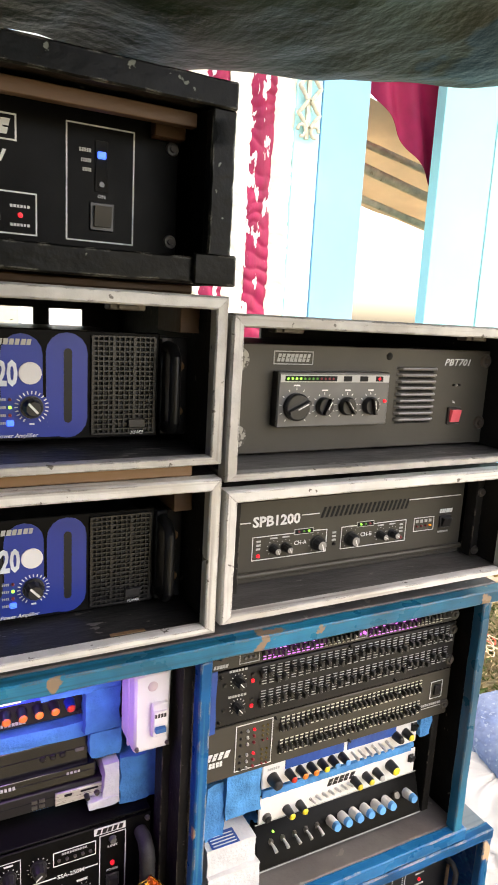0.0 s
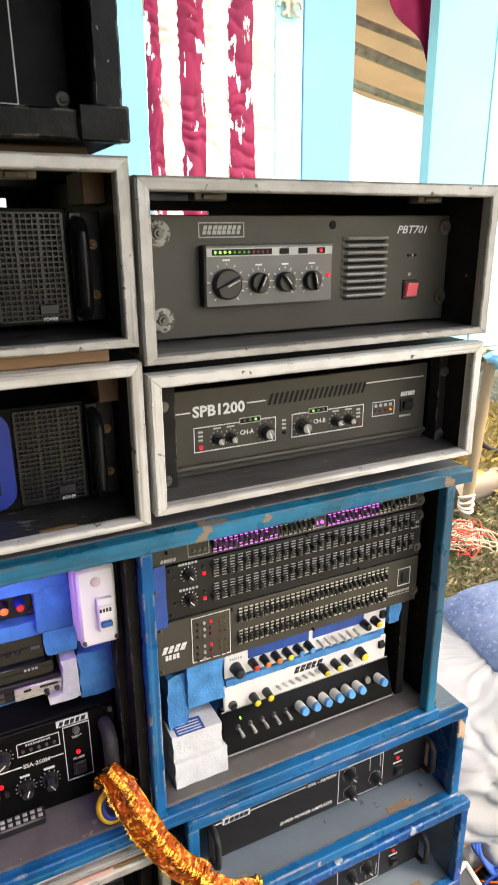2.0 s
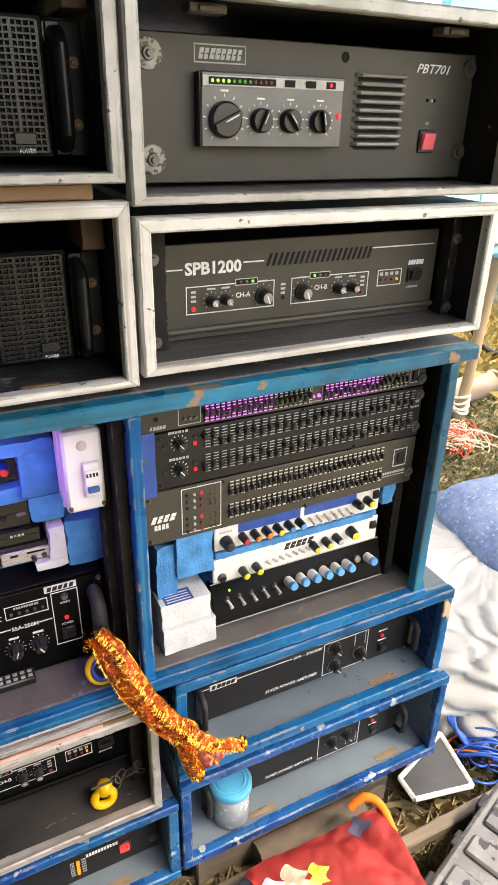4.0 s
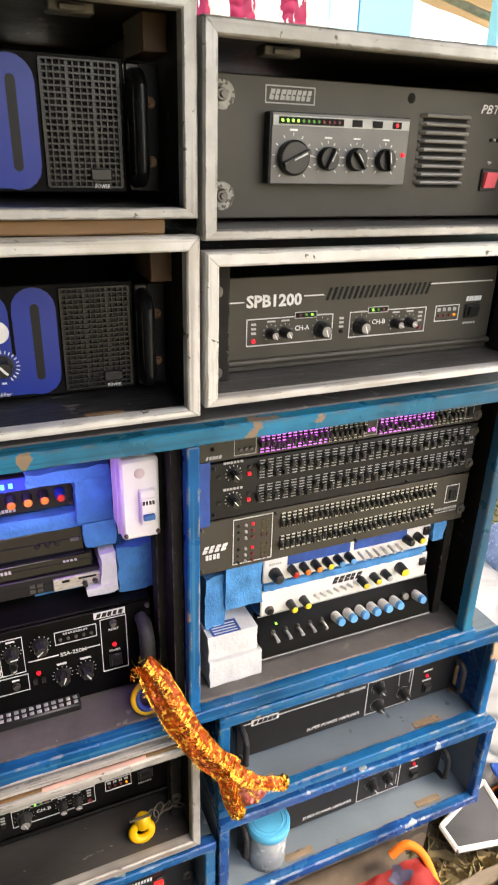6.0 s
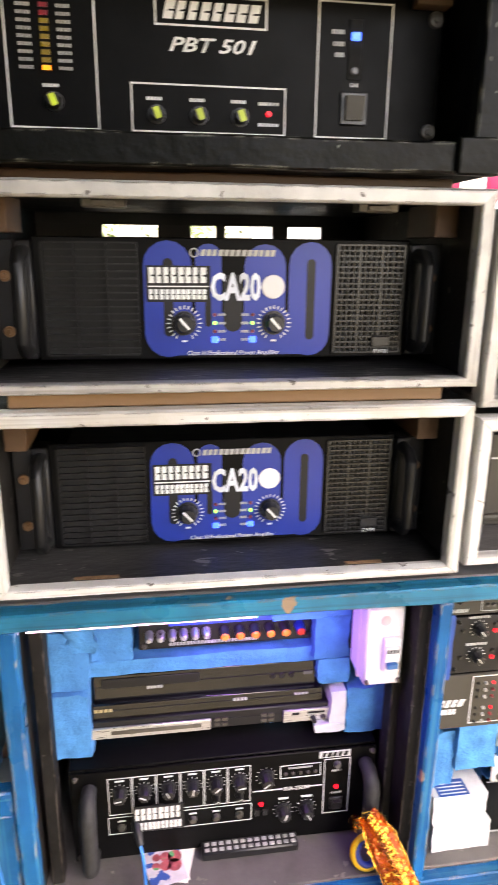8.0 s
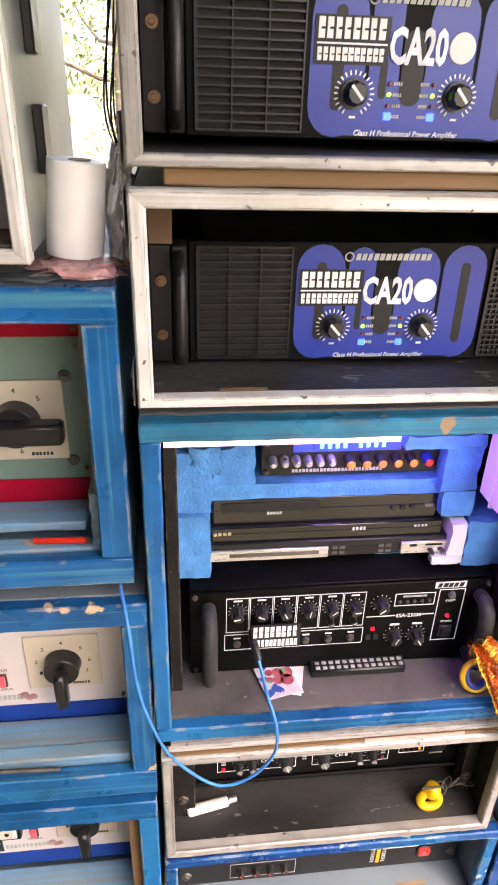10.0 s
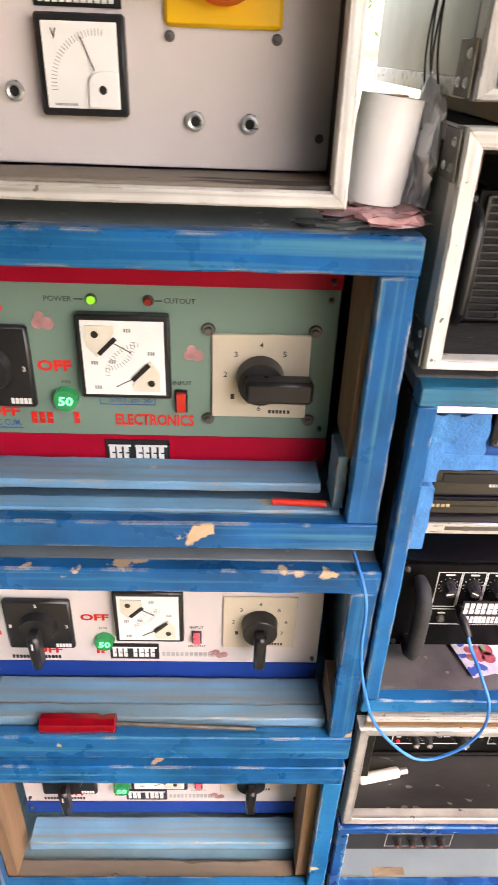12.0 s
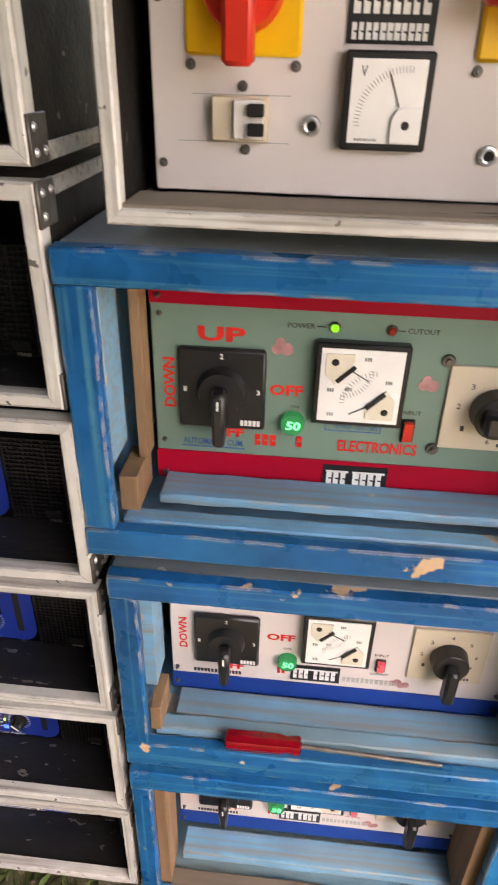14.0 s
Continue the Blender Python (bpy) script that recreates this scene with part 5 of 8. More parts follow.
def ca_face(t, kz):
    """Everything on the face of one of the blue-printed amplifiers; kz is the height of its knobs."""
    y, c = 0.812, 0.073
    z0, z1 = kz - 0.041, kz + 0.094
    pr = bmesh.new()
    stadium(pr, -0.024, 0.030, z0 + 0.002, z1 - 0.003, y - 0.0006, y)
    stadium(pr, 0.142, 0.192, z0 + 0.002, z1 - 0.003, y - 0.0006, y)
    stadium(pr, 0.034, 0.064, z0 + 0.012, z1 - 0.006, y - 0.0006, y)
    stadium(pr, 0.090, 0.138, z0 + 0.012, z1 - 0.006, y - 0.0006, y)
    box(pr, 0.004, 0.165, y - 0.0005, y, z0 + 0.004, kz + 0.012)
    part("blue_print", pr, AMPBLUE, t, "royal blue printed figure")
    dk = bmesh.new()
    stadium(dk, -0.002, 0.009, kz - 0.015, z1 - 0.022, y - 0.0012, y - 0.0007)
    stadium(dk, 0.163, 0.173, kz - 0.020, z1 - 0.022, y - 0.0012, y - 0.0007)
    stadium(dk, 0.066, 0.088, kz - 0.010, kz + 0.055, y - 0.0012, y - 0.0007)
    stadium(dk, 0.045, 0.052, kz - 0.004, kz + 0.030, y - 0.0012, y - 0.0007)
    tagged(part("dark_print", dk, PLATE2, t), kind="stuff")
    bars(0.040, 0.126, kz + 0.0745, kz + 0.0815, y - 0.0012, INKG, t, 13, "badge_mark", 2, 0.2)
    part("badge_ring", tb([(0.033 + 0.0045 * math.cos(a), y - 0.001, kz + 0.078 + 0.0045 * math.sin(a)) for a in [i * math.pi / 8 for i in range(17)]], 0.0008, 5), INKG, t)
    lb = part("owner_label", bx(-0.021, 0.051, y - 0.0022, y - 0.001, kz + 0.024, kz + 0.064), PLATE2, t, "black label with white print")
    bars(-0.018, 0.048, kz + 0.045, kz + 0.062, y - 0.0022, INK, lb, 8, "name_mark", 9)
    bars(-0.018, 0.048, kz + 0.027, kz + 0.038, y - 0.0022, INK, lb, 11, "name_mark", 10)
    part("label_line", bx(-0.019, 0.049, y - 0.0027, y - 0.0022, kz + 0.0405, kz + 0.042), INK, lb)
    text("CA20", 0.0515, 0.109, kz + 0.025, kz + 0.057, y - 0.0014, mat("pale_print", (0.62, 0.66, 0.72), 0.4, bump=0), t, bold=0.035)
    dot(0.1235, kz + 0.041, y - 0.001, 0.0135, t, WPLASTIC, "round_sticker", 0.0012)
    tk = bmesh.new()
    for x in (0.021, 0.125):
        ticks(tk, x, kz, y - 0.001, 0.0160, 0.0200, 21, -150, 150, 0.0007)
        box(tk, x - 0.003, x + 0.003, y - 0.0016, y, kz - 0.0215, kz - 0.0195)
    tagged(part("dial_scale", tk, INK, t), kind="stuff")
    for x in (0.021, 0.125):
        knob(x, kz, y - 0.0005, 0.0140, 0.017, t, turn=-42, cap=INK, wide=0.10)
    for x, s in ((0.056, 1), (0.100, -1)):
        for k, m in enumerate((LED_B, LED_DR, LED_DG, LED_DR)):
            if k == 0:
                part("signal_lamp", bx(x - 0.0042, x + 0.0042, y - 0.0032, y - 0.0008, kz - 0.0225, kz - 0.0150), m, t, "glowing blue lamp", bevel=0.001)
            else:
                dot(x, kz - 0.019 + k * 0.0095, y - 0.0008, 0.0022, t, LED_G if k == 2 else m)
            bars(x + s * 0.0085 - 0.0045, x + s * 0.0085 + 0.0045, kz - 0.0205 + k * 0.0095, kz - 0.0175 + k * 0.0095, y - 0.0007, INKG, t, 4)
    text("Class H Professional Power Amplifier", 0.024, 0.132, kz - 0.0385, kz - 0.0315, y - 0.0010, INK, t, slant=0.2)
    grille(t, -0.132, -0.030, z0 + 0.006, z1 - 0.006, y, 3, 16)
    grille(t, 0.198, 0.278, z0 + 0.006, z1 - 0.006, y, 12, 20)
    part("power_switch", bx(0.243, 0.266, y - 0.008, y - 0.004, kz - 0.028, kz - 0.016), PLASTIC, t, bevel=0.001)
    text("POWER", 0.247, 0.264, kz - 0.0365, kz - 0.0315, y - 0.0052, INK, t)
    for x in (-0.1515, 0.2945):
        hd = part("handle_block", bx(x - 0.0085, x + 0.0085, y - 0.004, y + 0.03, z0 + 0.002, z1 - 0.004), PLASTIC, t, bevel=0.002)
        handle(x, z0 + 0.012, z1 - 0.016, y - 0.002, hd, 0.0075, 0.034, GRIP, "grip")
    for x in (-0.172, 0.313):
        part("rack_ear", bx(x - 0.011, x + 0.011, y - 0.002, y + 0.004, z0 + 0.002, z1 - 0.004), PLATE2, t, bevel=0.001)
        for z in (kz + 0.052, kz - 0.008):
            screw(x, z, y - 0.002, t, 0.0065, "bolt", BRASS)


ca_face(ca2, 1.143)
ca_face(ca1, 1.377)
for x0, x1, z0, z1 in ((-0.183, -0.158, 1.240, 1.2855), (0.298, 0.325, 1.240, 1.2855), (-0.183, -0.158, 1.474, 1.5095), (0.298, 0.325, 1.474, 1.5095)):
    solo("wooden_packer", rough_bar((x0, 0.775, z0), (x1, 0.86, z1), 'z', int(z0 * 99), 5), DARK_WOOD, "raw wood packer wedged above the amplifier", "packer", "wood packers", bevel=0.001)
for t, z in ((case_ca1, 1.506), (case_ca2, 1.284)):
    for x in (-0.06, 0.225):
        latch(x, z, 0.765, t)
part("floor_stain", bx(-0.112, -0.062, 0.735, 0.742, 1.0982, 1.0990), WOOD, case_ca2, "bare wood scrape")
part("floor_stain", bx(0.205, 0.250, 0.735, 0.742, 1.0982, 1.0990), WOOD, case_ca2, "bare wood scrape")

# amplifier in the black wooden box
y = 0.800
for x0, x1, z0, z1 in ((0.163, 0.243, 1.575, 1.704), (-0.150, -0.062, 1.575, 1.704), (-0.030, 0.131, 1.575, 1.621)):
    part("panel_outline", outline(bmesh.new(), x0, x1, z0, z1, y, 0.0016), INK, pb5)
part("badge_outline", outline(bmesh.new(), -0.004, 0.110, 1.673, 1.701, y, 0.0018), INK, pb5)
bars(0.004, 0.102, 1.679, 1.695, y, INK, pb5, 8, "badge_mark", 6, 0.25)
text("PBT 501", 0.010, 0.099, 1.650, 1.6635, y, INK, pb5, slant=0.3, bold=0.02)
part("lamp_slot", bx(0.196, 0.211, y - 0.0015, y, 1.632, 1.688), HOLE, pb5, bevel=0.0005)
part("signal_lamp", bx(0.1985, 0.2085, y - 0.004, y - 0.001, 1.668, 1.676), LED_B, pb5, "glowing blue lamp", bevel=0.001)
dot(0.2035, 1.640, y - 0.001, 0.004, pb5, GREYMOD, "jack")
for z, w in ((1.676, 0.014), (1.665, 0.012), (1.655, 0.010)):
    bars(0.192 - w, 0.192, z - 0.002, z + 0.002, y, INKG, pb5, 5)
text("ON", 0.1995, 0.2085, 1.625, 1.629, y, INK, pb5)
rocker(0.190, 0.219, 1.588, 1.620, y, pb5, PLASTIC)
for k in range(10):
    part("level_lamp", bx(-0.115, -0.107, y - 0.002, y, 1.628 + k * 0.0068, 1.632 + k * 0.0068), LED_Y if k < 1 else LED_YD if k < 7 else LED_DR, pb5)
    bars(-0.137, -0.123, 1.6285 + k * 0.0068, 1.6315 + k * 0.0068, y, INKG, pb5, 4)
    bars(-0.099, -0.085, 1.6285 + k * 0.0068, 1.6315 + k * 0.0068, y, INKG, pb5, 4)
LIME = mat("lime_knob", (0.50, 0.60, 0.05), 0.4, bump=0)
for x, z in ((-0.106, 1.600), (-0.004, 1.592), (0.040, 1.592), (0.083, 1.592)):
    knob(x, z, y, 0.0095, 0.014, pb5, PLASTIC, 160, LIME, wide=0.34)
    bars(x - 0.010, x + 0.006, z + 0.013, z + 0.016, y, INK, pb5, 5)
dot(0.113, 1.596, y, 0.003, pb5, LED_R)
bars(0.102, 0.124, 1.604, 1.607, y, INK, pb5, 6)
bars(0.102, 0.124, 1.584, 1.587, y, INK, pb5, 6)
for x in (-0.174, 0.290):
    for z in (1.692, 1.584):
        screw(x, z, y, pb5, 0.0085)
part("corner_block", bx(0.284, 0.336, 0.700, 0.7075, 1.531, 1.566), BLACKWOOD, p5, bevel=0.002)
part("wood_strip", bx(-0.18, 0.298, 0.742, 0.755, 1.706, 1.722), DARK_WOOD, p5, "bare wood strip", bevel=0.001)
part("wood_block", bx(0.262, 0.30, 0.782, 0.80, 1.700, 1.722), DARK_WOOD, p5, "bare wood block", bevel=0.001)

# ---------------------------------------------------------------- left bay of the cabinet
y = 0.800
tagged(part("lamp_strip", bx(-0.174, 0.100, 0.754, 0.759, 1.0222, 1.0285), led("pink_white_lamp", (0.95, 0.62, 1.0), 0.45), cab), "glowing pinkish lamp strip")
glow = bpy.data.lights.new("strip_light", 'AREA')
glow.shape, glow.size, glow.size_y, glow.energy, glow.color = 'RECTANGLE', 0.20, 0.01, 0.075, (0.40, 0.18, 1.0)
gl = new("strip_light", glow)
gl.matrix_world = look((0.11, 0.757, 1.010), (0.18, 0.82, 0.85))
packed = set(scene.collection.all_objects)
proc = plate("sound_processor", -0.050, 0.186, 0.938, 0.992, y, 0.12, PLATE2, "black sound processor with blue display", "processor")
part("display", bx(-0.010, 0.130, y - 0.0015, y, 0.972, 0.990), led("blue_display", (0.02, 0.06, 0.75), 0.12), proc, "blue lit display", bevel=0.0005)
for k in range(9):
    if k == 4:
        continue
    part("digit", bx(0.024 + k * 0.010, 0.029 + k * 0.010, y - 0.0022, y - 0.0015, 0.977, 0.984), led("cyan_digit", (0.05, 0.55, 1.0), 0.5), proc)
for i in range(6):
    cap_knob(-0.036 + i * 0.0150, 0.962, y, 0.0058, 0.016, proc, SILVER, SILVER)
# Knob caps get a faint glow of their own, added for brightness.
OKN = mat("orange_knob", (0.80, 0.20, 0.03), 0.4, bump=0, emit=(1.0, 0.2, 0.02), emit_power=0.04)
for i in range(6):
    cap_knob(0.063 + i * 0.0205, 0.961, y, 0.0075, 0.016, proc, PLASTIC if i < 5 else AMPBLUE, OKN if i < 5 else REDPL, 0.002)
bars(-0.010, 0.110, 0.9425, 0.947, y, INKG, proc, 26)
for x in (-0.043, 0.179):
    for z in (0.944, 0.985):
        screw(x, z, y, proc, 0.004)


def player(name, x0, x1, z0, z1, yf, label, material):
    t = thing(name, ((x0 + x1) / 2, yf + 0.1, z0), label, "disc player", "disc players")
    part("body", bx(x0, x1, yf, yf + 0.18, z0, z1), material, t, bevel=0.002)
    part("seam", bx(x0 + 0.003, x1 - 0.003, yf - 0.0006, yf, (z0 * 0.45 + z1 * 0.55), (z0 * 0.45 + z1 * 0.55) + 0.0012), HOLE, t)
    return t


GLOSS = mat("glossy_black", (0.008, 0.008, 0.009), 0.14, 0, 0.2, 30, bump=0.0)
d1 = player("disc_player", -0.106, 0.196, 0.874, 0.914, 0.792, "glossy black disc player packed in foam", GLOSS)
part("tray", bx(-0.095, 0.035, 0.7905, 0.792, 0.894, 0.908), PLATE2, d1, bevel=0.0005)
bars(-0.035, -0.014, 0.889, 0.893, 0.792, INKG, d1, 5, "badge_mark")
for k in range(3):
    dot(0.135 + k * 0.013, 0.893, 0.792, 0.0045, d1, PLATE2, "button")
part("usb_port", bx(0.178, 0.190, 0.7905, 0.792, 0.892, 0.897), GREYMOD, d1)
d2 = player("disc_player", -0.108, 0.205, 0.846, 0.8735, 0.784, "black disc player under another player", GLOSS)
bars(-0.105, -0.080, 0.8595, 0.8650, 0.784, mat("gold_ink", (0.5, 0.4, 0.2), 0.4, bump=0), d2, 4, "badge_mark")
bars(0.080, 0.100, 0.860, 0.866, 0.784, INKG, d2, 4)
bars(0.165, 0.185, 0.862, 0.866, 0.784, INKG, d2, 4)
d3 = player("disc_player", -0.124, 0.212, 0.812, 0.8455, 0.774, "silver-fronted disc player on the mixer amplifier", PLATE2)
part("silver_front", bx(-0.122, 0.038, 0.770, 0.774, 0.814, 0.835), SILVER, d3, "brushed silver front", bevel=0.001)
part("tray_slot", bx(-0.095, 0.025, 0.7692, 0.770, 0.822, 0.829), STEEL, d3)
part("silver_front", bx(0.138, 0.205, 0.770, 0.774, 0.814, 0.838), SILVER, d3, "brushed silver front", bevel=0.001)
for k in range(4):
    for r in range(2):
        part("button", bx(0.044 + (k % 2) * 0.010 + (k // 2) * 0.064, 0.051 + (k % 2) * 0.010 + (k // 2) * 0.064, 0.772, 0.774, 0.818 + r * 0.010, 0.824 + r * 0.010), STEEL, d3)
part("port", bx(0.150, 0.160, 0.7690, 0.770, 0.829, 0.833), HOLE, d3)
part("port", bx(0.172, 0.196, 0.7690, 0.770, 0.830, 0.833), HOLE, d3)
dot(0.194, 0.822, 0.770, 0.004, d3, STEEL, "jack", 0.006)
dot(0.180, 0.821, 0.770, 0.004, d3, PLASTIC, "jack", 0.010)
foam(-0.158, -0.108, 0.775, 0.87, 0.905, 0.992, "blue foam block packed beside the players", seed=21)
foam(-0.158, -0.110, 0.768, 0.87, 0.806, 0.903, "blue foam block with a torn face", seed=22)
foam(-0.106, -0.053, 0.790, 0.87, 0.936, 0.990, "blue foam block beside the processor", seed=23)
foam(-0.135, -0.100, 0.772, 0.80, 0.962, 1.000, "torn scrap of blue foam", seed=24, n=5, rough=0.008)
foam(-0.108, 0.196, 0.790, 0.90, 0.9145, 0.9365, "strip of blue foam under the processor", seed=25, n=9)
foam(0.188, 0.236, 0.775, 0.87, 0.925, 0.990, "blue foam block in violet light", seed=26)
foam(0.196, 0.238, 0.775, 0.87, 0.885, 0.923, "dirty blue foam scrap", seed=27, n=5)
foam(0.130, 0.232, 0.765, 0.86, 0.993, 1.012, "flat blue foam piece under the cabinet top", seed=29, n=6)
foam(0.236, 0.292, 0.768, 0.86, 0.806, 0.880, "blue foam block below the breaker box", seed=28)
foam(0.213, 0.234, 0.768, 0.83, 0.812, 0.876, "white foam piece bent round the player", WFOAM, 31, 0.003)
foam(0.192, 0.232, 0.766, 0.782, 0.812, 0.824, "white foam piece under the player", WFOAM, 32, 0.003)

for k in range(2):
    part("foot", bx(-0.10 + 0.26 * k, -0.08 + 0.26 * k, 0.79, 0.83, 0.804, 0.812), RUBBER, d3)
# packed gear behind the mixer amplifier's face; moved and scaled to fit the camera's view
for ob in set(scene.collection.all_objects) - packed:
    if ob.parent is None:
        x, y, z = ob.location
        ob.location = (0.03 + (x - 0.03) * 1.055, y + 0.055, 0.782 + (z - 0.812) * 1.055)
        ob.scale = (1.055, 1.0, 1.055)
d3.location += Vector((0.011, 0.006, 0.013))
d3.scale.z = d2.scale.z = 0.85
d2.location.z = 0.8245
proc.location += Vector((0.006, 0.0, 0.005))
for a in (-0.11, 0.13):
    foam(a, a + 0.07, 0.862, 0.93, 0.7738, 0.789, "flat foam pad under the players", seed=35 + int(a * 9), n=5, rough=0.0015)

# breaker box
DARK_PRINT = mat("black_print", (0.03, 0.03, 0.03), 0.5, bump=0)
mcb = thing("breaker_box", (0.258, 0.75, 0.922), "white plastic breaker box fixed in the cabinet bay", "breaker box")
part("body", bx(0.233, 0.284, 0.728, 0.790, 0.924, 1.036), WPLASTIC, mcb, bevel=0.004)
part("mounting_lug", bx(0.262, 0.280, 0.738, 0.750, 1.035, 1.048), WPLASTIC, mcb, bevel=0.002)
br = part("breaker", bx(0.256, 0.277, 0.720, 0.729, 0.948, 0.995), WPLASTIC, mcb, bevel=0.0015)
part("breaker_lever", bx(0.259, 0.274, 0.714, 0.721, 0.956, 0.963), mat("blue_lever", (0.02, 0.12, 0.30), 0.35, bump=0), br, "blue lever", bevel=0.001)
bars(0.259, 0.274, 0.975, 0.980, 0.720, INKG, br, 4)
dot(0.258, 1.017, 0.728, 0.007, mcb, mat("pink_emblem", (0.62, 0.50, 0.49), 0.5, bump=0), "emblem", 0.0012)
part("breaker_step", bx(0.2565, 0.2765, 0.7165, 0.7205, 0.966, 0.986), WPLASTIC, br, bevel=0.001)
part("body_rim", bx(0.2315, 0.2855, 0.752, 0.757, 0.9225, 1.0375), WPLASTIC, mcb, bevel=0.001)
bars(0.258, 0.275, 0.978, 0.983, 0.7165, DARK_PRINT, br, 4)
for x, z in ((0.237, 0.932), (0.280, 0.932), (0.271, 1.042)):
    screw(x, z, 0.728 if z < 1.03 else 0.738, mcb, 0.003)
mcb.location += Vector((0.011, 0.026, -0.017))
mcb.scale.z = 1.05

# mixer amplifier
y = 0.800
part("top_cover", bx(-0.148, 0.288, y + 0.004, y + 0.28, 0.770, 0.7735), BLACKSAT, ssa, bevel=0.001)
for i in range(6):
    a = -0.097 + i * 0.0335
    part("channel_outline", outline(bmesh.new(), a, a + 0.0325, 0.694, 0.757, y, 0.0010), INK, ssa)
part("jack_outline", outline(bmesh.new(), -0.099, 0.105, 0.660, 0.690, y, 0.0010), INK, ssa)
tk = bmesh.new()
for i in range(6):
    x = -0.0805 + i * 0.0335
    ticks(tk, x, 0.733, y, 0.0118, 0.0140, 11)
    box(tk, x - 0.006, x + 0.006, y - 0.0006, y, 0.7505, 0.7530)
    box(tk, x - 0.005, x + 0.005, y - 0.0006, y, 0.681, 0.6835)
for x in (0.152, 0.186):
    ticks(tk, x, 0.672, y, 0.0130, 0.0155, 11)
    box(tk, x - 0.007, x + 0.007, y - 0.0006, y, 0.6905, 0.6935)
ticks(tk, 0.126, 0.735, y, 0.0130, 0.0155, 11)
tagged(part("dial_scale", tk, INK, ssa), kind="stuff")
for i in range(6):
    x = -0.0805 + i * 0.0335
    knob(x, 0.733, y, 0.0105, 0.017, ssa, turn=-100 + 37 * i)
    dot(x, 0.672, y, 0.0058, ssa, STEEL, "jack", 0.005)
    if i > 3:
        knob(x, 0.708, y, 0.0060, 0.012, ssa, turn=60)
knob(0.126, 0.735, y, 0.0115, 0.018, ssa, turn=-130)
knob(0.152, 0.672, y, 0.0115, 0.018, ssa, turn=20)
knob(0.186, 0.672, y, 0.0115, 0.018, ssa, turn=150)
text("BASS", 0.146, 0.158, 0.690, 0.694, y, INK, ssa)
text("TREBLE", 0.178, 0.195, 0.690, 0.694, y, INK, ssa)
part("meter_outline", outline(bmesh.new(), 0.146, 0.206, 0.727, 0.750, y, 0.0012), INK, ssa)
bars(0.158, 0.194, 0.743, 0.746, y, INKG, ssa, 10)
for k in range(5):
    dot(0.154 + k * 0.011, 0.7355, y, 0.0025, ssa, STEEL, "level_led")
rl = bmesh.new()
box(rl, 0.107, 0.150, y - 0.0006, y, 0.7085, 0.7100)
box(rl, 0.190, 0.209, y - 0.0006, y, 0.7085, 0.7100)
tagged(part("rule_line", rl, INK, ssa), kind="stuff")
text("SSA-250M", 0.1515, 0.189, 0.7055, 0.7125, y, INK, ssa, bold=0.02)
lb = part("badge", bx(0.203, 0.249, y - 0.001, y, 0.757, 0.768), INK, ssa, "white badge")
bars(0.206, 0.246, 0.759, 0.766, y - 0.001, PLATE2, lb, 5, "badge_mark", 3, 0.3)
part("power_outline", outline(bmesh.new(), 0.211, 0.250, 0.656, 0.754, y, 0.0012), INK, ssa)
dot(0.230, 0.744, y, 0.0055, ssa, GREYMOD, "reset_button", 0.006)
dot(0.230, 0.704, y, 0.0035, ssa, LED_R)
text("RESET", 0.223, 0.238, 0.731, 0.7345, y, INK, ssa)
text("POWER", 0.222, 0.239, 0.691, 0.695, y, INK, ssa)
rocker(0.221, 0.240, 0.664, 0.686, y, ssa, PLASTIC)
dot(0.119, 0.686, y, 0.0035, ssa, LED_R)
part("push_button", bx(0.110, 0.116, y - 0.004, y, 0.668, 0.678), PLASTIC, ssa)
part("push_button", bx(0.122, 0.128, y - 0.004, y, 0.668, 0.678), PLASTIC, ssa)
lb = part("owner_label", bx(-0.063, 0.007, y - 0.020, y - 0.0185, 0.681, 0.723), PLATE2, ssa, "black label with white print")
part("label_post", bx(-0.035, -0.020, y - 0.0185, y, 0.692, 0.707), PLATE2, lb)
bars(-0.060, 0.004, 0.701, 0.720, y - 0.020, INK, lb, 8, "name_mark", 13)
bars(-0.060, 0.004, 0.684, 0.696, y - 0.020, INK, lb, 11, "name_mark", 14)
for x in (-0.122, 0.272):
    hb = bmesh.new()
    tube(hb, [(x, y, 0.633), (x, y - 0.022, 0.630), (x, y - 0.034, 0.640)] + [(x, y - 0.036, 0.645 + k * 0.0035) for k in range(22)] + [(x, y - 0.032, 0.734), (x, y - 0.020, 0.744), (x, y, 0.742)],
         [0.010, 0.0105, 0.011] + [0.0118 if k % 2 else 0.0104 for k in range(22)] + [0.0112, 0.011, 0.010], 14)
    part("handle", hb, RUBBER, ssa, "ribbed rubber handle", sharp=60)
for x, z in ((-0.140, 0.762), (-0.140, 0.626), (0.282, 0.762)):
    screw(x, z, y, ssa, 0.004)

# on the shelf: keypad, cards
kp = thing("remote_control", (0.10, 0.797, 0.6145), "black remote control with rows of pale buttons", "remote control")
part("body", bx(0.030, 0.172, 0.778, 0.820, 0.6146, 0.628), PLASTIC, kp, bevel=0.002)
first = None
for r in range(4):
    for c in range(13):
        p = (0.039 + c * 0.0105, 0.784 + r * 0.0095, 0.629)
        if first is None:
            first = part("button", bx(p[0] - 0.0032, p[0] + 0.0032, p[1] - 0.0028, p[1] + 0.0028, 0.628, 0.630), INKG, kp, bevel=0.0006)
        else:
            again(first, p, kp)
CARD_FACE = mat("printed_card_face", (0.60, 0.56, 0.62), 0.4, 0, 0.2, 50, (0.03, 0.09, 0.34), 0.62, 45, 0.05, 80)
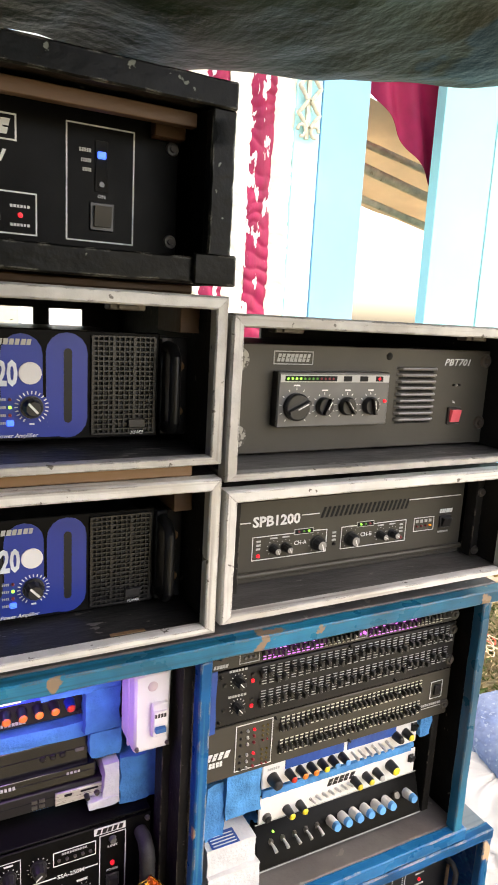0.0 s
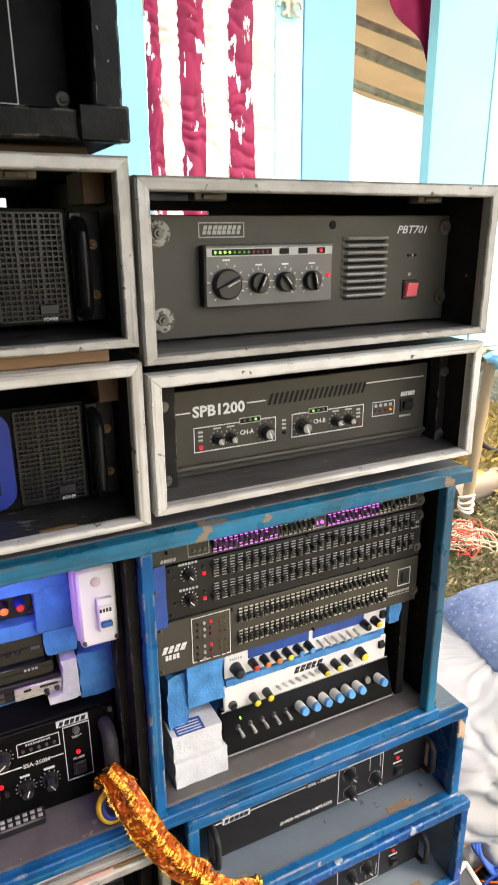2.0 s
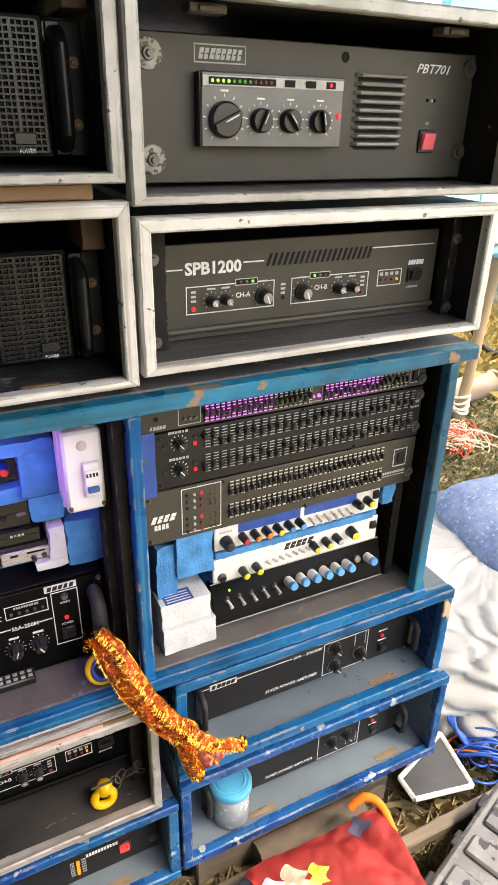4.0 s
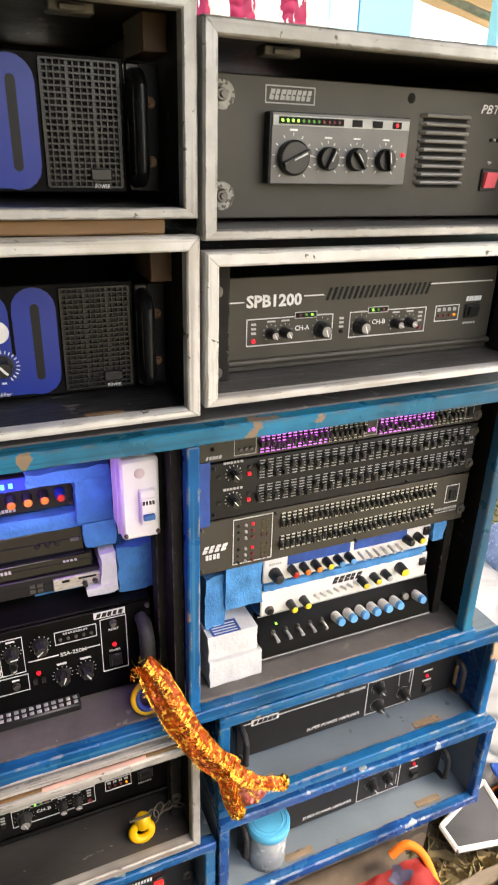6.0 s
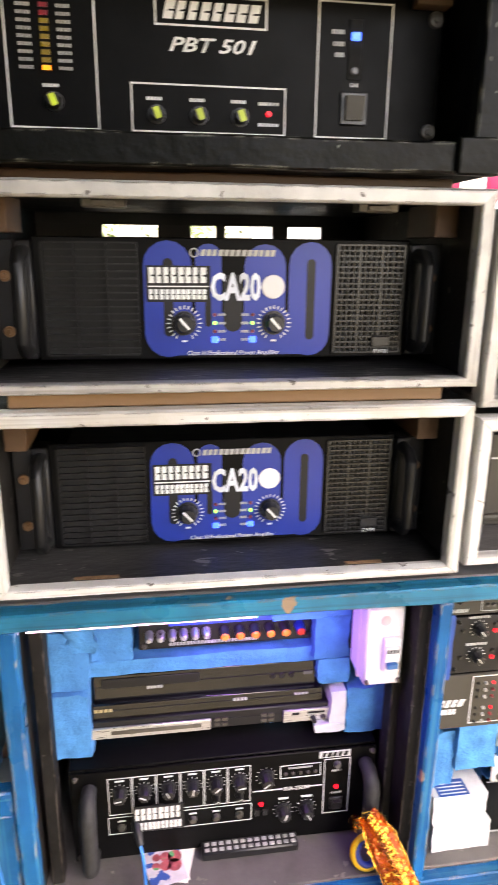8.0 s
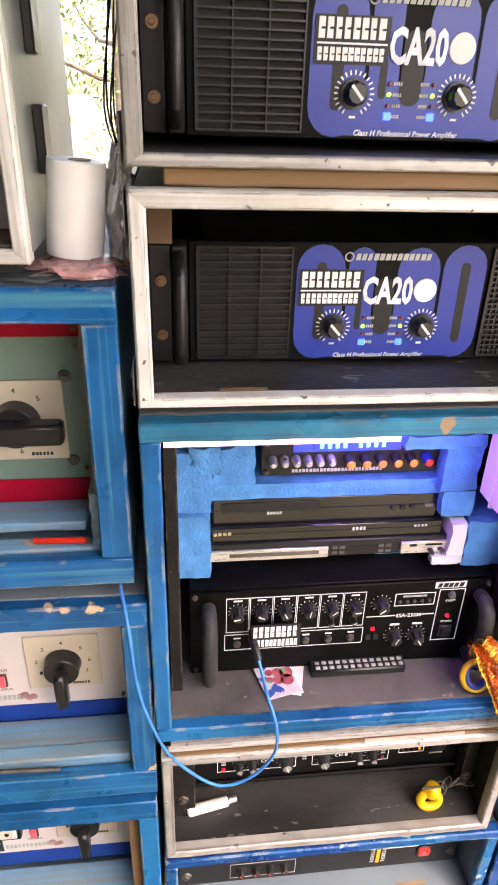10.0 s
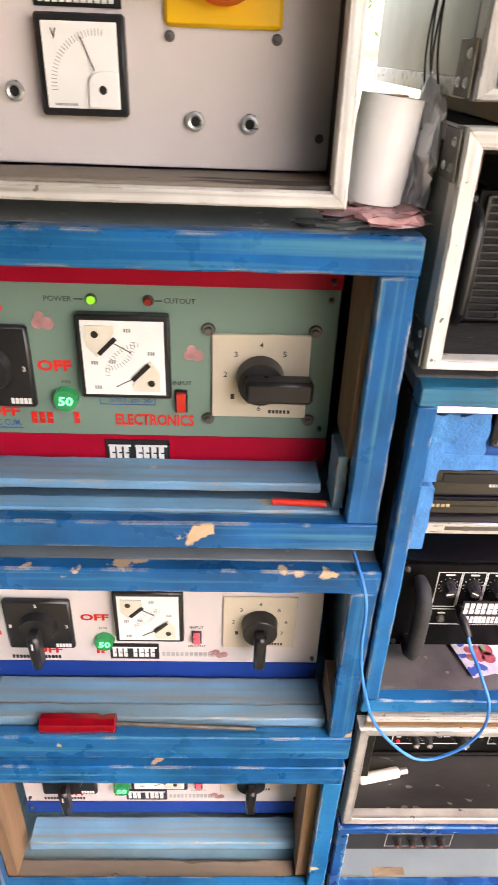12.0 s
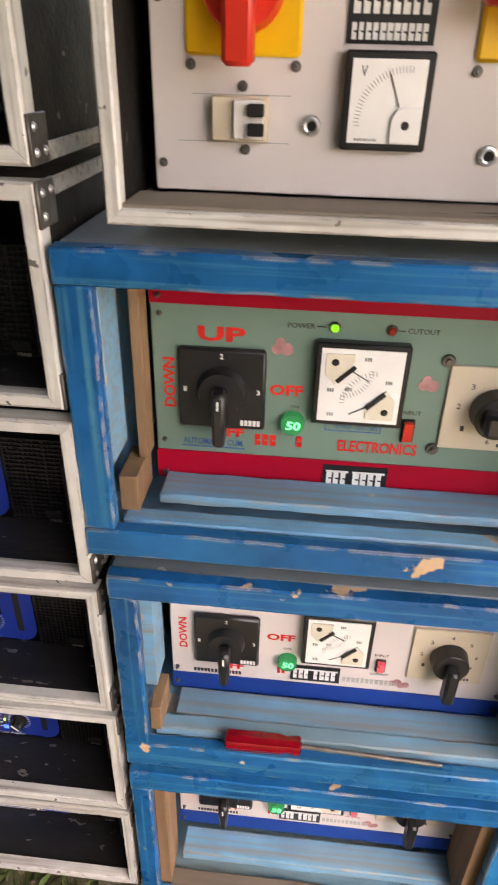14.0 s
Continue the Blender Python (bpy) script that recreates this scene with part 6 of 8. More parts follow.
cards = thing("playing_cards", (-0.02, 0.78, 0.6145), "small fan of colourful printed cards", "cards")
for k, (dx, dy, rot, m) in enumerate(((0.012, 0.008, -14, PAPER), (0.004, 0.004, 4, PAPER), (-0.004, 0.0, 14, CARD_FACE))):
    cb = bx(-0.026, 0.026, -0.036, 0.036, 0.6147 + k * 0.002, 0.6155 + k * 0.002)
    box(cb, -0.020, 0.020, -0.004, 0.030, 0.6155 + k * 0.002, 0.6158 + k * 0.002)
    bmesh.ops.rotate(cb, verts=cb.verts, cent=(0, 0, 0), matrix=Matrix.Rotation(radians(rot), 3, 'Z'))
    bmesh.ops.translate(cb, verts=cb.verts, vec=(-0.02 + dx, 0.782 + dy, 0))
    part("card", cb, m, cards)
pc = bmesh.new()
for k in range(6):
    bmesh.ops.create_circle(pc, cap_ends=True, radius=0.006 + 0.002 * (k % 3), segments=12, matrix=Matrix.Translation((-0.034 + 0.013 * (k % 3), 0.775 + 0.014 * (k // 3), 0.6208)))
part("card_picture", pc, mat("card_print", (0.45, 0.10, 0.12), 0.5, 0, 0.6, 60, (0.10, 0.40, 0.16), 0.5, 60), cards)
# blue cable with plug
cable_pts = [(-0.232, 0.735, 0.845), (-0.221, 0.690, 0.811), (-0.217, 0.690, 0.734), (-0.205, 0.690, 0.662), (-0.176, 0.690, 0.581), (-0.117, 0.690, 0.516), (-0.069, 0.690, 0.527), (-0.038, 0.690, 0.572), (-0.036, 0.692, 0.624), (-0.046, 0.715, 0.655), (-0.050, 0.748, 0.665), (-0.055, 0.764, 0.682)]


def smooth_path(pts, n=8):
    pts = [Vector(p) for p in pts]
    out = []
    for i in range(len(pts) - 1):
        a, b, c, d = pts[max(i - 1, 0)], pts[i], pts[i + 1], pts[min(i + 2, len(pts) - 1)]
        for k in range(n):
            t = k / n
            out.append(0.5 * ((2 * b) + (c - a) * t + (2 * a - 5 * b + 4 * c - d) * t * t + (3 * b - a - 3 * c + d) * t ** 3))
    return out + [pts[-1]]


cb = thing("blue_cable", (-0.117, 0.69, 0.516), "thin bright blue cable looped from a black plug", "cable")
part("cord", tb(smooth_path(cable_pts), 0.0022, 8), mat("blue_cord", (0.02, 0.22, 0.62), 0.4, bump=0.02), cb, sharp=80)
part("plug", tb(((-0.053, 0.760, 0.678), (-0.058, 0.772, 0.690), (-0.060, 0.784, 0.694), (-0.0605, 0.800, 0.695)), (0.0042, 0.0062, 0.0062, 0.004), 10), PLASTIC, cb, "black plug")

# ---------------------------------------------------------------- low flight case and the box below
low_amp = copy_thing(spb, pose(spb.location.x - 0.540, spb.location.y, spb.location.z - 0.757))
tagged(low_amp, "dusty black two-channel amplifier low in a flight case", "amplifier", "amplifiers")
for ob in low_amp.children:
    if ob.name.startswith(("faceplate", "lower_ridge")):
        ob.data = ob.data.copy()
        ob.data.materials[0] = BLACKSAT
for z in (0.470, 0.365):
    for x in (-0.165, 0.312):
        screw(x, z, 0.772, low, 0.0095, "bolt")
for a, b in ((-0.180, -0.145), (0.303, 0.322)):
    part("rack_rail", bx(a, b, 0.772, 0.795, 0.323, 0.535), CASE_IN, low, bevel=0.001)
for k in range(5):
    part("cover_strip", bx(-0.185 + 0.003 * k, 0.325, 0.716 + 0.006 * k, 0.7205 + 0.006 * k, 0.5485, 0.552 + 0.0036 * k), (WOODX, EDGE, EDGE_GREY, EDGE, EDGE_GREY)[k], low)
part("paper_scrap", bx(0.10, 0.25, 0.713, 0.7155, 0.5495, 0.556), mat("pink_paper", (0.60, 0.36, 0.32), 0.7, bump=0.1), low)
mk = thing("marker_pen", (-0.11, 0.775, 0.3225), "white marker pen lying in the dusty case", "pen")
part("barrel", tb(((-0.158, 0.772, 0.3325), (-0.154, 0.773, 0.3325), (-0.092, 0.785, 0.3325), (-0.090, 0.7855, 0.3325)), (0.007, 0.0095, 0.0090, 0.006), 14), WPLASTIC, mk)
part("tip", tb(((-0.090, 0.7855, 0.3325), (-0.076, 0.788, 0.3325)), (0.0058, 0.0052), 12), SILVER, mk)
dk = thing("key_ring", (0.255, 0.757, 0.3225), "yellow toy key ring with steel keys", "key ring")
part("float", tb([(0.245 + 0.016 * math.cos(a), 0.752 + 0.004 * math.sin(a), 0.341 + 0.013 * math.sin(a)) for a in [i * math.pi / 9 for i in range(19)]], 0.0075, 10), YELLOW, dk, sharp=80)
part("knob", tb(((0.245, 0.760, 0.345), (0.247, 0.757, 0.352), (0.249, 0.755, 0.367), (0.249, 0.754, 0.373)), (0.006, 0.013, 0.0125, 0.007), 14), YELLOW, dk, sharp=80)
for k in range(5):
    c0 = Vector((0.268 + 0.011 * k, 0.764 + 0.004 * (k % 2), 0.350 + 0.006 * (k % 3)))
    part("ring", tb([(c0.x + 0.010 * math.cos(a), c0.y + 0.006 * math.sin(a + k), c0.z + 0.010 * math.sin(a)) for a in [i * math.pi / 8 for i in range(17)]], 0.0013, 6), STEEL, dk)
part("key", bx(0.225, 0.262, 0.747, 0.749, 0.376, 0.381), STEEL, dk)
lowamp2 = plate("amplifier", -0.176, 0.342, 0.104, 0.192, 0.780, 0.30, PLATE2, "black amplifier with amber lamps in the ground box", "amplifier", "amplifiers")
y = 0.780
for x in (-0.163, 0.331):
    screw(x, 0.134, y, lowamp2, 0.0095)
for k in range(4):
    knob(-0.065 + k * 0.026, 0.138, y, 0.009, 0.014, lowamp2, turn=-30, cap=REDINK)
    dot(-0.065 + k * 0.026, 0.122, y, 0.0022, lowamp2, LED_DR)
part("control_outline", outline(bmesh.new(), -0.085, 0.035, 0.115, 0.156, y, 0.001), INKG, lowamp2)
for k in range(6):
    part("level_lamp", bx(0.186, 0.192, y - 0.002, y, 0.122 + k * 0.007, 0.1250 + k * 0.007), LED_Y, lowamp2)
    bars(0.175, 0.183, 0.1225 + k * 0.007, 0.126 + k * 0.007, y, INKG, lowamp2, 3)
    bars(0.196, 0.204, 0.1225 + k * 0.007, 0.126 + k * 0.007, y, INKG, lowamp2, 3)
bars(0.205, 0.265, 0.160, 0.168, y, INK, lowamp2, 11, "name_mark", 15)
rocker(0.262, 0.288, 0.132, 0.160, y, lowamp2, mat("red_lit_rocker", (0.6, 0.03, 0.03), 0.3, bump=0, emit=(1, 0.05, 0.05), emit_power=0.12))
for x in (0.246, -0.082):
    part("worn_notch", bx(x - 0.028, x + 0.028, 0.738, 0.752, 0.0995, 0.1006), NOTCH, low_box, "bare wood notch", bevel=0.0003)

# tinsel garland: folded orange film with gold-thread edges
FILM = mat("orange_gold_film", (0.46, 0.075, 0.006), 0.20, 0.4, 0.6, 60, (0.85, 0.42, 0.06), 0.58, 120, 1.0, 130, bump_dist=0.006)
FILM_PINK = mat("clear_pink_film", (0.30, 0.07, 0.06), 0.15, 0.1, 0.4, 40, bump=0.7, bump_scale=90)
GOLD = mat("gold_tinsel", (0.80, 0.40, 0.06), 0.22, 0.9, 0.3, 80, bump=0)
gar = thing("tinsel_garland", (0.30, 0.70, 0.37), "folded orange film garland with gold fringe hung from the cabinet", "garland")
main = smooth_path([(0.261, 0.752, 0.702), (0.270, 0.728, 0.690), (0.284, 0.702, 0.660), (0.309, 0.692, 0.602), (0.344, 0.690, 0.536), (0.378, 0.690, 0.494)])
arm = smooth_path([(0.372, 0.686, 0.505), (0.398, 0.684, 0.474), (0.430, 0.684, 0.448), (0.468, 0.686, 0.428)])
tail = smooth_path([(0.366, 0.688, 0.505), (0.372, 0.686, 0.468), (0.378, 0.686, 0.430), (0.390, 0.687, 0.396)])
web = smooth_path([(0.376, 0.690, 0.500), (0.398, 0.689, 0.462), (0.416, 0.689, 0.432), (0.428, 0.690, 0.415)])
rng = random.Random(8)


def crumple_ball(c, r):
    bm = bmesh.new()
    bmesh.ops.create_icosphere(bm, subdivisions=3, radius=r)
    for v in bm.verts:
        v.co = v.co * (1 + 0.55 * wob(v.co.x * 190, v.co.y * 190, v.co.z * 190)) + c
    return bm


tn = bmesh.new()


def thread(p, v, w=0.00022):
    s = v.orthogonal().normalized() * w
    tn.faces.new([tn.verts.new(q) for q in (p - s, p + s, p + v + s * 0.6, p + v - s * 0.6)])


def ribbon(pth, width, film, seed, lines):
    n = len(pth)
    K = 9
    bm = bmesh.new()
    rows = []
    for i, p in enumerate(pth):
        d = (pth[min(i + 1, n - 1)] - pth[max(i - 1, 0)]).normalized()
        side = d.cross(Vector((0, -1, 0))).normalized()
        f = i / (n - 1)
        w = width(f) * (1 + 0.10 * wob(f * 9, seed))
        row = []
        for q in range(K):
            u = q / (K - 1) * 2 - 1
            lift = 0.010 * (1 - u * u) + 0.006 * wob(u * 2.3 + seed, f * 7) + 0.0035 * wob(u * 5, f * 26, seed)
            row.append(p + side * (w * u) + Vector((0, -lift, 0)))
        rows.append(row)
        for u, out, reach, chance in lines:
            for _ in range(13):
                if rng.random() < chance:
                    at = p + side * (w * (u + rng.gauss(0, 0.05))) + d * rng.uniform(-0.003, 0.003) + Vector((0, -0.0125 if abs(u) < 0.8 else -0.002, 0))
                    thread(at, (side * out + Vector((0, -0.55, 0.1)) + d * rng.gauss(0, 0.25)).normalized() * reach * rng.uniform(0.6, 1.2))
    vs = [[bm.verts.new(c) for c in row] for row in rows]
    for a, b in zip(vs, vs[1:]):
        for q in range(K - 1):
            bm.faces.new((a[q], a[q + 1], b[q + 1], b[q]))
    bm.normal_update()
    bmesh.ops.solidify(bm, geom=bm.faces[:], thickness=0.0012)
    bmesh.ops.recalc_face_normals(bm, faces=bm.faces)
    part("crinkled_film", bm, film, gar, sharp=25)
    for q in (0, K - 1):
        part("gold_edge", tb([row[q] for row in rows], [0.0007 * rng.uniform(0.4, 1.6) for _ in rows], 6), GOLD, gar, "gold thread edge", sharp=80)


ribbon(main, lambda f: 0.013 + 0.009 * min(1, f * 4), FILM, 3, ((0.1, -0.8, 0.011, 0.8), (0.9, 1.0, 0.005, 0.15), (-0.5, 0.7, 0.009, 0.6), (-0.95, -1.0, 0.005, 0.15)))
ribbon(web, lambda f: 0.014 + 0.016 * f, FILM_PINK, 17, ((0.0, 0.8, 0.005, 0.12),))
ribbon(arm, lambda f: 0.016 - 0.004 * f, FILM, 11, ((-0.2, 0.8, 0.007, 0.7), (0.9, 0.8, 0.005, 0.6)))
ribbon(tail, lambda f: 0.015 - 0.004 * f, FILM, 23, ((0.2, -0.8, 0.007, 0.6), (-0.9, -0.8, 0.005, 0.5)))
for end in (arm[-1], tail[-1]):
    part("knot", crumple_ball(end, 0.012), GOLD, gar, "gold knot", sharp=40)
for _ in range(70):
    p = Vector((0.258, 0.742, 0.693)) + Vector((rng.gauss(0, 0.012), rng.gauss(0, 0.006), rng.gauss(0, 0.006)))
    thread(p, Vector((rng.gauss(0, 0.7), rng.gauss(-0.3, 0.4), abs(rng.gauss(0.6, 0.4)))).normalized() * rng.uniform(0.007, 0.016), 0.0006)
tagged(part("tinsel", tn, GOLD, gar, "gold tinsel threads"), kind="stuff")
tr = thing("tape_roll", (0.238, 0.755, 0.6145), "yellow and blue roll of tape on the shelf", "tape roll")
for r0, m, nm in ((0.020, YELLOW, "outer_wrap"), (0.0140, AMPBLUE, "core")):
    part(nm, tb([(0.262 + r0 * math.cos(a), 0.742 + 0.008 * math.sin(a), 0.6395 + r0 * math.sin(a)) for a in [i * math.pi / 14 for i in range(29)]], 0.0045, 8), m, tr, sharp=80)

# ---------------------------------------------------------------- left stack: voltage stabilisers
PINK = mat("pink_smudge", (0.42, 0.20, 0.20), 0.6, 0, 0.3, 60, bump=0)
BLUEINK = mat("blue_ink", (0.02, 0.09, 0.26), 0.5, bump=0)
DARKINK = mat("dark_ink", (0.03, 0.03, 0.03), 0.5, bump=0)


def rotary(x, z, y, size, parent):
    """A square cam switch with a long lever pointing down."""
    p = part("switch_plate", bx(x - size / 2, x + size / 2, y - 0.010, y, z - size / 2, z + size / 2), PLASTIC, parent, bevel=0.003)
    hub = bmesh.new()
    rod_y(hub, x, y - 0.022, y - 0.010, z, size * 0.29, size * 0.25, 24)
    part("hub", hub, PLASTIC, p)
    lv = bmesh.new()
    vs = box(lv, x - 0.0085, x + 0.0085, y - 0.046, y - 0.022, z - size * 0.60, z + size * 0.10)
    for v in vs:
        if v.co.z < z:
            v.co.x = x + (v.co.x - x) * 0.78
            v.co.y += 0.003
    part("lever", lv, PLASTIC, p, bevel=0.004)
    part("lever_line", bx(x - 0.0012, x + 0.0012, y - 0.0468, y - 0.046, z - 0.008, z + 0.003), INK, p)
    for s, dx, dz in (("1", -0.42, 0.0), ("2", 0.0, 0.42), ("3", 0.42, 0.0)):
        text(s, x + dx * size - 0.002, x + dx * size + 0.002, z + dz * size - 0.0032, z + dz * size + 0.0032, y - 0.010, INK, p, bold=0.03)
    bars(x + size * 0.22, x + size * 0.46, z - size * 0.44, z - size * 0.37, y - 0.010, INK, p, 5)
    return p


FAINT = mat("faded_ink", (0.30, 0.30, 0.29), 0.5, 0, 0.3, 60, bump=0)
METER_COVER = mat("yellowed_cover", (0.66, 0.61, 0.50), 0.4, 0, 0.08, 30, bump=0.05)


def meter(x0, x1, z0, z1, y, parent, round_scale=False):
    f = part("meter_frame", bx(x0, x1, y - 0.014, y, z0, z1), PLASTIC, parent, "square panel meter", bevel=0.002)
    m = 0.006
    part("meter_face", bx(x0 + m, x1 - m, y - 0.0152, y - 0.0135, z0 + m, z1 - m), PAPER, f, "white dial")
    w, h = x1 - x0 - 2 * m, z1 - z0 - 2 * m
    cx, cz = x0 + m, z0 + m
    yy = y - 0.0152
    if round_scale:
        px, pz = cx + w * 0.80, cz + h * 0.25
        tk = bmesh.new()
        ticks(tk, px - w * 0.05, pz + h * 0.02, yy, w * 0.60, w * 0.68, 26, -95, 5, 0.0003)
        tagged(part("dial_scale", tk, FAINT, f), kind="stuff")
        nd = bmesh.new()
        vs = box(nd, -0.0004, 0.0004, yy - 0.0010, yy - 0.0004, w * 0.2, w * 0.62)
        bmesh.ops.rotate(nd, verts=nd.verts, cent=(0, 0, 0), matrix=Matrix.Rotation(radians(-22), 3, 'Y'))
        bmesh.ops.translate(nd, verts=nd.verts, vec=(px - w * 0.05, 0, pz + h * 0.02))
        part("needle", nd, DARKINK, f)
        cv = bmesh.new()
        q0, q1, r0, r1 = px - w * 0.22, cx + w - 0.001, cz + 0.001, pz + h * 0.20
        rim = [(q1, r0), (q1, r1)] + [(q0 + w * 0.2 - w * 0.2 * math.sin(g), r1 - w * 0.2 + w * 0.2 * math.cos(g)) for g in [i * math.pi / 16 for i in range(9)]] + [(q0, r0)]
        fr = [cv.verts.new((gx, yy - 0.003, gz)) for gx, gz in rim]
        bk = [cv.verts.new((gx, yy, gz)) for gx, gz in rim]
        cv.faces.new(fr)
        for i in range(len(rim)):
            cv.faces.new((fr[i], fr[(i + 1) % len(rim)], bk[(i + 1) % len(rim)], bk[i]))
        bmesh.ops.recalc_face_normals(cv, faces=cv.faces)
        part("movement_cover", cv, PAPER, f, bevel=0.0005)
        dot(px - w * 0.02, pz - h * 0.02, yy - 0.003, 0.0035, f, PLASTIC, "adjuster", 0.001)
        text("V", cx + w * 0.12, cx + w * 0.20, cz + h * 0.80, cz + h * 0.92, yy, DARKINK, f)
        bars(cx + w * 0.10, cx + w * 0.42, cz + h * 0.03, cz + h * 0.06, yy, FAINT, f, 8)
    else:
        for sx, sz, ex, ez in ((0.06, 0.52, 0.40, 0.94), (0.60, 0.06, 0.94, 0.48)):
            pl = bmesh.new()
            a, b, c, d = cx + w * sx, cx + w * ex, cz + h * sz, cz + h * ez
            up = sx < 0.5
            pts = [(a, c + (d - c) * 0.35), (a, d), (b, d), (b, d - (d - c) * 0.22), (a + (b - a) * 0.35, c)] if up else [(b, c + (d - c) * 0.65), (b, c), (a, c), (a, c + (d - c) * 0.22), (a + (b - a) * 0.65, d)]
            fr = [pl.verts.new((px, yy - 0.002, pz)) for px, pz in pts]
            bk = [pl.verts.new((px, yy, pz)) for px, pz in pts]
            pl.faces.new(fr)
            for i in range(5):
                pl.faces.new((fr[i], fr[(i + 1) % 5], bk[(i + 1) % 5], bk[i]))
            bmesh.ops.recalc_face_normals(pl, faces=pl.faces)
            part("movement_cover", pl, METER_COVER, f)
            st = bmesh.new()
            box(st, -0.0026, 0.0026, yy - 0.003, yy - 0.002, -w * 0.15, w * 0.15)
            bmesh.ops.rotate(st, verts=st.verts, cent=(0, 0, 0), matrix=Matrix.Rotation(radians(45), 3, 'Y'))
            bmesh.ops.translate(st, verts=st.verts, vec=((a + b) / 2 + (0.012 if up else -0.010) * 0.6, 0, (c + d) / 2 - (0.008 if up else -0.008) * 0.6))
            part("cover_stripe", st, PLASTIC, f, bevel=0.0003)
            dot(a + 0.010 if up else b - 0.010, d - 0.010 if up else c + 0.010, yy - 0.002, 0.0042, f, PLASTIC, "adjuster", 0.0012)
        tk = bmesh.new()
        ticks(tk, cx + w * 0.72, cz + h * 0.26, yy, w * 0.40, w * 0.46, 15, -88, -5, 0.0004)
        ticks(tk, cx + w * 0.26, cz + h * 0.74, yy, w * 0.34, w * 0.40, 15, 92, 178, 0.0004)
        tagged(part("dial_scale", tk, FAINT, f), kind="stuff")
        for ang, px, pz, ln in ((-118, 0.62, 0.24, 0.26), (120, 0.34, 0.74, 0.30)):
            nd = bmesh.new()
            box(nd, -0.0005, 0.0005, yy - 0.0010, yy - 0.0004, 0, w * ln)
            bmesh.ops.rotate(nd, verts=nd.verts, cent=(0, 0, 0), matrix=Matrix.Rotation(radians(ang), 3, 'Y'))
            bmesh.ops.translate(nd, verts=nd.verts, vec=(cx + w * px, 0, cz + h * pz))
            part("needle", nd, DARKINK, f)
        for bx0, bz0 in ((0.10, 0.42), (0.32, 0.44), (0.52, 0.86), (0.80, 0.56), (0.12, 0.08)):
            bars(cx + w * bx0, cx + w * (bx0 + 0.09), cz + h * bz0, cz + h * (bz0 + 0.045), yy, FAINT, f, 3)
    return f


def display(x, z, y, r, parent):
    rg = bmesh.new()
    rod_y(rg, x, y - 0.010, y, z, r, r * 0.92, 24)
    b = part("display_bezel", rg, mat("green_lens", (0.01, 0.10, 0.04), 0.2, bump=0, emit=(0.0, 0.6, 0.2), emit_power=0.03), parent, "round green display")
    text("50", x - r * 0.55, x + r * 0.65, z - r * 0.38, z + r * 0.42, y - 0.0105, LCD_G, b, bold=0.03, slant=0.1)


def tap_switch(x0, x1, z0, z1, y, parent, lever_side):
    p = part("tap_plate", bx(x0, x1, y - 0.004, y, z0, z1), CREAM, parent, "cream switch plate", bevel=0.001)
    cx, cz = (x0 + x1) / 2, (z0 + z1) / 2
    s = (x1 - x0)
    for ang, n in ((-128, "1"), (-85, "2"), (-45, "3"), (0, "4"), (42, "5"), (180, "6")) if not lever_side else ((-120, "1"), (-85, "2"), (-45, "3"), (0, "4"), (45, "5"), (85, "6"), (120, "7")):
        a = radians(ang)
        tx, tz = cx + s * 0.36 * math.sin(a), cz + s * 0.36 * math.cos(a)
        text(n, tx - 0.0022, tx + 0.0022, tz - 0.0034, tz + 0.0034, y - 0.004, DARKINK, p)
    hb = bmesh.new()
    rod_y(hb, cx, y - 0.026, y - 0.004, cz, s * 0.25, s * 0.23, 26)
    k = part("knob", hb, PLASTIC, p, bevel=0.001)
    lv = bmesh.new()
    if lever_side:
        box(lv, cx - 0.0085, cx + 0.0085, y - 0.046, y - 0.024, cz - s * 0.50, cz + s * 0.10)
    else:
        box(lv, cx - s * 0.16, cx + s * 0.52, y - 0.046, y - 0.022, cz - 0.014, cz + 0.013)
    part("lever", lv, PLASTIC, k, bevel=0.004)
    bars(cx + s * 0.10, cx + s * 0.34, z0 + 0.006, z0 + 0.010, y - 0.004, DARKINK, p, 6)
    return p


# sage green panel
y = 0.832
part("red_band", bx(-0.735, -0.262, y - 0.002, y, 1.127, 1.1445), RED, st1, "crimson band")
part("red_band", bx(-0.735, -0.262, y - 0.002, y, 0.901, 0.941), RED, st1, "crimson band")
rotary(-0.654, 1.030, y, 0.100, st1)
text("UP", -0.682, -0.628, 1.0855, 1.1030, y, REDINK, st1, bold=0.04)
text("DOWN", -0.7235, -0.7090, 1.000, 1.063, y, REDINK, st1, turn=1, bold=0.03)
text("OFF", -0.600, -0.561, 1.0235, 1.0375, y, REDINK, st1, bold=0.04)
text("OFF", -0.668, -0.628, 0.964, 0.9775, y, REDINK, st1, bold=0.04)
text("ON", -0.575, -0.565, 1.0085, 1.0125, y, DARKINK, st1)
text("AUTOMATIC CUM.", -0.702, -0.628, 0.9515, 0.9600, y, BLUEINK, st1)
part("underline", bx(-0.704, -0.627, y - 0.0006, y, 0.9475, 0.9490), BLUEINK, st1)
bars(-0.615, -0.588, 0.9555, 0.9705, y, REDINK, st1, 3, "name_mark", 1)
bars(-0.565, -0.556, 0.9560, 0.9705, y, REDINK, st1, 1, "name_mark", 2)
text("ELECTRONICS", -0.516, -0.423, 0.9550, 0.9705, y, REDINK, st1, bold=0.03)
display(-0.571, 0.990, y, 0.0145, st1)
meter(-0.550, -0.448, 0.997, 1.097, y, st1)
